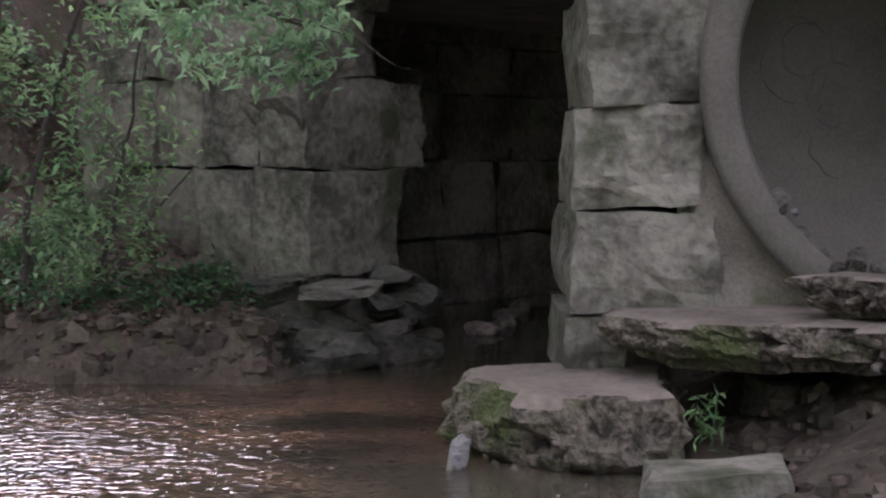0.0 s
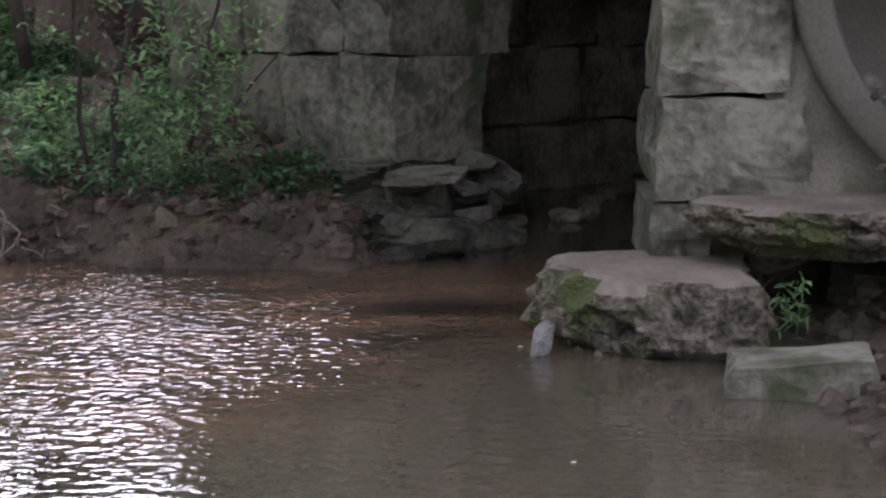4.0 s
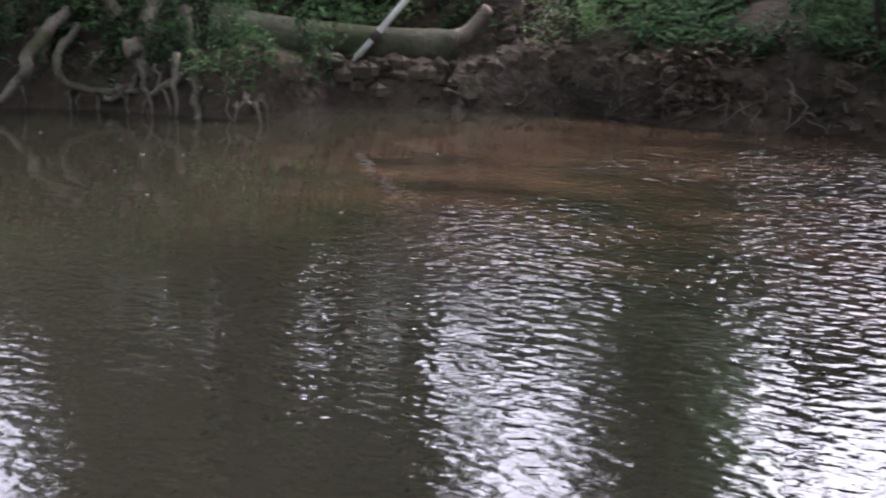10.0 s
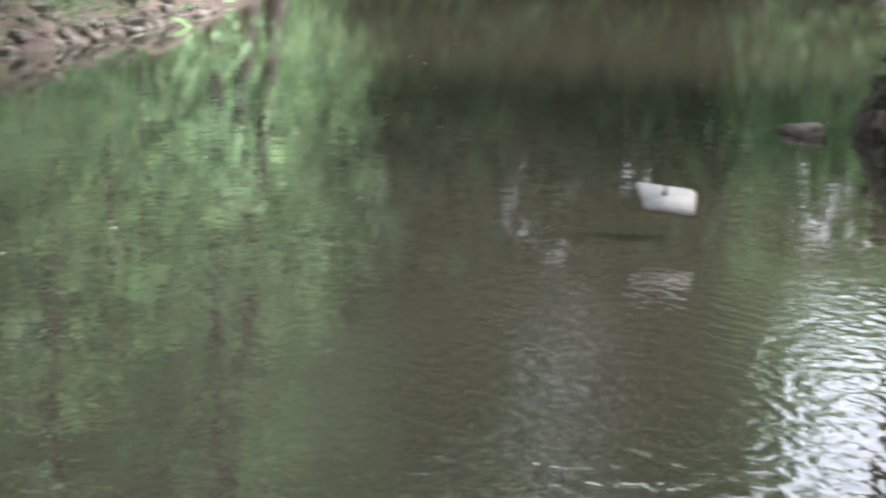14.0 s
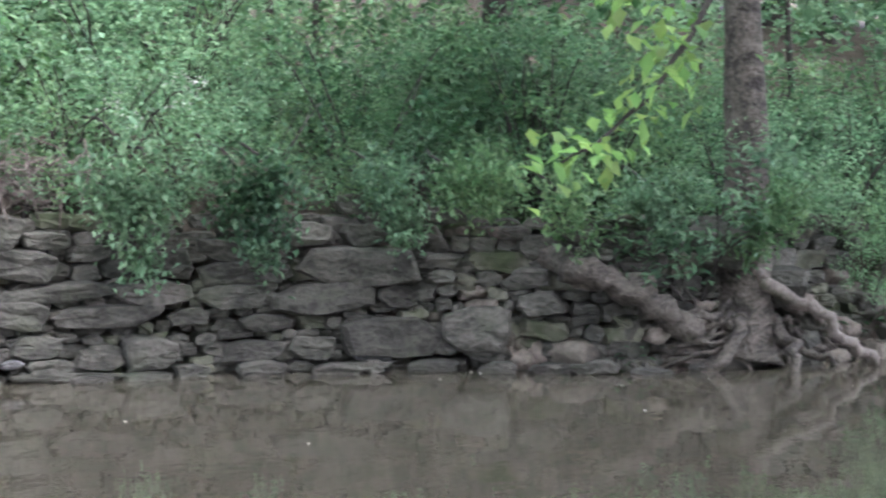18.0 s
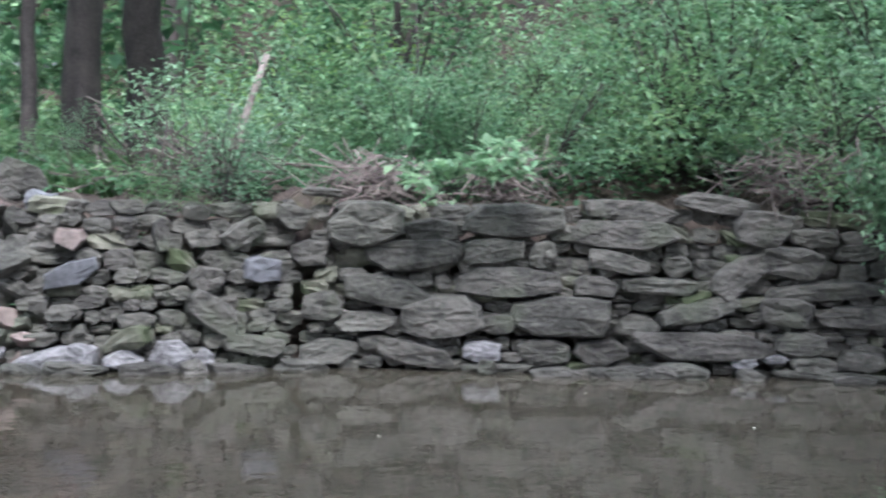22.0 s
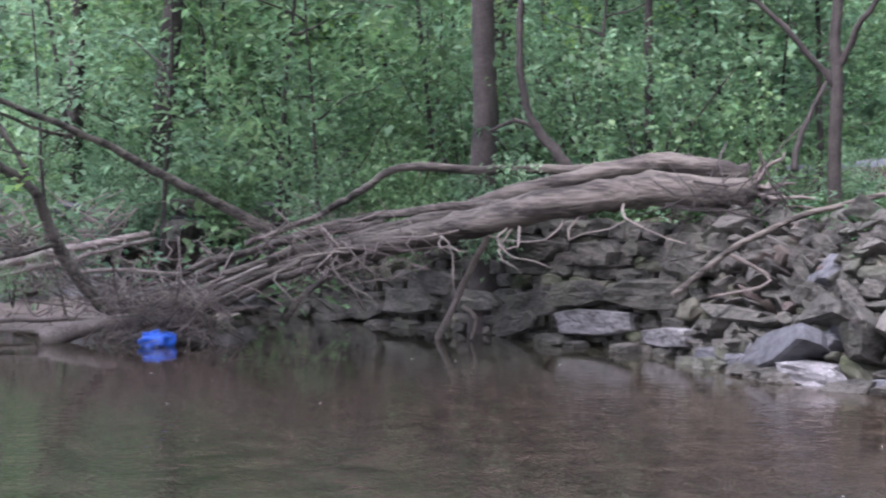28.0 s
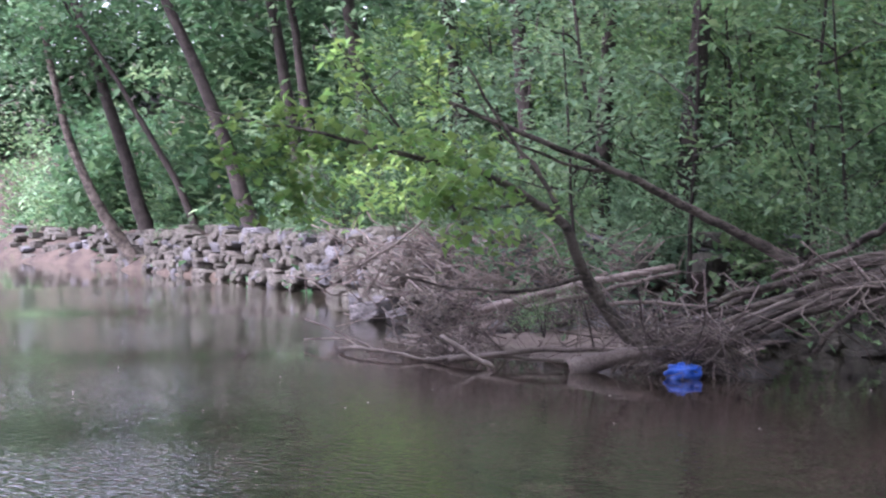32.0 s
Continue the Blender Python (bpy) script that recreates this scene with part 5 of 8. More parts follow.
# bushes on top of and behind the wall
def wall_bushes():
    for k in range(84):
        s = RNG.uniform(-9.5, 0.6)
        d = RNG.uniform(1.05, 3.6)
        p, t = along(s)
        x, y = p.x + t.y * d, p.y - t.x * d
        if y > p.y:
            x, y = p.x - t.y * d, p.y + t.x * d
        if clear(x, y):
            continue
        put(SHRUB[(1, 0, 4, 2, 0, 1, 4)[k % 7] if d > 1.4 else (1, 0, 2)[k % 3]], x, y, RNG.uniform(0.7, 1.2) if s < -2.5 else RNG.uniform(0.4, 0.75), sink=0.1)
    for k in range(64):
        s = RNG.uniform(-24, -10.6)
        d = RNG.uniform(0.9, 3.2)
        p, t = along(s)
        x, y = p.x - abs(t.y) * d * 0.6, p.y - abs(t.x) * d
        put(SHRUB[(0, 1, 2, 1)[k % 4]], x, y, RNG.uniform(0.35, 0.5) + 0.2 * d, sink=0.1)
    for k in range(40):
        s = RNG.uniform(9.5, 40)
        d = RNG.uniform(0.8, 4.0)
        p, t = along(s)
        x, y = p.x - abs(t.y) * d * 0.6, p.y - abs(t.x) * d
        put(SHRUB[k % 3], x, y, RNG.uniform(0.8, 1.5) * (0.6 if open_reach(x, y) else 1), sink=0.1)
    for x, y, s, b in ((-4.0, -16.0, 0.5, 1), (-3.3, -15.0, 0.4, 0), (-4.6, -12.2, 0.6, 1), (-5.4, -13.4, 1.0, 1), (-5.9, -12.2, 1.2, 0), (-6.2, -13.5, 1.4, 2), (-5.6, -14.8, 0.8, 0), (-1.6, -15.5, 0.5, 2), (-0.8, -16.0, 0.45, 0), (-2.3, -15.0, 0.45, 2), (0.2, -15.6, 0.35, 2), (-3.0, -13.2, 0.4, 0), (1.6, -15.4, 0.35, 0), (3.0, -17.6, 0.6, 0), (2.2, -17.8, 0.6, 1), (1.4, -18.0, 0.45, 2), (3.9, -17.4, 0.7, 2)):
        put(SHRUB[b], x, y, s, sink=0.1)

    for k, s in enumerate((-3.5, -4.1, -4.7, -5.3, -5.9, -6.5, -7.2)):
        p, t = along(s)
        put(SHRUB[(1, 0, 4, 1, 0, 1, 0)[k]], p.x - 0.25, p.y - 0.62, (0.6, 0.72, 0.66, 0.75, 0.6, 0.5, 0.5)[k], z=1.08, label="dense vine-tangled shrub spilling over the wall top")


wall_bushes()


def vine(s0, top, foot, width, seed, material, label):
    """Ivy hanging down over the face of the wall: a woody stem and a curtain of leaves."""
    rng = random.Random(seed)
    thing = empty("vine", label=label, category="vine", group="hanging vines")
    cs = []
    p, t = along(s0)
    for k in range(int(26 * width / 0.35)):
        u = rng.random() ** 0.8
        z = top + (foot - top) * u
        a = rng.uniform(-1, 1) * width * (1 - 0.55 * u)
        q, _ = along(s0 + a + 0.1 * math.sin(z * 5 + seed))
        out = 0.14 + 0.1 * (z - foot)
        cs.append((q.x + out * 0.4, q.y + out, z))
    limb("stem", [(p.x - 0.1, p.y - 0.4, top + 0.1), (p.x, p.y + 0.05, top - 0.1), (p.x + 0.03, p.y + 0.08, foot + 0.1)], 0.014, 0.005, thing, M_BARK, seed, 4, 0.03, 5)
    ob = new("leaves", leaf_mesh("leaves", cs, 40, (0.16, 0.12, 0.16), 0.062, material, seed, 0.6))
    ob.parent = thing


for row in ((-3.95, 1.75, 0.72, 0.28, 1, M_LEAFB), (-4.2, 1.6, 1.1, 0.4, 2, M_LEAFB), (-5.05, 1.6, 0.8, 0.24, 3, M_LEAFB), (-4.75, 1.65, 1.15, 0.3, 4, M_LEAFD), (-5.9, 1.55, 1.0, 0.28, 6, M_LEAFB),
            (-7.2, 1.45, 0.95, 0.16, 7, M_LEAF), (-6.5, 1.55, 1.2, 0.35, 9, M_LEAF), (-8.0, 1.45, 1.1, 0.3, 8, M_LEAFB), (-8.9, 1.4, 0.9, 0.3, 11, M_LEAF),
            (10.6, 1.7, 0.9, 0.6, 21, M_LEAFB), (11.9, 1.7, 0.8, 0.6, 22, M_LEAF), (13.4, 1.8, 0.7, 0.7, 23, M_LEAFB), (15.0, 1.8, 0.8, 0.7, 24, M_LEAF), (16.8, 1.8, 0.75, 0.8, 25, M_LEAFB), (19.0, 1.9, 0.8, 0.9, 26, M_LEAF), (22, 2.0, 0.8, 1.0, 27, M_LEAFB)):
    vine(*row, "small-leaved green vine hanging over the stone wall")
sprig = put(SHRUB[1], -3.55, -10.35, 0.42, z=1.1, label="pale blue-green sapling leaning over the wall")
def pale_sprig(x, y, z, n, r, leaf, material, label, seed):
    t = empty("sprig", label=label, category="branch")
    rng = random.Random(seed)
    limb("stem", [(x - 0.1, y - 0.5, z - 0.25), (x - 0.05, y - 0.2, z - 0.02), (x, y, z)], 0.008, 0.004, t, M_BARK, seed, 4, 0.02, 5)
    cs = [(x + rng.gauss(0, r), y + rng.gauss(0, r * 0.6), z + rng.gauss(0, r * 0.5)) for _ in range(n)]
    ob = new("leaves", leaf_mesh("leaves", cs, 14, (0.12, 0.12, 0.07), leaf, material, seed, 0.3, 0.6))
    ob.parent = t


pale_sprig(-5.0, -9.2, 1.45, 14, 0.2, 0.10, M_LEAFP, "light green maple sprig reaching over the wall", 61)
pale_sprig(-4.75, -9.3, 1.35, 9, 0.16, 0.10, M_LEAFP, "light green maple sprig reaching over the wall", 62)
pale_sprig(-7.64, -7.6, 2.0, 4, 0.12, 0.03, M_FOAM, "small spray of cream blossom in the bushes", 63)
pale_sprig(-7.3, -7.9, 1.9, 3, 0.1, 0.03, M_FOAM, "small spray of cream blossom in the bushes", 64)
put(SHRUB[0], -3.2, -10.5, 0.3, z=1.02, label="pale green sapling leaning over the wall")


# ---- the big tree with bared roots on the far bank ----
SETBACK = Matrix.Translation((0, 0, 1.5)) @ Matrix.Scale(1.085, 4) @ Matrix.Translation((-0.16, 0.30, -1.5))


def root_tree():
    t = empty("tree", label="leaning grey-barked tree with bared roots above the water", category="tree", m=SETBACK)
    c = bend([(-10.2, -5.05, 0.15), (-10.3, -5.05, 0.75), (-10.38, -5.1, 1.7), (-10.35, -5.15, 3.2), (-10.6, -5.4, 9.0)], 6)
    part("trunk", tube(c, [0.33, 0.28, 0.26, 0.245, 0.23] + taper(len(c) - 5, 0.2, 0.1), 12, 0.06, 5), M_TRUNK, t)
    rng = random.Random(12)
    for k, pts in enumerate((((-10.2, -5.0, 0.5), (-9.9, -4.95, 0.35), (-9.65, -5.05, 0.05), (-9.5, -5.2, -0.1)), ((-10.3, -4.9, 0.45), (-10.2, -4.6, 0.25), (-10.1, -4.5, -0.1)), ((-10.4, -5.0, 0.6), (-10.75, -4.75, 0.5), (-11.1, -4.65, 0.3), (-11.4, -4.6, 0.05)),
                             ((-10.4, -5.1, 0.5), (-10.8, -4.9, 0.3), (-11.0, -4.75, 0.15), (-11.7, -4.55, 0.1)), ((-9.8, -5.15, 0.3), (-9.55, -5.25, 0.5), (-9.2, -5.45, 0.72), (-8.95, -5.7, 0.86), (-9.2, -6.1, 0.95)), ((-9.8, -5.4, 0.35), (-9.5, -5.9, 0.3), (-9.1, -6.35, 0.42), (-8.75, -6.75, 0.12)),
                             ((-10.0, -5.0, 0.4), (-9.75, -5.2, 0.5), (-9.4, -5.5, 0.35), (-9.2, -5.7, 0.0)), ((-10.5, -4.9, 0.3), (-10.6, -4.6, 0.2), (-10.7, -4.4, -0.05)), ((-10.2, -4.95, 0.8), (-10.29, -4.72, 0.63), (-10.39, -4.5, 0.5), (-10.66, -4.3, 0.24), (-10.95, -4.3, 0.12)))):
        limb("root", [Vector(p) for p in pts], 0.11 if k == 4 else 0.06 if k < 5 or k == 8 else 0.04, 0.085 if k == 4 else 0.03 if k == 8 else 0.022 if k < 5 else 0.015, t, M_ROOT if k == 8 else M_TRUNK, k, 5, 0.045, 9)
    for k in range(120):
        u = rng.random()
        x, y = -11.9 + 3.0 * u, -4.75 - 0.35 * u - 1.9 * max(0, u - 0.5)
        h, s = rng.random() ** 1.5, rng.uniform(0.05, 0.17)
        piece("e", "earth_clod", t, pose(x + 0.02, y - 0.35 * h + rng.uniform(-0.05, 0.1), h * 0.45, rng.uniform(0, 60), rng.uniform(0, 60), rng.uniform(0, 180)), (s * 1.3, s, s))
    for k in range(22):
        x = rng.uniform(-11.5, -9.0)
        y = -5.05 + (x + 10.2) * -0.25 + rng.uniform(-0.1, 0.35) - max(0, x + 10) * 0.9
        limb("root", [(x, y - 0.2, rng.uniform(0.12, 0.3)), (x + rng.uniform(-0.1, 0.1), y, rng.uniform(0.08, 0.16)), (x + rng.uniform(-0.15, 0.15), y + 0.06, -0.05)], rng.uniform(0.012, 0.032), 0.01, t, M_ROOT, 60 + k, 3, 0.015, 5)
    for k in range(48):
        w, r = rng.choice((-1, 1)) * rng.uniform(0.25, 1.25), 0.012 + 0.04 * rng.random() ** 2
        x, y = -10.25 + w, -5.0 - 0.3 * w - 0.75 * max(0, w - 0.2)
        limb("root", [(-10.25 + rng.uniform(-0.15, 0.15), -5.05, rng.uniform(0.3, 0.75)), (-10.25 + w * 0.45, -4.98 - 0.12 * w, rng.uniform(0.15, 0.45)), (-10.25 + w * 0.8, y + 0.05, rng.uniform(0.1, 0.22)), (x, y + 0.12, -0.05)], r, r * 0.5, t, M_TRUNK, 400 + k, 5, 0.05, 7)
    cs = crown_centres(random.Random(4), 60, -10.6, -5.6, 4.0, 10.5, 2.6)
    ob = new("crown", leaf_mesh("crown", cs, 40, (0.9, 0.9, 0.5), 0.24, M_LEAF, 77))
    ob.parent = t
    s = empty("sapling", label="feathery green saplings growing round the tree's foot", category="sapling", m=SETBACK)
    for k, (x, y, z) in enumerate(((-9.7, -5.0, 1.3), (-9.5, -5.2, 1.0), (-9.85, -4.9, 1.6), (-10.6, -4.8, 1.45), (-9.3, -5.4, 1.15))):
        limb("stem", [(-10.0, -5.3, 0.5), (x * 0.5 - 5.0, y * 0.5 - 2.6, z * 0.6), (x, y, z)], 0.014, 0.005, s, M_BARK, k, 4, 0.02, 5)
    ob = new("foliage", leaf_mesh("foliage", [(-9.6, -5.0, 1.35), (-9.45, -5.2, 1.05), (-9.9, -4.85, 1.6), (-9.3, -5.4, 1.0), (-9.75, -4.85, 1.25), (-10.55, -4.75, 1.5), (-9.2, -5.5, 1.25), (-9.6, -5.0, 1.0), (-10.2, -4.7, 1.65), (-10.9, -4.6, 1.35), (-9.4, -5.2, 0.85)], 70, (0.27, 0.27, 0.12), 0.08, M_LEAFB, 31))
    ob.parent = s


root_tree()
for x, y, z, s, b in ((-12.0, -5.1, 1.15, 0.42, 4), (-12.7, -4.9, 1.0, 0.5, 0), (-13.5, -4.4, 0.9, 0.5, 1), (-12.2, -5.4, 1.3, 0.7, 4), (-14.4, -3.9, 0.9, 0.5, 0), (-13.0, -5.0, 1.2, 0.8, 4), (-11.6, -5.5, 1.5, 0.6, 4), (-15.3, -3.3, 0.8, 0.45, 2), (-14.4, -4.3, 1.1, 0.8, 2), (-12.6, -4.9, 1.0, 0.4, 4), (-13.7, -4.2, 0.9, 0.4, 4), (-12.9, -4.2, 0.5, 0.4, 4), (-14.0, -3.3, 0.45, 0.38, 0), (-13.3, -3.8, 0.45, 0.34, 1), (-14.9, -2.9, 0.5, 0.4, 2), (-15.8, -2.4, 0.5, 0.4, 2), (-12.4, -4.5, 0.55, 0.36, 4)):
    put(SHRUB[b], x, y, s, z=z - 0.3 * s, label="leafy green bush overhanging the rocky bank")
for k, (x, y, r, h, lean) in enumerate(((-4.05, -16.6, 0.255, 14, (-0.3, 0.2)), (-5.0, -17.4, 0.275, 15, (0.3, 0.2)), (-3.2, -15.2, 0.10, 9, (-0.1, 0.1)), (-13.6, -9.0, 0.2, 12, (0.2, 0.1)), (-18.5, -8.5, 0.22, 12, (0.1, 0.1)), (-19.6, -2.6, 0.24, 13, (0.4, 0.3)), (-23.5, -2.2, 0.3, 14, (0.2, 0.5)), (5.0, -20.5, 0.07, 8, (-0.4, 0.0)), (3.1, -21, 0.06, 8, (0.3, 0.0)),
                                        (7.4, -19.6, 0.3, 13, (-0.4, 0)), (7.3, -24.5, 0.10, 9, (0.5, 0)), (12.6, -19.4, 0.22, 12, (-2.0, 0.4)), (14.5, -20.0, 0.18, 12, (-1.2, 0.4)), (18.2, -23, 0.22, 13, (0.8, 0.8)), (20.5, -24, 0.2, 13, (1.6, 1.2)), (26, -27, 0.3, 13, (1.2, 1.8)), (30.0, -28.5, 0.25, 13, (2.0, 2.0)))):
    tr = make_tree("tree", h, r, h * (0.8 if k < 2 else 0.45), 1.3 if k < 2 else 3.2 if k in (5, 6, 9, 11, 13) else 2.0, 0.3, 300 + k, (M_LEAF, M_LEAFD, M_LEAFB)[k % 3], 64 if k in (5, 6, 9, 11, 13) else 44, 36, 1.0, lean, limbs=5, label="dark-barked woodland tree behind the creek wall")
    tr.matrix_basis = pose(x, y, height(x, y))
    # added crowns out of view, shading the grass strip and rubble
    if k == 0:
        shade_bough(tr, (0, 0.1, 9.0), 2.2, (4.6, 8.2, 10.4), 4.6, 331, M_LEAF)
    if k == 1:
        shade_bough(tr, (0, 0.1, 10.0), 2.2, (1.4, 8.6, 11.4), 3.2, 332, M_LEAFB)

# dark stems at the wood's edge behind the fallen tree
for k, (x, y, r, h, lean) in enumerate(((5.72, -14.95, 0.19, 12, (0.3, 0.2)), (4.37, -16.4, 0.065, 9, (0.2, 0.0)), (2.41, -16.3, 0.085, 9, (0.15, 0.1)), (1.5, -17.9, 0.05, 9, (-0.1, 0.1)))):
    tr = make_tree("tree", h, r, h * 0.5, 1.5, 0.24, 340 + k, M_LEAF, 30, 30, 0.8, lean, limbs=3, label="dark bare-stemmed tree behind the fallen trunk")
    tr.matrix_basis = pose(x, y, height(x, y))
    if k == 2:
        for j, pts in enumerate((((0, 0, 1.35), (0.25, 0.1, 1.65), (0.75, 0.3, 2.2), (1.0, 0.3, 2.3)), ((0.02, 0, 1.5), (-0.15, 0.1, 1.8), (-0.4, 0.2, 2.2), (-0.7, 0.2, 2.5)), ((0.35, 0.4, 0.5), (0.3, 0.3, 0.9), (0.1, 0.1, 1.4)))):
            limb("limb", pts, 0.045, 0.02, tr, M_BARK, 350 + j, 4, 0.02, 6)
bowed = empty("sapling", label="bowed brown sapling stem behind the fallen trunk", category="sapling")
limb("stem", [(4.62, -14.75, 0.9), (4.66, -14.75, 1.4), (4.8, -14.7, 1.75), (5.1, -14.65, 2.1), (5.25, -14.6, 2.7), (5.2, -14.6, 3.8)], 0.08, 0.03, bowed, M_BARK, 361, 5, 0.015, 8)
limb("stem", [(5.1, -14.65, 2.1), (5.3, -14.6, 2.15), (5.55, -14.5, 2.05)], 0.035, 0.012, bowed, M_BARK, 362, 4, 0.02, 6)


# leafy spray of a nearer branch over the water
def near_branch():
    t = empty("tree_branch", label="thin overhanging branch with bright yellow-green leaves", category="branch")
    limb("stem", [(-6.9, -3.0, 4.6), (-6.2, -2.85, 2.7), (-5.75, -2.88, 2.05), (-5.4, -2.95, 1.72), (-5.1, -3.08, 1.53)], 0.022, 0.005, t, M_BARK, 3, 4, 0.01, 6)
    ob = new("leaves", leaf_mesh("leaves", [(-5.14, -3.07, 1.52), (-5.2, -3.05, 1.58), (-5.36, -2.98, 1.66), (-5.42, -2.95, 1.74), (-5.48, -2.9, 1.83), (-5.56, -2.9, 1.95), (-5.75, -2.88, 2.02), (-5.4, -2.9, 2.1), (-5.28, -3.0, 2.2), (-5.8, -2.9, 2.3), (-5.6, -2.9, 2.25)], 17, (0.17, 0.17, 0.14), 0.085, M_LEAFY, 8, 0.6, 0.65))
    ob.parent = t
    limb("bough", [(-9.9, -5.2, 5.8), (-8.6, -4.2, 5.6), (-6.9, -3.0, 4.6)], 0.06, 0.022, t, M_BARK, 6, 4, 0.02, 6)


near_branch()


# ---- fallen tree, drift pile and leaning saplings ----
def fallen_tree():
    t = empty("fallen_tree", label="fallen grey-brown tree lying over the wall into the creek", category="fallen tree")
    log = limb("trunk", [(2.75, -13.7, 1.42), (3.6, -13.5, 1.48), (4.3, -13.32, 1.38), (5.4, -13.44, 1.13), (6.3, -13.5, 0.93), (7.16, -13.5, 0.72), (8.0, -13.2, 0.3), (8.5, -13.0, -0.1)], 0.165, 0.085, t, M_TRUNK, 1, 6, 0.022, 12)
    limb("trunk", [(2.85, -14.0, 1.62), (3.7, -13.85, 1.72), (4.75, -13.8, 1.50), (5.9, -13.8, 1.16), (7.3, -13.75, 0.82), (8.3, -13.4, 0.3)], 0.10, 0.06, t, M_TRUNK, 2, 6, 0.02, 10)
    limb("bough", [(3.4, -14.1, 1.62), (4.3, -14.2, 1.66), (5.3, -14.2, 1.66), (6.3, -14.16, 1.68), (6.8, -14.2, 1.45), (7.3, -14.25, 1.2), (8.0, -14.0, 0.9)], 0.055, 0.03, t, M_TRUNK, 3, 6, 0.012, 8)
    limb("bough", [(5.0, -13.6, 1.35), (6.2, -13.9, 1.25), (7.4, -13.9, 1.0), (8.4, -13.5, 0.55)], 0.05, 0.03, t, M_TRUNK, 4, 5, 0.015, 8)
    limb("dead_branch", [(5.05, -13.5, 1.22), (5.35, -13.75, 0.85), (5.65, -14.0, 0.45), (5.95, -14.2, -0.05)], 0.03, 0.035, log, M_DEAD, 5, 4, 0.012, 7)
    limb("dead_branch", [(5.6, -14.0, 0.35), (5.5, -14.1, 0.22), (5.55, -14.1, 0.02)], 0.022, 0.012, log, M_DEAD, 6, 4, 0.008, 6)
    for k, (a, b, c) in enumerate((((5.6, -13.5, 1.0), (7.0, -13.3, 0.75), (8.3, -12.9, 0.2)), ((6.0, -13.7, 1.12), (7.2, -13.4, 0.85), (8.6, -12.9, 0.35)), ((6.4, -13.9, 1.15), (7.5, -13.6, 0.9), (8.7, -13.0, 0.5)), ((6.6, -13.4, 0.8), (7.4, -13.1, 0.5), (8.1, -12.7, 0.1)), ((5.9, -13.6, 1.05), (6.6, -13.2, 0.7), (7.0, -13.0, 0.25)))):
        limb("bough", [a, b, c], 0.06 - 0.006 * k, 0.025, t, M_TRUNK, 30 + k, 5, 0.03, 8)
    rng = random.Random(5)
    for k in range(10):
        a = rng.uniform(0, 6.283)
        e = rng.uniform(0.2, 0.42)
        limb("root", [(2.8, -13.8, 1.5), (2.62 + 0.1 * rng.uniform(-1, 1), -13.8 + e * 0.5 * math.cos(a), 1.5 + e * 0.45 * math.sin(a)), (2.4 + rng.uniform(-0.35, 0.3), -13.75 + e * math.cos(a), max(1.5 + e * 0.8 * math.sin(a), 1.05))], 0.04, 0.01, t, M_TWIG, k, 3, 0.03, 5)
    for k in range(14):
        x = rng.uniform(3.6, 7.2)
        z = 1.45 - (x - 3.6) * 0.2
        limb("dead_branch", [(x, -13.4, z), (x + rng.uniform(-0.3, 0.3), -13.1, z - rng.uniform(0, 0.3)), (x + rng.uniform(-0.7, 0.7), -12.9, z - rng.uniform(0.1, 0.5))], 0.014, 0.005, log, M_DEAD, 90 + k, 3, 0.02, 5)
    b = empty("fallen_branch", label="long bare arched branch lying against the rubble wall", category="branch")
    b = limb("stem", [(3.2, -12.7, 0.6), (2.85, -12.72, 0.9), (2.26, -12.8, 1.24), (1.38, -12.93, 1.49), (0.82, -12.97, 1.48), (0.35, -13.0, 1.34), (-0.21, -12.9, 1.14)], 0.03, 0.016, b, M_TRUNK, 7, 5, 0.012, 8)
    limb("side_branch", [(2.75, -12.74, 0.97), (2.4, -12.75, 0.75), (2.9, -12.7, 0.6)], 0.02, 0.01, b, M_DEAD, 8, 4, 0.01, 6)
    limb("side_branch", [(1.5, -12.9, 1.46), (1.2, -12.7, 1.3), (0.8, -12.6, 1.2), (0.55, -12.55, 1.2)], 0.025, 0.01, b, M_DEAD, 9, 4, 0.01, 6)
    limb("side_branch", [(0.6, -12.98, 1.43), (0.6, -13.3, 1.65), (0.9, -13.8, 1.75)], 0.02, 0.01, b, M_DEAD, 10, 4, 0.01, 6)
    d = empty("dead_branch", label="dark crooked dead branch lying on the grass", category="branch")
    limb("stem", [(1.2, -18.9, 1.68), (0.5, -18.97, 1.82), (0.0, -19.0, 1.95), (-0.5, -18.98, 1.9), (-0.8, -18.98, 2.07), (-1.4, -18.95, 2.12)], 0.045, 0.03, d, M_BARK, 11, 5, 0.02, 8)
    limb("side_branch", [(-0.45, -18.9, 1.9), (-0.76, -18.0, 1.8), (-1.1, -17.3, 1.68), (-1.5, -16.9, 1.55)], 0.045, 0.025, d, M_BARK, 12, 5, 0.015, 8)


fallen_tree()


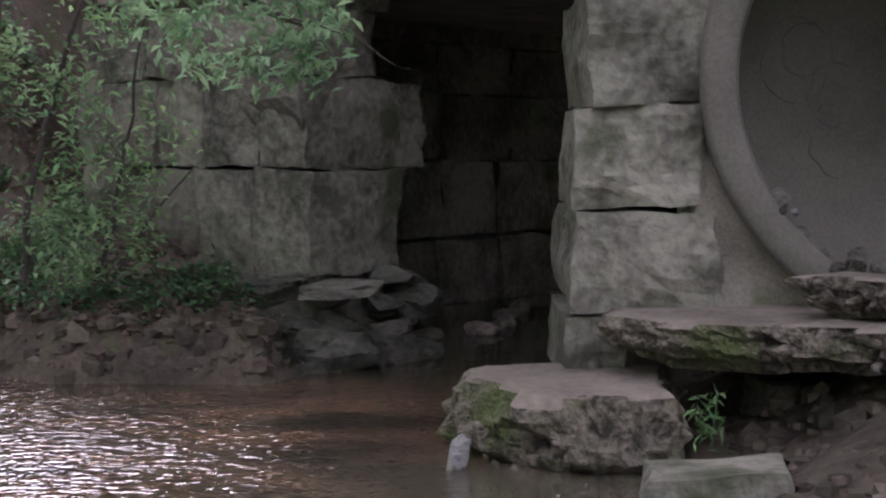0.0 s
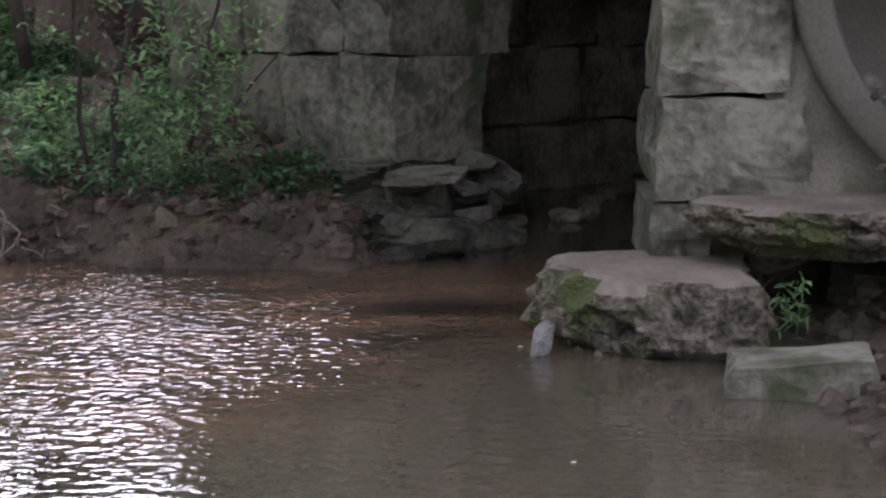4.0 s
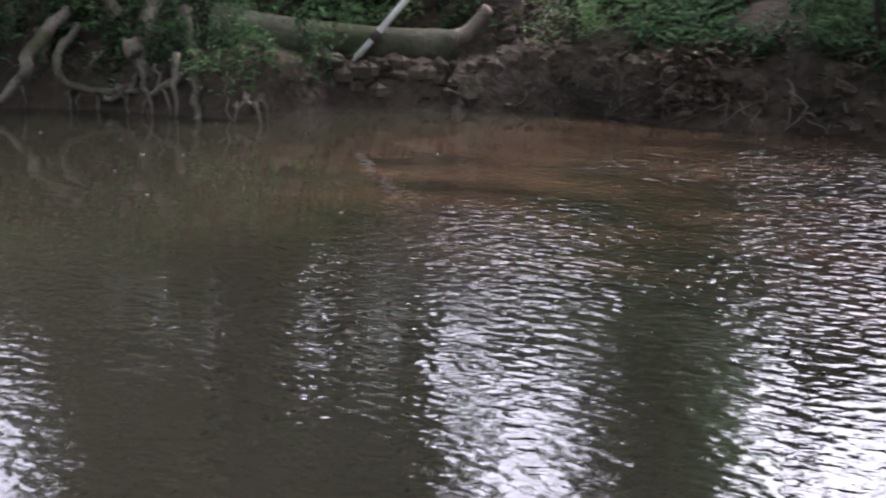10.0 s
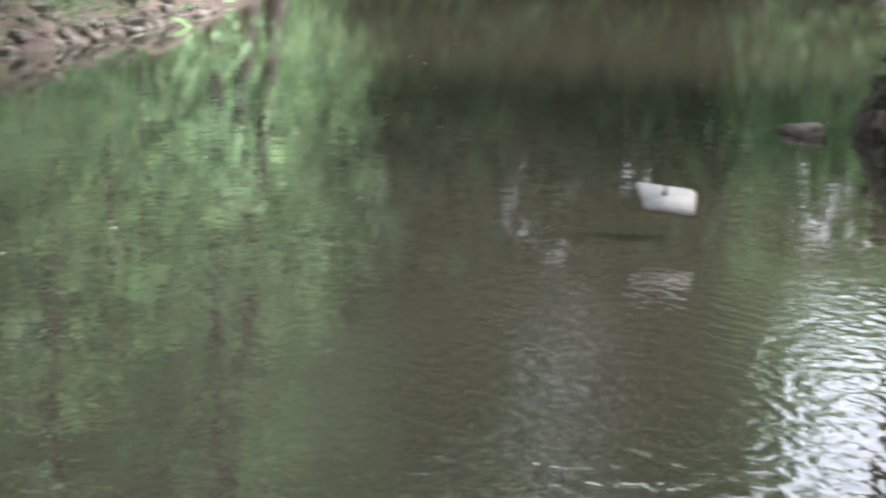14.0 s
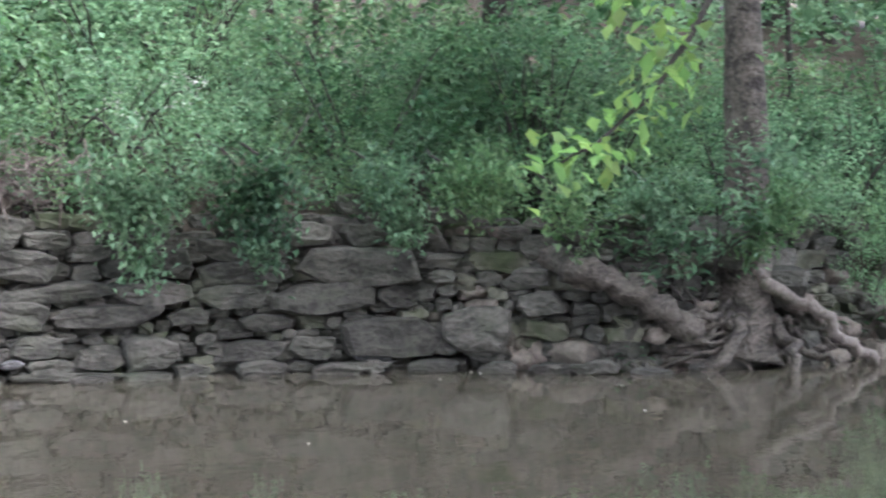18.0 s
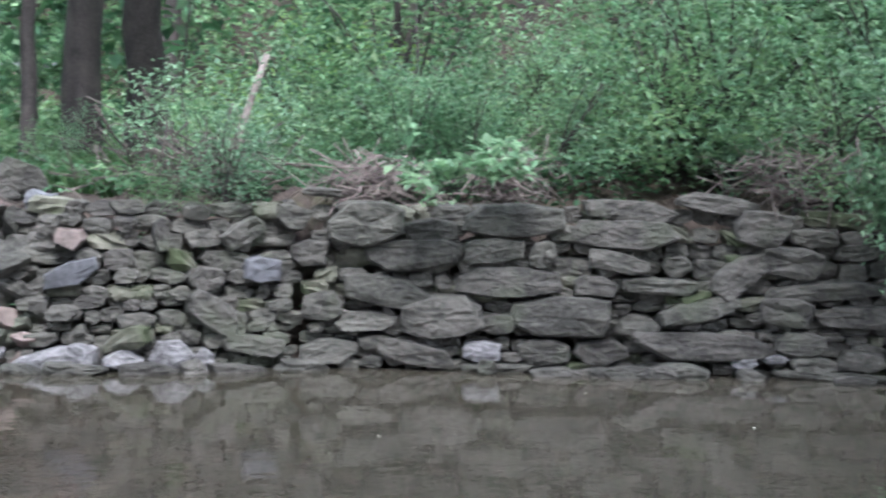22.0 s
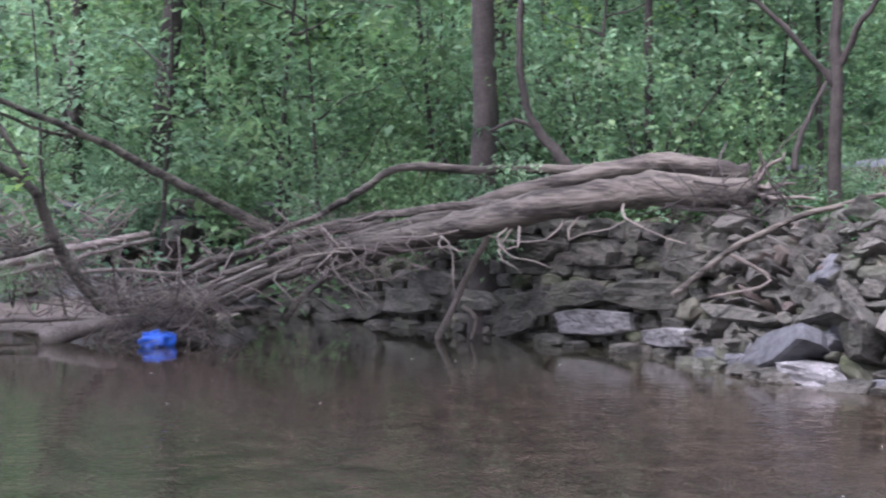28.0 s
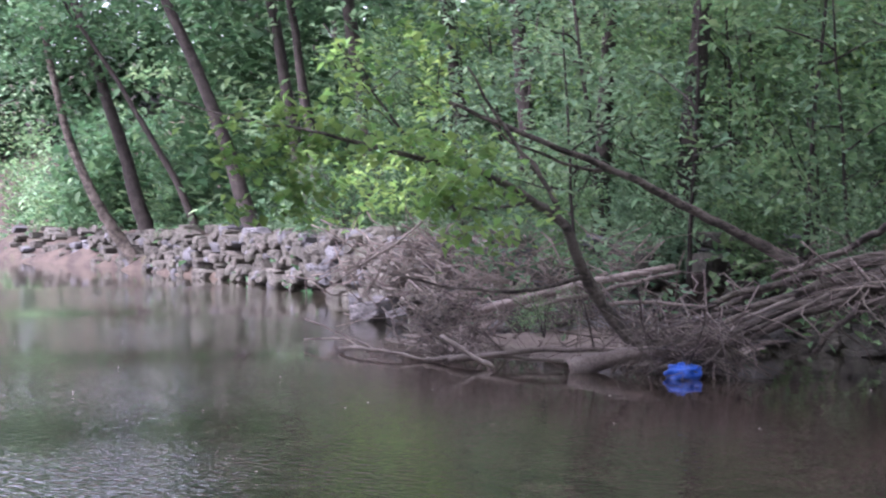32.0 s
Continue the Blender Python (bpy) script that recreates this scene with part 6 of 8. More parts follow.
def twig_heap(name, label, cx, cy, cz, rx, ry, rz, n, seed, material, length=0.7, thick=0.008, stuff=True):
    """A tangle of many thin dead twigs, one mesh."""
    rng = random.Random(seed)
    bm = bmesh.new()
    for k in range(n):
        p = Vector((cx + rng.gauss(0, 0.5) * rx, cy + rng.gauss(0, 0.5) * ry, max(cz + rng.gauss(0, 0.5) * rz, 0.02)))
        d = Vector((rng.uniform(-1, 1), rng.uniform(-0.6, 0.6), rng.uniform(-0.55, 0.45))).normalized() * length * rng.uniform(0.4, 1.3) * 0.5
        w = Vector((rng.uniform(-1, 1), rng.uniform(-1, 1), rng.uniform(-1, 1))) * length * 0.1
        r = thick * rng.uniform(0.5, 1.6)
        tube([p - d, p - d * 0.3 + w, p + d * 0.4 - w * 0.5, p + d], [r, r * 0.9, r * 0.7, r * 0.4], 4, 0, 0, bm)
    return tagged(part(name, bm, material), label, "twigs", kind="stuff")


def drift():
    twig_heap("drift_twigs", "tangle of reddish dead twigs caught at the water's edge", 8.15, -12.75, 0.25, 0.7, 0.35, 0.28, 250, 1, M_TWIG, 0.9, 0.007)
    twig_heap("drift_twigs", "tangle of reddish dead twigs caught at the water's edge", 9.6, -13.4, 0.45, 1.1, 0.5, 0.42, 150, 2, M_TWIG, 0.9, 0.007)
    twig_heap("drift_twigs", "tangle of reddish dead twigs trailing in the creek", 11.4, -13.0, 0.3, 0.9, 0.6, 0.4, 190, 3, M_TWIG, 0.8, 0.007)
    twig_heap("drift_twigs", "dark brushwood round the fallen tree's root end", 2.9, -13.6, 1.35, 0.6, 0.3, 0.25, 70, 31, M_BARK, 0.9, 0.009)
    twig_heap("drift_twigs", "tangle of dead twigs along the fallen trunks", 6.8, -13.35, 0.85, 1.0, 0.3, 0.35, 110, 32, M_TWIG, 0.8, 0.007)
    twig_heap("drift_twigs", "tangle of reddish dead twigs on the bank", 15.5, -17.0, 0.9, 1.8, 0.8, 0.7, 260, 4, M_TWIG, 1.0, 0.011)
    twig_heap("drift_twigs", "pale dead sticks heaped below the trees", 12.2, -15.2, 0.7, 1.8, 0.9, 0.6, 160, 5, M_DEAD, 1.3, 0.012)
    twig_heap("dead_vines", "brown dead vines matted on the wall top", -4.75, -10.35, 1.28, 0.42, 0.25, 0.14, 170, 6, M_TWIG, 0.6, 0.006)
    twig_heap("dead_vines", "brown dead vines matted on the wall top", -5.6, -10.0, 1.35, 0.3, 0.25, 0.16, 110, 7, M_TWIG, 0.6, 0.006)
    twig_heap("dead_vines", "brown dead vines under the ivy", -7.3, -8.9, 1.4, 0.5, 0.3, 0.2, 120, 8, M_TWIG, 0.6, 0.006)
    pole = tagged(limb("dead_pole", [(-3.75, -11.35, 0.95), (-4.0, -11.45, 1.55), (-4.28, -11.55, 2.25)], 0.035, 0.028, None, M_DEAD, 44, 4, 0.012, 8), "grey dead pole standing in the brushwood", "pole")
    twig_heap("brush_heap", "heap of grey brushwood on the rubble wall", -3.6, -11.35, 1.25, 0.75, 0.45, 0.28, 200, 9, M_TRUNK, 1.0, 0.009)
    log_spots = (((9.2, -12.2, 0.03), (8.8, -12.5, 0.16), (8.4, -12.65, 0.22), 0.10), ((10.6, -12.0, 0.05), (9.9, -12.4, 0.16), (9.0, -12.9, 0.2), 0.035), ((11.0, -12.1, 0.03), (10.2, -12.3, 0.10), (9.5, -12.5, 0.07), 0.03),
                 ((11.6, -13.6, 0.45), (10.4, -13.9, 0.75), (9.3, -14.2, 0.98), 0.06), ((10.4, -13.0, 0.55), (9.6, -13.3, 0.75), (8.9, -13.7, 0.95), 0.03), ((12.6, -12.4, 0.04), (11.8, -12.2, 0.08), (10.9, -12.1, 0.02), 0.025),
                 ((13.8, -13.0, 0.30), (12.8, -12.8, 0.12), (11.9, -12.4, 0.03), 0.016), ((13.5, -12.7, 0.08), (12.7, -12.5, 0.15), (12.0, -12.2, 0.05), 0.014), ((10.7, -12.0, 0.3), (10.3, -12.05, 0.1), (10.0, -12.0, 0.02), 0.03),
                 ((9.5, -13.1, 0.62), (8.9, -13.3, 0.65), (8.2, -13.3, 0.6), 0.022), ((8.7, -12.5, 0.1), (8.1, -12.8, 0.35), (7.3, -13.2, 0.75), 0.03), ((8.4, -12.6, 0.05), (7.8, -12.9, 0.35), (7.0, -13.3, 0.8), 0.025), ((8.6, -12.7, 0.15), (8.0, -13.1, 0.5), (7.2, -13.5, 0.9), 0.035))
    for k, (a, b, c, r) in enumerate(log_spots):
        t = tagged(limb("drift_log", [a, b, c], r, r * 0.6, None, M_DEAD, k, 5, 0.012, 8), "bleached grey driftwood pole jammed in the debris", "driftwood", "drift logs")
    gravel = [(RNG.uniform(9.2, 12.6), 0, 0.03, RNG.uniform(0.1, 0.4), RNG.choice("pprr")) for k in range(46)]
    gravel = [(x, -15.3 - (x - 9) * 0.32 + RNG.uniform(-0.8, 1.5), 0.10 + RNG.uniform(0, 0.2), s, k) for x, _, _, s, k in gravel]
    loose_stones("boulder", "pale dusty stone on the debris bank", gravel, "debris stones")
    loose_stones("boulder", "large pale boulder at the water's edge", [(16.2, -16.6, 0.12, 0.42, "p"), (15.2, -16.1, 0.1, 0.3, "p"), (14.0, -15.6, 0.1, 0.3, "r"), (10.4, -16.6, 0.95, 0.35, "r"), (11.6, -16.8, 0.9, 0.4, "r")], "debris stones")


drift()


def mud_bar():
    bm = bmesh.new()
    bmesh.ops.create_grid(bm, x_segments=40, y_segments=20, size=1)
    for v in bm.verts:
        x, y = v.co.x, v.co.y
        f = max(0, 1 - (x * x) ** 1.5 - (y * y) ** 1.5)
        v.co = Vector((x * 2.9, y * 1.35, -0.12 + 0.27 * f ** 0.6 * (0.6 + 0.4 * (y > 0) * 0 + 0.4 * noise.noise(Vector((x * 3, y * 3, 0)))) + 0.25 * max(0, -y)))
    ob = part("mud_bar", bm, M_SILT)
    ob.matrix_basis = pose(11.6, -14.4, 0, 0, 0, -21)
    return tagged(ob, "pale silt bar under the driftwood", "mud bar", kind="structure")


mud_bar()


def leaning_sapling():
    t = empty("leaning_tree", label="thin dark leaning tree with yellow-green maple leaves", category="tree")
    limb("trunk", [(8.5, -12.7, 0.15), (8.75, -12.55, 0.35), (9.0, -12.24, 0.88), (9.07, -11.95, 1.43), (9.2, -11.6, 1.68), (9.44, -11.15, 1.93), (9.9, -10.46, 2.12), (10.3, -9.8, 2.3)], 0.075, 0.014, t, M_TRUNK, 1, 5, 0.01, 9)
    limb("limb", [(9.07, -11.95, 1.43), (9.3, -11.9, 1.9), (9.7, -11.8, 2.4), (10.0, -11.6, 3.0)], 0.035, 0.01, t, M_TRUNK, 2, 4, 0.02, 7)
    limb("limb", [(9.0, -12.2, 0.95), (9.5, -11.7, 0.8), (10.1, -11.3, 0.85), (10.6, -11.0, 1.0)], 0.022, 0.008, t, M_TRUNK, 3, 4, 0.02, 6)
    limb("limb", [(9.2, -11.6, 1.68), (9.6, -11.4, 1.6), (10.2, -11.0, 1.75)], 0.02, 0.006, t, M_TRUNK, 4, 4, 0.02, 6)
    cs = []
    rng = random.Random(9)
    for (x, y, z), n, r in (((11.0, -10.05, 2.45), 7, 0.2), ((11.16, -9.88, 2.1), 8, 0.22), ((10.94, -10.11, 1.85), 8, 0.2), ((11.07, -9.98, 1.53), 5, 0.16), ((10.67, -10.11, 2.27), 5, 0.18), ((9.69, -10.51, 2.23), 6, 0.2), ((9.38, -10.79, 2.05), 8, 0.2), ((9.54, -10.65, 1.71), 7, 0.2), ((9.08, -10.91, 1.79), 6, 0.2), ((9.16, -10.85, 1.43), 5, 0.18), ((10.7, -10.8, 2.79), 5, 0.2), ((10.1, -11.36, 3.31), 7, 0.25), ((10.46, -10.33, 2.3), 3, 0.15)):
        cs += [(x + rng.gauss(0, r), y + rng.gauss(0, r), z + rng.gauss(0, r * 0.55)) for _ in range(n)]
    ob = new("leaves", leaf_mesh("leaves", cs, 15, (0.24, 0.24, 0.17), 0.12, M_LEAFY, 13, 0.4, 0.8))
    ob.parent = t
    limb("limb", [(10.3, -9.8, 2.3), (11.1, -10.0, 2.4), (11.8, -10.0, 2.55), (12.8, -10.0, 2.8)], 0.016, 0.006, t, M_TRUNK, 5, 4, 0.02, 6)
    u = empty("leaning_tree", label="bare dark limb slanting up over the drift pile", category="tree")
    limb("trunk", [(7.9, -14.4, 1.0), (8.32, -14.2, 1.26), (8.9, -13.66, 1.66), (9.37, -13.2, 2.0), (9.85, -12.6, 2.28), (10.6, -12.0, 2.7)], 0.065, 0.02, u, M_TRUNK, 6, 5, 0.012, 8)
    limb("limb", [(9.37, -13.2, 2.0), (9.7, -13.0, 2.05), (10.2, -12.5, 2.3), (10.5, -12.4, 2.7)], 0.025, 0.008, u, M_TRUNK, 7, 4, 0.02, 6)
    w = put(SHRUB[0], 9.6, -12.3, 0.36, z=0.35, label="small green plant growing on the drift pile")
    v = empty("leaning_tree", label="slender dark tree leaning out over the far creek", category="tree")
    limb("trunk", [(38.4, -29.2, 0.2), (38.9, -28.7, 1.2), (39.2, -28.1, 2.4), (39.7, -27.5, 4.5), (40.1, -27.0, 7.5)], 0.22, 0.09, v, M_TRUNK, 8, 5, 0.02, 8)
    # dark leaves put the missing shade into this crown's colour
    ob = new("leaves", leaf_mesh("leaves", crown_centres(random.Random(3), 34, 40.0, -27.2, 4.6, 7.6, 1.6), 24, (0.8, 0.8, 0.4), 0.24, M_LEAFD, 14, 0.3, 0.7))
    ob.parent = v


leaning_sapling()
for k, (x, y, h, r, lean) in enumerate(((30.9, -27.4, 13, 0.27, (3.6, 4.2)), (38.5, -29.8, 13, 0.3, (3.0, 3.0)), (27.5, -26.6, 12, 0.2, (1.5, 1.5)), (35.6, -29.4, 9, 0.15, (3.6, 3.8)))):
    tr = make_tree("tree", h, r, 5.6, 2.6, 0.3, 960 + k, M_LEAFD, 44, 30, 0.9, lean, limbs=6, label="dark leaning tree over the far creek wall")
    # added crown out of view, shading the far wall
    if k == 2:
        shade_bough(tr, (1.0, 1.0, 8.0), 2.4, (-4.5, 7.5, 10.0), 4.6, 333, M_LEAFD)
    tr.matrix_basis = pose(x, y, height(x, y) - 0.1)

# young trees that close the wood behind the fallen crown
for k, (x, y, size, turn) in enumerate(((10.4, -16.1, 1.0, 20), (9.2, -16.8, 1.1, 140), (11.6, -15.6, 0.9, 250), (8.2, -16.2, 0.95, 80), (7.2, -17.2, 1.05, 310))):
    put(SAP[(1, 0, 1, 0, 1)[k]], x, y, size, turn, 0.05)
for k, (x, y, h, lean) in enumerate(((15.6, -19.0, 4.4, (1.4, 2.6)),)):
    maple = make_tree("maple_sapling", h, 0.05, 1.3, 1.0, 0.19, 900 + k, M_LEAFY, 26, 15, 0.36, lean, limbs=4, label="bright yellow-green maple sapling leaning over the creek", category="sapling", top=h * 0.92)
    maple.matrix_basis = pose(x, y, height(x, y) - 0.05)

# ---- near bank: undergrowth, litter, roots, log ----
def scatter(region, n, seed, lift=0.03):
    """Points on the ground inside a box of the plan that are on land."""
    x0, x1, y0, y1 = region
    rng = np.random.default_rng(seed)
    x, y = rng.uniform(x0, x1, n), rng.uniform(y0, y1, n)
    z, d, side = ground_height(x, y)
    m = d > 0.05
    for (ax, ay, _), (bx, by, _) in zip(ROAD, ROAD[1:]):
        u = np.clip(((x - ax) * (bx - ax) + (y - ay) * (by - ay)) / ((bx - ax) ** 2 + (by - ay) ** 2), 0, 1)
        m &= np.hypot(x - ax - u * (bx - ax), y - ay - u * (by - ay)) > 1.25
    return np.stack([x[m], y[m], z[m] + lift], 1), d[m], rng


def ground_leaves(name, label, region, n, per, spread, size, material, seed, lift=0.1, near=None, keep=1.0, droop=0.0, aspect=0.55):
    p, d, rng = scatter(region, n, seed, lift)
    patchy = np.array([noise.noise(Vector((a * 1.1, b * 1.1, seed))) for a, b, _ in p])
    m = patchy > (0.5 - keep) * 1.2
    if near:
        m &= (d > near[0]) & (d < near[1])
    # keep the mossy log clear
    u = np.clip(((p[:, 0] + 7.6) * 1.75 + (p[:, 1] - 8.8) * 1.2) / 4.5, 0, 1)
    m &= np.hypot(p[:, 0] + 7.6 - u * 1.75, p[:, 1] - 8.8 - u * 1.2) > 0.4
    ob = new(name, leaf_mesh(name, p[m], per, spread, size, material, seed, droop, aspect))
    return tagged(ob, label, "undergrowth", kind="stuff")


def grass(name, label, region, n, size, material, seed, near=None, keep=0.8):
    p, d, rng = scatter(region, n, seed, 0.0)
    patchy = np.array([noise.noise(Vector((a * 0.9, b * 0.9, seed))) for a, b, _ in p])
    m = patchy > (0.5 - keep) * 1.2
    if near:
        m &= (d > near[0]) & (d < near[1])
    p = p[m]
    k = len(p)
    a, h = rng.uniform(0, 6.283, k), size * rng.uniform(0.5, 1.3, k)
    side = np.stack([np.cos(a), np.sin(a), 0 * a], 1) * (0.008 + 0.012 * size)
    lean = np.stack([rng.normal(0, 0.35, k), rng.normal(0, 0.35, k), np.ones(k)], 1) * h[:, None]
    mid = p + lean * 0.55
    tip = p + lean + np.stack([rng.normal(0, 0.25, k), rng.normal(0, 0.25, k), -0.15 * np.ones(k)], 1) * h[:, None]
    v = np.stack([p - side, p + side, mid + side * 0.7, mid - side * 0.7, tip], 1).reshape(-1, 3)
    i = np.arange(k) * 5
    f = np.concatenate([np.stack([i, i + 1, i + 2], 1), np.stack([i, i + 2, i + 3], 1), np.stack([i + 3, i + 2, i + 4], 1)])
    f = f[np.argsort(np.tile(np.arange(k), 3), kind="stable")]
    return tagged(new(name, arrays_mesh(name, v, f, material)), label, "grass", kind="stuff")


ground_leaves("undergrowth", "low green weeds on the muddy bank", (-7.6, -3.2, 8.5, 13.0), 5000, 9, (0.12, 0.12, 0.10), 0.07, M_LEAFD, 1, 0.10, (0.3, 9), 0.52)
ground_leaves("undergrowth", "narrow blue-green weeds on the muddy bank", (-7.6, -2.4, 8.5, 13.0), 3000, 9, (0.14, 0.14, 0.14), 0.09, M_LEAF, 2, 0.14, (0.45, 9), 0.42, -0.2, 0.3)
ground_leaves("undergrowth", "green weeds over the root bank", (-13, -6.6, 6.0, 11.0), 4600, 10, (0.14, 0.14, 0.16), 0.08, M_LEAF, 3, 0.12, (0.1, 5), 0.85)
ground_leaves("leaf_litter", "brown fallen leaves on the bank", (-8, 3.5, 8.8, 13.0), 6000, 3, (0.12, 0.12, 0.02), 0.07, M_DRY, 4, 0.02, None, 0.75)
ground_leaves("leaf_litter", "brown fallen leaves under the trees", (-14, 20, -30, -8), 3600, 3, (0.2, 0.2, 0.02), 0.09, M_DRY, 5, 0.03, (0.8, 30), 0.6)
ground_leaves("undergrowth", "green ground plants in the wood", (-22, -5, -24, -1), 4200, 6, (0.22, 0.22, 0.15), 0.11, M_LEAF, 6, 0.15, (0.9, 30), 0.7)
ground_leaves("undergrowth", "green ground plants in the wood", (2, 40, -42, -14), 5200, 6, (0.3, 0.3, 0.2), 0.15, M_LEAFB, 7, 0.18, (0.9, 30), 0.75)
ground_leaves("undergrowth", "green ivy on the wooded creek bank", (-22, -9.5, -8, 1.5), 5500, 8, (0.16, 0.16, 0.1), 0.075, M_LEAFD, 8, 0.08, (0.14, 5), 0.72)
ground_leaves("undergrowth", "dark low ivy over the wall top", (-3.2, 5.0, -17.5, -11.8), 500, 8, (0.2, 0.2, 0.14), 0.085, M_LEAFD, 16, 0.12, (0.6, 9), 0.7)
ground_leaves("undergrowth", "green scrub along the far upstream bank", (-80, -22, 14, 46), 5200, 6, (0.7, 0.7, 0.5), 0.36, M_LEAF, 17, 0.5, (0.2, 30), 0.95)
# shade on this far bank is put into the dark leaf colour
ground_leaves("undergrowth", "green scrub along the far downstream bank", (22, 112, -78, -16), 7000, 5, (0.6, 0.6, 0.4), 0.34, M_LEAFD, 18, 0.4, (0.06, 9), 0.95)
ground_leaves("undergrowth", "small dark weeds on the mud below the abutment", (-3.6, -1.0, 9.4, 12.0), 1500, 8, (0.12, 0.12, 0.1), 0.065, M_LEAFD, 19, 0.08, (0.2, 3), 0.55)
ground_leaves("undergrowth", "dark ivy over the soil on the wall top", (-8.5, -2.0, -14, -9.6), 1300, 8, (0.18, 0.18, 0.14), 0.08, M_LEAFD, 20, 0.12, (0.45, 2.2), 0.85)
twig_heap("drift_line", "dark twigs and rootlets along the muddy waterline", -4.2, 9.85, 0.14, 1.7, 0.2, 0.1, 240, 21, M_BARK, 0.35, 0.005)
ground_leaves("leaf_litter", "clump of curled dead leaves by the water", (-4.4, -3.7, 9.65, 10.0), 90, 3, (0.09, 0.09, 0.05), 0.08, M_DRY, 22, 0.06, None, 0.9)
put(SHRUB[2], -0.8, -18.2, 0.5, sink=0.05, label="dark low bush by the dead branch")
ground_leaves("undergrowth", "green low growth under the woodland trees", (-15, -2.5, -44, -17), 3000, 6, (0.35, 0.35, 0.22), 0.2, M_LEAF, 26, 0.2, None, 1.1)
# shade is part of this grass's colour
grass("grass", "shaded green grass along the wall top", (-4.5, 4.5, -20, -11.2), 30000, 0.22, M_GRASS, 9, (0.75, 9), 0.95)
# lane plants and grass: sunlight is put into their yellow-green
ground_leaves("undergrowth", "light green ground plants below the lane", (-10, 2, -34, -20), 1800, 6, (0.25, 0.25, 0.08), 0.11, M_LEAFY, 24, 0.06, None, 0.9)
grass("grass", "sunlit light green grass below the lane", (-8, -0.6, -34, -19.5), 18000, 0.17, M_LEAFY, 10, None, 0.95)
grass("grass", "tuft of bright grass on the root bank", (-11.2, -9.5, 6.4, 8.6), 5000, 0.24, M_LEAF, 11, (0.05, 1.0), 0.55)
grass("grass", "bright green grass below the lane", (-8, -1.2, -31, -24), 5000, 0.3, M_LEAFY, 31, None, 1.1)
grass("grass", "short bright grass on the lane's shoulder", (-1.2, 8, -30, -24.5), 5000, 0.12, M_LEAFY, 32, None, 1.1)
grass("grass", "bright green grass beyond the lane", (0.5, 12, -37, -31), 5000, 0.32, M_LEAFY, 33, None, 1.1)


def verge():
    """Short bright grass along both edges of the lane, joined; its sunlight is in the leaf colour."""
    rng, pts, way = random.Random(34), [], bend(ROAD, 5)
    for a, b in zip(way, way[1:]):
        n = Vector((a.y - b.y, b.x - a.x, 0)).normalized()
        for k in range(int((b - a).length * 60)):
            p = a.lerp(b, rng.random()) + n * rng.choice((-1, 1)) * rng.uniform(0.92, 2.3)
            pts.append((p.x, p.y, height(p.x, p.y) + 0.03))
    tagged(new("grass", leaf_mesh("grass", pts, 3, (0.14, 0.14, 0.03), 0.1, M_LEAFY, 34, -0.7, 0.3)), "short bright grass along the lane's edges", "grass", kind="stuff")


verge()
ground_leaves("undergrowth", "green ground plants on the slope behind the twin trees", (-15, -8, -34, -22), 1500, 7, (0.5, 0.5, 0.35), 0.2, M_LEAF, 35, 0.3, None, 1.1)
grass("grass", "thin grass along the rocky bank", (-20, -11, -5, 2), 9000, 0.18, M_GRASS, 12, (0.1, 2.5), 0.6)
ground_leaves("undergrowth", "small green weeds between the wall stones", (-3.5, 4, -13.5, -10), 260, 10, (0.10, 0.10, 0.06), 0.05, M_LEAF, 13, 0.25, (0.2, 0.8), 0.55)


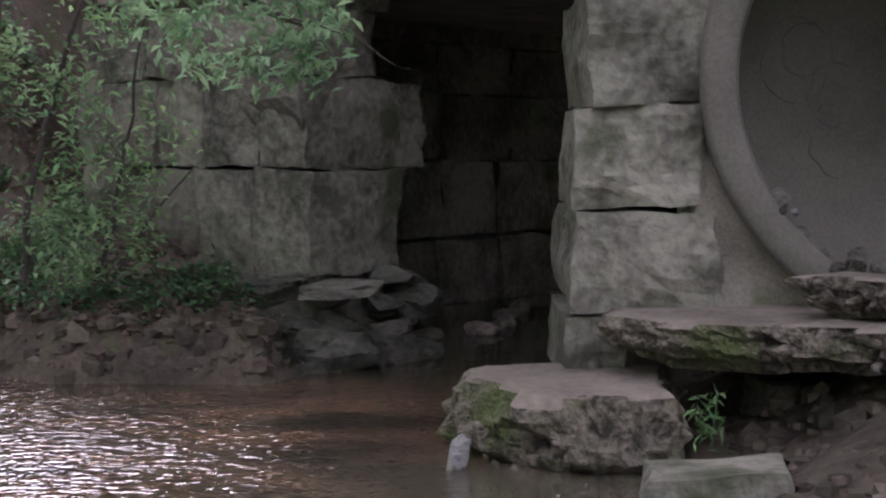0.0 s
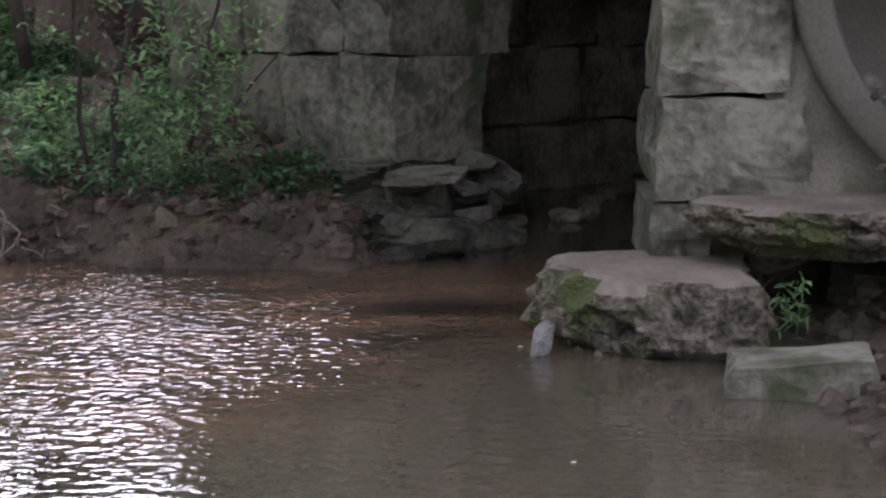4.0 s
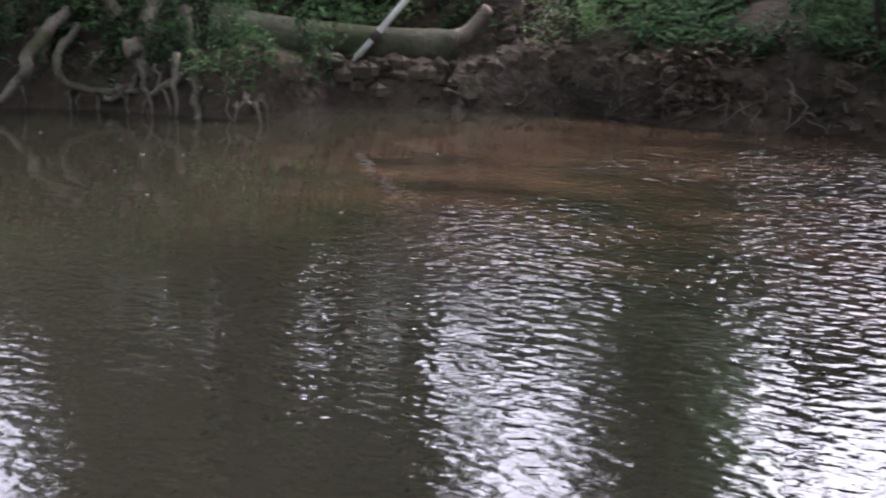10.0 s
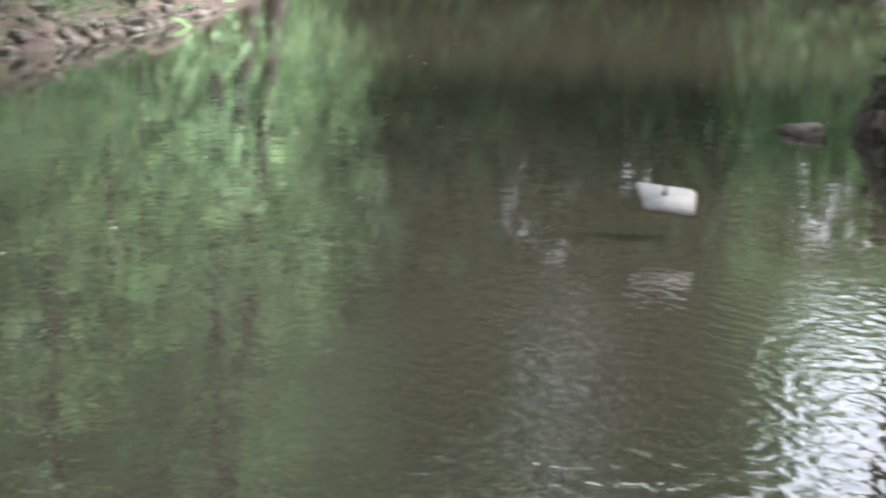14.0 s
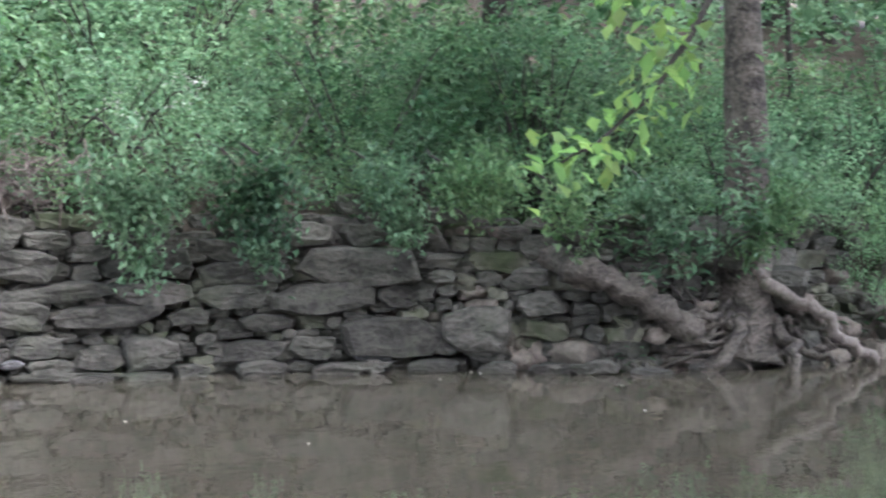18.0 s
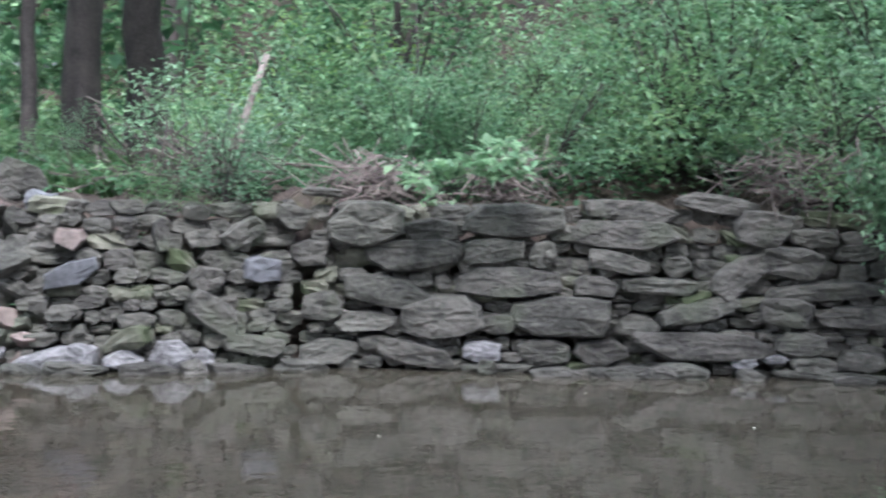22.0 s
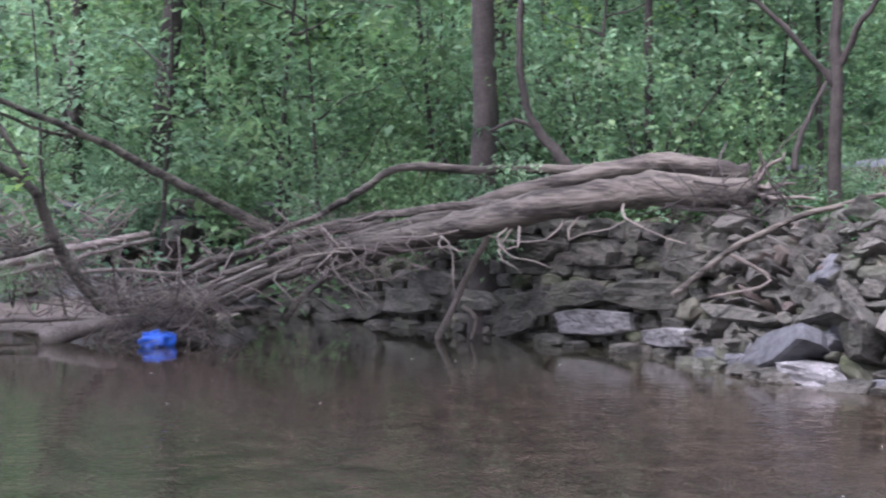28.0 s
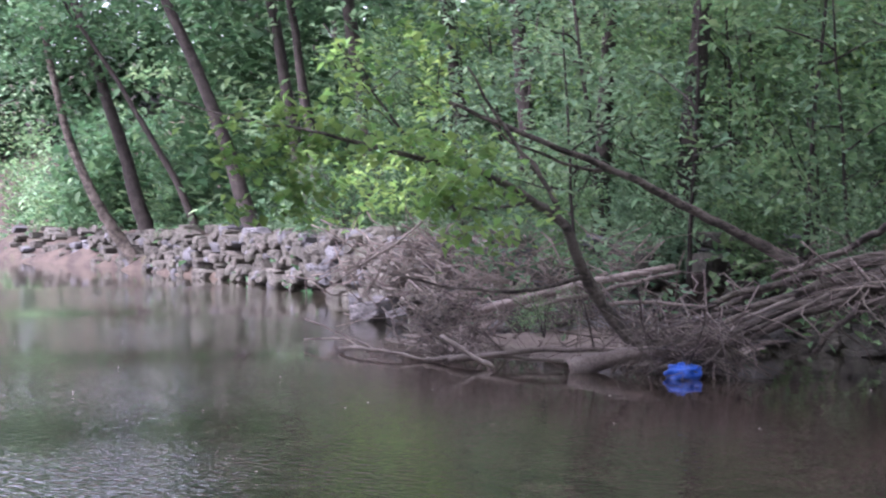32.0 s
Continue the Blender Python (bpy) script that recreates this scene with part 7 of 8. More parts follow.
def bank_roots():
    t = empty("bank_roots", label="gnarled grey tree roots hanging from the undercut bank", category="roots")
    rng = random.Random(21)
    line = [Vector(p) for p in LEFT_BANK[8:17]]
    lens = [(b - a).length for a, b in zip(line, line[1:])]
    for k in range(20):
        u = rng.uniform(0.12, 1) ** 0.8 * sum(lens)
        i = 0
        while u > lens[i] and i < len(lens) - 1:
            u -= lens[i]
            i += 1
        d = (line[i + 1] - line[i]).normalized()
        p = line[i] + d * u
        n = Vector((-d.y, d.x))
        if n.y < 0 and p.x > -11:
            n = -n
        n = Vector((n.x * 0.5, abs(n.y)))
        z = rng.uniform(0.12, 0.45)
        a, b = p + n * rng.uniform(0.06, 0.14), p - n * rng.uniform(0.0, 0.05)
        off = rng.uniform(-0.16, 0.16)
        limb("root", [(a.x, a.y, z), ((a.x + b.x) / 2 + d.x * off, (a.y + b.y) / 2 + d.y * off - 0.05, z * 0.62), (b.x + d.x * off * 1.6, b.y + d.y * off * 1.6, 0.12), (b.x + d.x * off * 1.9, b.y + d.y * off * 1.9, -0.06)],
             rng.choice((0.01, 0.014, 0.02, 0.03)), 0.008, t, M_ROOT, 200 + k, 3, 0.02, 6)
    for k in range(16):
        u = rng.random()
        x, y = -11.05 + 1.5 * u + rng.uniform(0, 0.2), 6.1 + 1.85 * u
        z = rng.uniform(0.25, 0.75)
        limb("root", [(x + rng.uniform(-0.05, 0.25), y + 0.28, z), (x + rng.uniform(-0.2, 0.2), y + 0.06, z * 0.6), (x + rng.uniform(-0.15, 0.15), y - 0.02, 0.0)], rng.choice((0.012, 0.02, 0.03)), 0.01, t, M_ROOT, 600 + k, 4, 0.03, 6)
    low = [Vector(p) for p in LEFT_BANK[4:9]]
    for k in range(26):
        i = rng.randrange(len(low) - 1)
        p = low[i].lerp(low[i + 1], rng.random())
        z = rng.uniform(0.14, 0.34)
        limb("rootlet", [(p.x + rng.uniform(-0.1, 0.1), p.y + 0.2, z), (p.x + rng.uniform(-0.15, 0.15), p.y + 0.08, z * 0.6), (p.x + rng.uniform(-0.25, 0.25), p.y - 0.02, 0.02)], rng.uniform(0.005, 0.012), 0.004, t, M_TWIG, 500 + k, 3, 0.02, 5)
    for k, (r0, r1, pts) in enumerate(((0.03, 0.065, ((-9.1, 7.9, 0.45), (-8.85, 7.55, 0.28), (-8.69, 7.69, 0.12), (-8.54, 7.83, 0.10), (-8.4, 7.95, 0.28), (-8.38, 8.0, 0.46), (-8.4, 8.4, 0.7))),
                                       (0.04, 0.03, ((-8.3, 8.4, 0.6), (-8.23, 8.1, 0.37), (-8.16, 8.16, 0.19), (-7.95, 8.36, 0.14), (-7.79, 8.45, 0.22), (-7.75, 8.65, 0.5))),
                                       (0.09, 0.04, ((-7.95, 8.9, 0.85), (-7.8, 8.5, 0.4), (-7.62, 8.55, 0.16), (-7.4, 8.45, -0.06))), (0.06, 0.03, ((-7.7, 8.9, 0.7), (-7.4, 8.62, 0.35), (-7.2, 8.4, 0.1), (-7.1, 8.3, -0.06))),
                                       (0.05, 0.03, ((-9.9, 7.9, 0.6), (-9.75, 7.75, 0.3), (-9.6, 7.8, -0.05))))):
        limb("root", pts, r0 * 0.8, r1 * 0.8, t, M_ROOT, 710 + k, 5, 0.018, 10)


ground_leaves("undergrowth", "green scrub on the hillside beyond the lane", (-26, 36, -66, -37), 7000, 7, (0.9, 0.9, 0.6), 0.45, M_LEAF, 15, 0.5, None, 1.1)
bank_roots()
for k in range(52):
    s = RNG.uniform(0.05, 0.14)
    u = RNG.random() ** 1.4
    x, y = -11.1 + 1.4 * u, 6.0 + 1.8 * u
    if u > 0.75:
        x, y = -9.7 + RNG.random() * 2.0, 8.0 + RNG.random() * 0.2
    h = RNG.random()
    ob = tagged(new("root_knuckle", RNG.choice(ROCKS["e"])), "earthy root knuckle in the bank's undercut face", "root", "root bank knuckles")
    ob.matrix_basis = pose(x + 0.25 * h, y + 0.3 * h + 0.04, h * 0.8, RNG.uniform(-30, 30), RNG.uniform(-30, 30), RNG.uniform(0, 180)) @ Matrix.Diagonal((s * 0.85, s * 0.8, s * RNG.uniform(0.9, 1.9), 1))
loose_stones("boulder", "flat dark stone at the bank's foot", [(-11.15, 5.75, -0.03, 0.26, "e")], "bank stones")
joined_stones("bank_stones", "small dark stones at the muddy bank's foot", [(-1.2 - 0.32 * k + RNG.uniform(-0.2, 0.2), 9.5 + RNG.uniform(-0.1, 0.35), 0.08, RNG.uniform(0.04, 0.08), "e") for k in range(17)] + [(-0.95 - 3.4 * RNG.random(), 9.5 + RNG.uniform(0.0, 0.5), RNG.uniform(0.02, 0.35), RNG.uniform(0.03, 0.07), "e") for k in range(70)])


def log_and_pipe():
    t = empty("mossy_log", label="mossy fallen log with a pale sawn end", category="log")
    c = bend([(-7.5, 8.95, 0.6), (-7.04, 9.27, 0.5), (-6.5, 9.65, 0.43), (-6.02, 9.96, 0.41)], 6)
    part("trunk", tube(c, taper(len(c), 0.15, 0.13), 14, 0.05, 2), M_MOSSY, t)
    bm = bmesh.new()
    bmesh.ops.create_cone(bm, cap_ends=True, segments=14, radius1=0.12, radius2=0.115, depth=0.02)
    ob = part("cut_end", bm, M_SILT, t, "pale weathered sawn end")
    ob.matrix_basis = look((-6.01, 9.966, 0.41), (-5.2, 10.48, 0.37))
    limb("stub", [(-6.1, 9.9, 0.43), (-5.95, 10.0, 0.51), (-5.8, 10.08, 0.69)], 0.07, 0.045, t, M_DEAD, 5, 4, 0.01, 9)
    p = bmesh.new()
    tube([(-6.58, 9.36, 0.28), (-6.41, 9.48, 0.51), (-6.07, 9.72, 0.98)], 0.024, 12, 0, 0, p)
    pipe = tagged(part("plastic_pipe", p, M_PVC), "thin white plastic pipe leaning on the log", "pipe")
    part("tape", tube([(-6.43, 9.465, 0.482), (-6.385, 9.498, 0.544)], 0.029, 12), M_ROPE, pipe, "dark tape binding")


log_and_pipe()


def hanging_leaves():
    """Tufts of ivy and ferns hanging over the root bank's face."""
    t = empty("ivy", label="dull green ivy and ferns hanging over the root bank", category="ivy")
    rng = random.Random(88)
    line = [Vector(p) for p in LEFT_BANK[9:16]]
    cs = []
    for k in range(72):
        i = rng.randrange(len(line) - 1)
        p = line[i].lerp(line[i + 1], rng.random())
        top = rng.uniform(0.4, 0.85)
        for q in range(rng.choice((1, 2, 2, 3))):
            cs.append((p.x + rng.uniform(-0.06, 0.06), p.y + 0.1 + 0.2 * (top - 0.13 * q), top - 0.13 * q))
    limb("stem", [(-8.2, 8.9, 0.9), (-8.1, 8.5, 0.7), (-8.0, 8.38, 0.3)], 0.012, 0.004, t, M_BARK, 4, 4, 0.02, 5)
    ob = new("leaves", leaf_mesh("leaves", cs, 22, (0.15, 0.13, 0.12), 0.07, M_LEAFD, 89, 0.5, 0.4))
    ob.parent = t


hanging_leaves()


def bank_clods(region, n, near, seed, label):
    """Clods, chips and small stones bedded in the mud, joined."""
    p, d, rng = scatter(region, n, seed, 0.0)
    p = p[(d > near[0]) & (d < near[1])]
    bm = bmesh.new()
    rnd = random.Random(seed)
    for x, y, z in p:
        r = 0.018 + 0.05 * rnd.random() ** 2.5
        ring = []
        for k in range(5):
            a = 1.257 * k + rnd.uniform(-0.3, 0.3)
            ring.append(bm.verts.new((x + r * 1.4 * math.cos(a), y + r * math.sin(a), z + r * rnd.uniform(-0.2, 0.5))))
        foot = [bm.verts.new((v.co.x * 1.0, v.co.y, z - r)) for v in ring]
        top = bm.verts.new((x + r * rnd.uniform(-0.4, 0.4), y, z + r * rnd.uniform(0.5, 1.1)))
        for k in range(5):
            bm.faces.new((ring[k], ring[(k + 1) % 5], top))
            bm.faces.new((foot[k], foot[(k + 1) % 5], ring[(k + 1) % 5], ring[k]))
    tagged(part("clods", bm, M_CLOD, smooth=False), label, "soil clods", kind="stuff")


bank_clods((-7.5, -0.9, 9.2, 11.2), 2600, (0.02, 1.1), 51, "brown clods and stone chips in the muddy bank")
bank_clods((0.95, 3.6, 5.4, 7.9), 700, (0.02, 2.0), 53, "brown clods in the mud below the apron")
bank_clods((-20, -9.5, -7.5, 1.5), 1500, (0.02, 0.6), 52, "grey stone chips along the rocky waterline")


def swing():
    """A plank seat hung by one rope over the water."""
    x, y, z = -7.2, 2.98, 0.205
    t = empty("rope_swing", pose(x, y, z), label="white plank seat of a rope swing hanging over water", category="swing")
    bm = bmesh.new()
    rim = [(-0.155, 0.10), (0.13, 0.10), (0.155, 0.07), (0.155, -0.10), (-0.09, -0.10)]
    lo, hi = [bm.verts.new((a, b, -0.016)) for a, b in rim], [bm.verts.new((a, b, 0.016)) for a, b in rim]
    for k in range(5):
        bm.faces.new((lo[k], lo[(k + 1) % 5], hi[(k + 1) % 5], hi[k]))
    bm.faces.new(hi)
    bm.faces.new(lo[::-1])
    bmesh.ops.bevel(bm, geom=bm.edges[:], offset=0.005, segments=2, affect="EDGES")
    seat = part("seat", bm, M_PLANK, t)
    seat.matrix_basis = pose(0, 0, 0, 24, 5, 67)
    rope = part("rope", tube([(0.0, 0, -0.03), (0.01, 0, 2.0), (0.03, 0.02, 4.5), (0.02, 0.0, 7.6)], 0.006, 6), M_ROPE, t)
    bm = bmesh.new()
    bmesh.ops.create_icosphere(bm, subdivisions=2, radius=0.02)
    part("knot", bm, M_ROPE, rope, "dark knotted rope end").matrix_basis = pose(0, 0, -0.045)
    bm = bmesh.new()
    bmesh.ops.create_icosphere(bm, subdivisions=2, radius=0.014)
    part("knot", bm, M_ROPE, rope, "dark knotted rope end").matrix_basis = pose(0, 0, 0.03)


swing()


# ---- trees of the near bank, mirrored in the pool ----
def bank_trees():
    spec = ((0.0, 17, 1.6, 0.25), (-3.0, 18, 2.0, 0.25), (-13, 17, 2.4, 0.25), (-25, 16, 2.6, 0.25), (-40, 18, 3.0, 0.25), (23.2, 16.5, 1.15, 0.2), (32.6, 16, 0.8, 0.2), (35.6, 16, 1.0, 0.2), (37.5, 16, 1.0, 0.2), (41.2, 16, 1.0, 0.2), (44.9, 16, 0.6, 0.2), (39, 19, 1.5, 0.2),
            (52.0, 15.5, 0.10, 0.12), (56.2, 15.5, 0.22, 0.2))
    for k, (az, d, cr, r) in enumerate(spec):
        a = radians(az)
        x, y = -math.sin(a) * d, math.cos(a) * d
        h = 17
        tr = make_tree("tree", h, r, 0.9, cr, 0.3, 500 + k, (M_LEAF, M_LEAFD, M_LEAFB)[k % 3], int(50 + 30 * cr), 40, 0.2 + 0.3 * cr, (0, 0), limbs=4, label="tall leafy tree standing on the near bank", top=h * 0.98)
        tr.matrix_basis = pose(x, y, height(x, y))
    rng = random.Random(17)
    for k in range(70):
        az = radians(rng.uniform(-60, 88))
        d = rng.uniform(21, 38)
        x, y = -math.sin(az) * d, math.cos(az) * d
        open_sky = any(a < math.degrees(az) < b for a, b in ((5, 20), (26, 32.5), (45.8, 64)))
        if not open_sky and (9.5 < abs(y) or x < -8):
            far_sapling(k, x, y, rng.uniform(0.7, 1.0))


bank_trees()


def deep_wood(label, a0, a1, d0, d1, z1, leaf, n, material, seed, z0=0.5):
    """A thick belt of woodland foliage with an uneven edge and top, joined."""
    rng = random.Random(seed)
    cs = []
    while len(cs) < n:
        az, d = rng.uniform(a0, a1), rng.uniform(d0, d1)
        top = z1 * (0.82 + 0.3 * noise.noise(Vector((az * d * 0.004, d * 0.1, seed))))
        z = z0 + (top - z0) * rng.random()
        edge = min(az - a0, a1 - az) * d * 0.01745
        if edge < 0.8 * (0.5 + noise.noise(Vector((z * 0.6, az, seed)))):
            continue
        x, y = -d * math.sin(radians(az)), d * math.cos(radians(az))
        cs.append((x, y, z))
    cs = np.array(cs)
    cs[:, 2] += np.maximum(ground_height(cs[:, 0], cs[:, 1])[0], 0)
    tagged(new("woodland_foliage", leaf_mesh("woodland_foliage", cs, 5, (leaf * 2, leaf * 2, leaf), leaf, material, seed)), label, "foliage", kind="stuff")


# most belts carry the wood's shade in their dark leaf colour
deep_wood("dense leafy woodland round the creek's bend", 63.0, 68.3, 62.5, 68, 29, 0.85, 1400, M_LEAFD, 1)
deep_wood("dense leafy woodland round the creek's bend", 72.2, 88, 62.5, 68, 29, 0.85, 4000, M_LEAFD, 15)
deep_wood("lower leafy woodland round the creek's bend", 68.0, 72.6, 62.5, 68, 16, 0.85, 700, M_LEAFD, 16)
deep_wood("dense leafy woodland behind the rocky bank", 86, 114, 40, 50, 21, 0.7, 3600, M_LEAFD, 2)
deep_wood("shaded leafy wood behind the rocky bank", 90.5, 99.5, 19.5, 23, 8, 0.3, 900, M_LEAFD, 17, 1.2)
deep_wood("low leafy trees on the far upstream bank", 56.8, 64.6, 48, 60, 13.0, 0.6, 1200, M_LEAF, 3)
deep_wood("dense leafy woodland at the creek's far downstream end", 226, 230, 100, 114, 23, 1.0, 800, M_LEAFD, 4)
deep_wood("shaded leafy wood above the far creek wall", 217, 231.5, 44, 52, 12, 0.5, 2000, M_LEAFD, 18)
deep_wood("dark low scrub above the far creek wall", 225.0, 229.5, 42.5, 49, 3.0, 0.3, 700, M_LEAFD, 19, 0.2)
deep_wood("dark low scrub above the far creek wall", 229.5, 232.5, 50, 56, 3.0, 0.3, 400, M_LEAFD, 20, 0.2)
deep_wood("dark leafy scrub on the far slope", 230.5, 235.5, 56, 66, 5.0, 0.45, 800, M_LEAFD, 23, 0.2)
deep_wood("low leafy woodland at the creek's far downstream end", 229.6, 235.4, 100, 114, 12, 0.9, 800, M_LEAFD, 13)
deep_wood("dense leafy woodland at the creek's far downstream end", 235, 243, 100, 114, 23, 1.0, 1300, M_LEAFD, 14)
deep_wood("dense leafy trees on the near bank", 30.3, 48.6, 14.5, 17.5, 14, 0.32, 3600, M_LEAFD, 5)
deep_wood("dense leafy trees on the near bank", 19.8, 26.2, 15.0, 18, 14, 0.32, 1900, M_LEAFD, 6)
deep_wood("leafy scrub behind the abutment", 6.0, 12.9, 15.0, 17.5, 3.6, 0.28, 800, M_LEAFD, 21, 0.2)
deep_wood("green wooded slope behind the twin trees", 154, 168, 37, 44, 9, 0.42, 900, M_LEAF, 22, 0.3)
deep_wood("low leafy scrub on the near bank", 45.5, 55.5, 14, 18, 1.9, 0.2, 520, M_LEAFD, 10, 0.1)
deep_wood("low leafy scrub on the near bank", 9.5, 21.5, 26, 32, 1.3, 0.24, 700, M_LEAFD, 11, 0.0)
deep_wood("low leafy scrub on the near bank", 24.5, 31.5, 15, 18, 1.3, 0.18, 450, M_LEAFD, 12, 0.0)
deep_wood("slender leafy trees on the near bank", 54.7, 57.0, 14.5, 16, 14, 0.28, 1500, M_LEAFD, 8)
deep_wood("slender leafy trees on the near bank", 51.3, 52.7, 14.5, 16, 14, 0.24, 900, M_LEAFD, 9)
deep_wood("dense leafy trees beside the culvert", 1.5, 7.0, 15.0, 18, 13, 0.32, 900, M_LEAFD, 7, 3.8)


def shade_trees():
    """Old trees added on both banks so that their unseen crowns shade the creek."""
    spots = ((-15, 13.5, 6.5), (-55, 9.5, 5.5), (-42, 14, 7), (-75, 14, 7), (-105, 15, 7), (90, 30, 7), (112, 30, 7), (133, 31, 7), (152, 32, 7), (200, 31, 7), (216, 32, 7))
    leaning = ((39, 13.0, 5.5), (58, 15.5, 5.5))
    for k, (az, d, r) in enumerate(spots + leaning):
        a = radians(az)
        over = 6.5 if k >= len(spots) else 0
        x, y = -math.sin(a) * d, math.cos(a) * d
        tr = make_tree("tree", 16, 0.3, 10.5 if over else 9.5, r, 0.72, 700 + k, (M_LEAF, M_LEAFD, M_LEAFB)[k % 3], 120, 26, 1.7, (math.sin(a) * over, -math.cos(a) * over), limbs=9, label="old spreading tree added for its unseen crown's shade", top=17)
        tr.matrix_basis = pose(x, y, height(x, y))


shade_trees()
# unseen trees added to close the east side
rng_e = random.Random(41)
for k in range(34):
    x, y = rng_e.uniform(5, 24), rng_e.uniform(-1.5, 16)
    if height(x, y) > 0.25 and not (x < 6 and y > 5):
        if k % 3 == 0:
            put(TALL[k % 2], x, y, rng_e.uniform(0.7, 1.0))
        else:
            put(SAP[k % 3], x, y, rng_e.uniform(0.9, 1.4))
grow_far()


def overhang():
    t = empty("overhanging_branch", label="leafy green branch hanging before the stone abutment", category="branch")
    limb("bough", [(-3.4, 10.5, 1.2), (-3.3, 10.0, 2.6), (-2.4, 9.2, 2.9), (-1.5, 8.7, 2.45), (-0.75, 8.5, 2.1)], 0.05, 0.008, t, M_BARK, 1, 5, 0.02, 7)
    limb("twig", [(-1.3, 8.6, 2.3), (-0.9, 8.5, 2.15), (-0.5, 8.4, 2.05), (-0.24, 8.4, 1.87)], 0.008, 0.003, t, M_BARK, 2, 4, 0.015, 5)
    cs = [(-1.35, 8.55, 2.15), (-1.1, 8.5, 2.2), (-0.9, 8.5, 2.18), (-0.75, 8.5, 2.05), (-0.7, 8.5, 1.9), (-0.95, 8.5, 2.05), (-1.4, 8.6, 1.95), (-1.25, 8.6, 1.9), (-1.2, 8.5, 2.35), (-0.8, 8.5, 2.35), (-1.5, 8.6, 2.3), (-1.05, 8.5, 1.88), (-0.68, 8.5, 2.22), (-1.45, 8.6, 2.1), (-1.6, 8.7, 2.2), (-0.6, 8.45, 2.1), (-1.3, 8.6, 2.25), (-1.75, 8.8, 2.35), (-0.85, 8.5, 1.82)]
    # pale leaf colour brightens the branch in place of daylight
    ob = new("leaves", leaf_mesh("leaves", cs, 44, (0.17, 0.17, 0.12), 0.095, M_LEAFP, 4, 0.45, 0.42))
    ob.parent = t
    b = empty("sapling", label="slim green sapling on the bank beside the abutment", category="sapling")
    limb("stem", [(-2.7, 10.0, 0.4), (-2.62, 9.95, 1.2), (-2.4, 9.9, 1.9), (-2.2, 9.85, 2.6)], 0.03, 0.012, b, M_BARK, 3, 4, 0.02, 6)
    limb("stem", [(-2.9, 10.2, 0.5), (-2.95, 10.1, 1.4), (-2.8, 10.0, 2.5)], 0.02, 0.01, b, M_BARK, 4, 4, 0.02, 6)
    rng = random.Random(2)
    cs = [(rng.uniform(-3.0, -2.0), rng.uniform(9.6, 10.3), rng.uniform(0.9, 2.6)) for _ in range(17)] + [(-1.95 + rng.uniform(-0.12, 0.12), 9.7, 0.75 + 0.09 * k) for k in range(9)] + [(-2.3, 9.75, 0.5 + 0.08 * k) for k in range(7)]
    ob = new("leaves", leaf_mesh("leaves", cs, 24, (0.2, 0.2, 0.14), 0.07, M_LEAF, 5, 0.3, 0.5))
    ob.parent = b
    v = empty("ivy", label="green climbing leaves spreading over the abutment's stone face", category="ivy")
    limb("stem", [(-2.3, 10.1, 0.4), (-2.1, 10.02, 1.1), (-1.95, 10.0, 1.8), (-1.9, 9.98, 2.5)], 0.02, 0.006, v, M_BARK, 8, 4, 0.03, 6)
    limb("stem", [(-2.2, 10.05, 0.5), (-1.9, 10.0, 0.95), (-1.6, 10.0, 1.3)], 0.012, 0.005, v, M_BARK, 9, 4, 0.03, 6)
    cs = []
    while len(cs) < 24:
        x, z = rng.uniform(-2.6, -1.45), rng.uniform(0.45, 2.5)
        if rng.random() < 1.15 * (-1.5 - x) + 0.25 * noise.noise(Vector((x * 4, z * 4, 1))):
            cs.append((x, 9.98 + rng.uniform(-0.1, 0.06), z))
    ob = new("leaves", leaf_mesh("leaves", cs, 24, (0.2, 0.16, 0.16), 0.075, M_LEAF, 15, 0.4, 0.5))
    ob.parent = v
    w = empty("weed", label="small green weed rooted in the mud under the apron", category="weed")
    limb("stem", [(1.2, 6.9, 0.12), (1.22, 6.88, 0.3), (1.2, 6.86, 0.42)], 0.006, 0.003, w, M_LEAFD, 6, 3, 0.01, 5)
    ob = new("leaves", leaf_mesh("leaves", [(1.2, 6.87, 0.2), (1.21, 6.86, 0.27), (1.2, 6.86, 0.34), (1.17, 6.86, 0.22)], 15, (0.09, 0.08, 0.07), 0.075, M_LEAF, 7, -0.5, 0.16))
    ob.parent = w


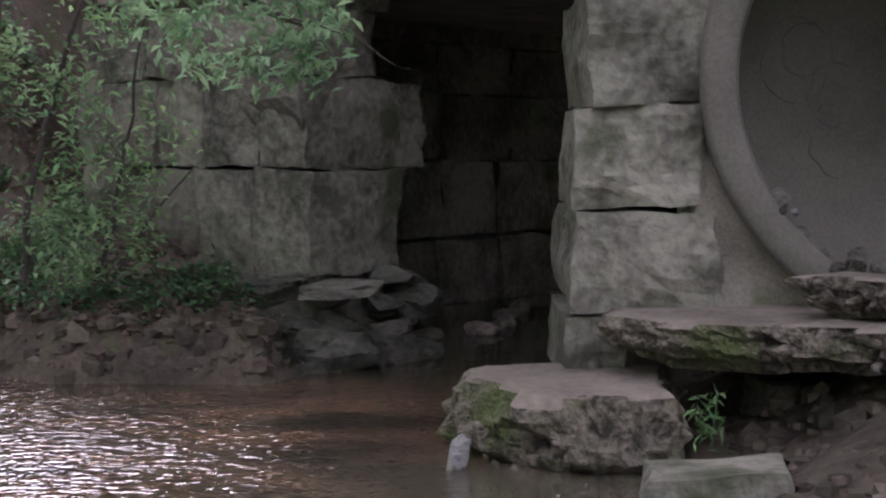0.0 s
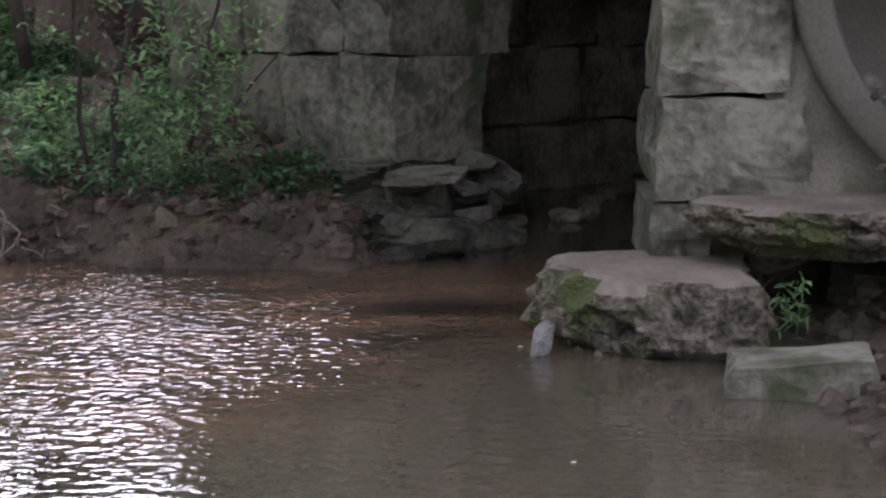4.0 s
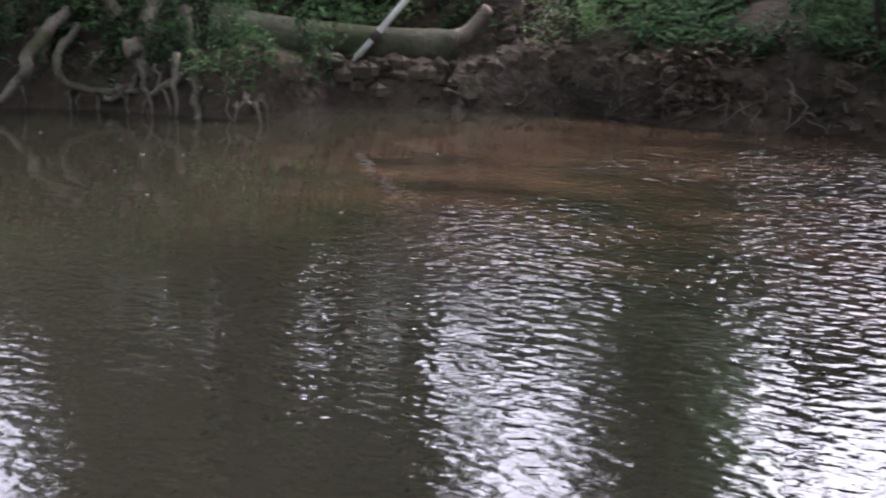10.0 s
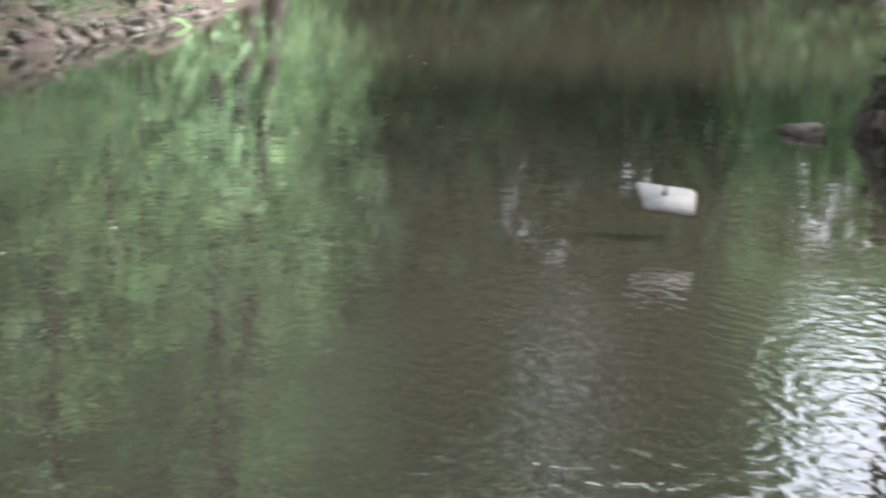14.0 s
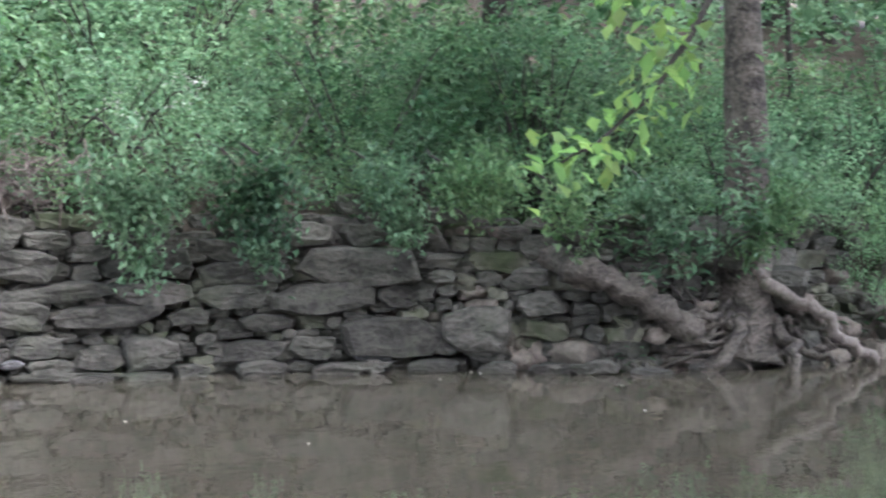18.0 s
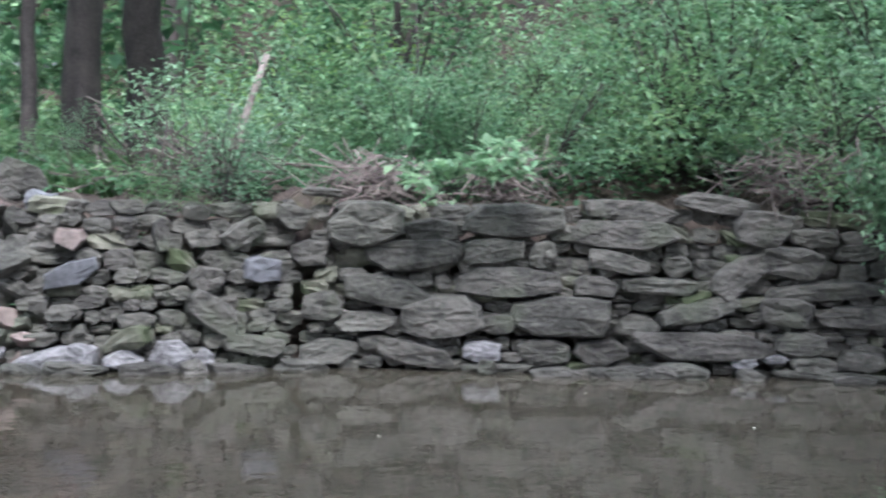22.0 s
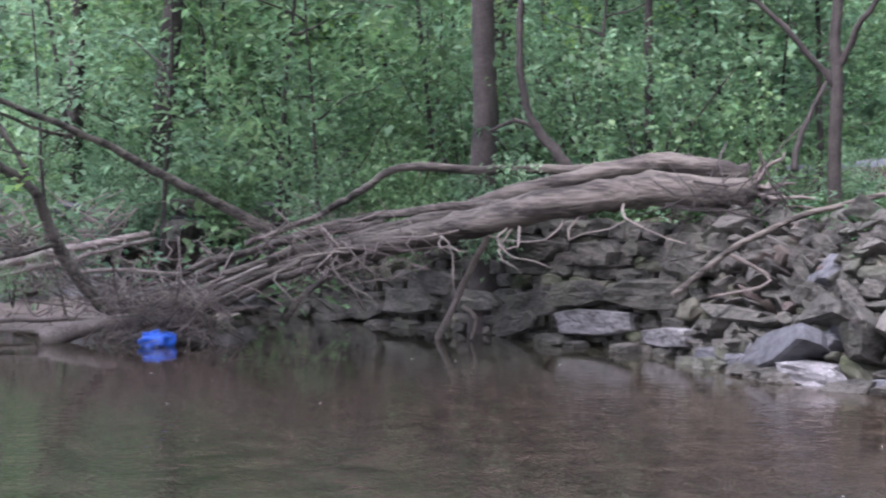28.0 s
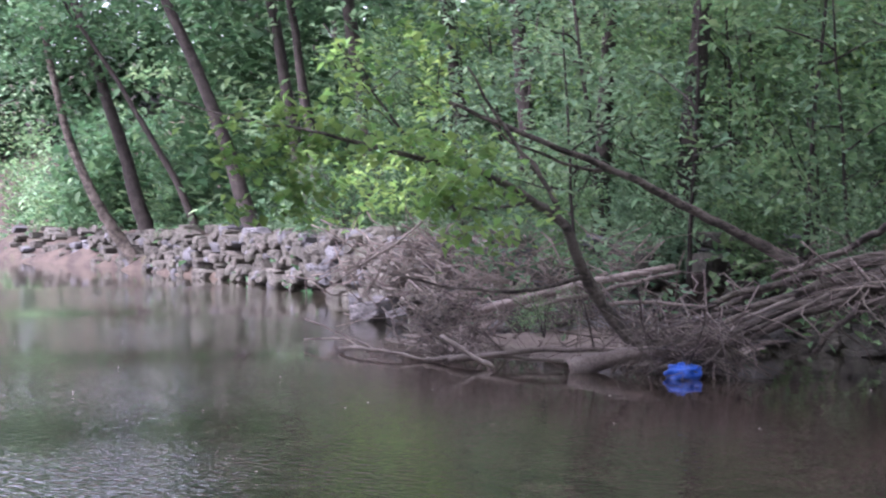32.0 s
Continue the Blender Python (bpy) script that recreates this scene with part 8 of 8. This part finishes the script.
overhang()
for x, y, s, b in ((-2.95, 10.7, 0.22, 0), (-3.5, 10.8, 0.2, 1), (-4.8, 11.4, 0.7, 2), (-5.9, 11.7, 0.8, 0), (-6.8, 11.0, 0.6, 2), (-3.2, 10.3, 0.2, 0), (-2.45, 10.25, 0.22, 1), (-8.3, 10.0, 0.6, 0), (-9.5, 9.3, 0.6, 2), (-7.6, 8.95, 0.35, 1), (-8.2, 8.75, 0.32, 0), (-8.9, 8.5, 0.36, 1), (-9.6, 8.4, 0.34, 0), (-10.3, 7.9, 0.4, 1), (-10.7, 7.4, 0.35, 0), (-10.75, 6.8, 0.28, 0), (-10.4, 7.3, 0.28, 1), (-10.0, 7.8, 0.26, 0), (-10.9, 6.5, 0.25, 2), (-5.2, 10.3, 0.35, 0)):
    put(SHRUB[b], x, y, s, sink=0.05)


def blue_bag():
    bm = bmesh.new()
    bmesh.ops.create_icosphere(bm, subdivisions=4, radius=1)
    for v in bm.verts:
        p = v.co.copy()
        f = 1 + 0.35 * noise.noise(p * 1.8) + 0.16 * noise.noise(p * 5) + 0.05 * noise.noise(p * 13)
        v.co = Vector((p.x * 0.17 * f, p.y * 0.12 * f, p.z * 0.10 * f))
    ob = part("plastic_bag", bm, M_BAG)
    ob.matrix_basis = pose(8.05, -12.42, 0.045, 0, 8, 30)
    tagged(ob, "crumpled bright blue plastic bag caught in twigs", "bag")


blue_bag()
# flecks of foam riding on the water
rng_f = random.Random(31)
bm = bmesh.new()
for k in range(260):
    x, y = rng_f.uniform(-22, 14), rng_f.uniform(-14, 9)
    s = rng_f.uniform(0.004, 0.013)
    ring = [bm.verts.new((x + s * (1 + 0.4 * rng_f.random()) * math.cos(a), y + s * math.sin(a), 0.004)) for a in (0, 1.05, 2.1, 3.15, 4.2, 5.25)]
    top = bm.verts.new((x, y, 0.008))
    for q in range(6):
        bm.faces.new((ring[q], ring[(q + 1) % 6], top))
foam = tagged(part("foam_flecks", bm, M_FOAM), "small pale foam flecks drifting on the creek", "foam", kind="stuff")



def motions():
    walk(water, [(0, pose(0, 0, 0)), (32, pose(6.4, -1.6, 0))])
    walk(foam, [(0, pose(-3.2, 0.8, 0)), (32, pose(3.2, -0.8, 0))])


motions()
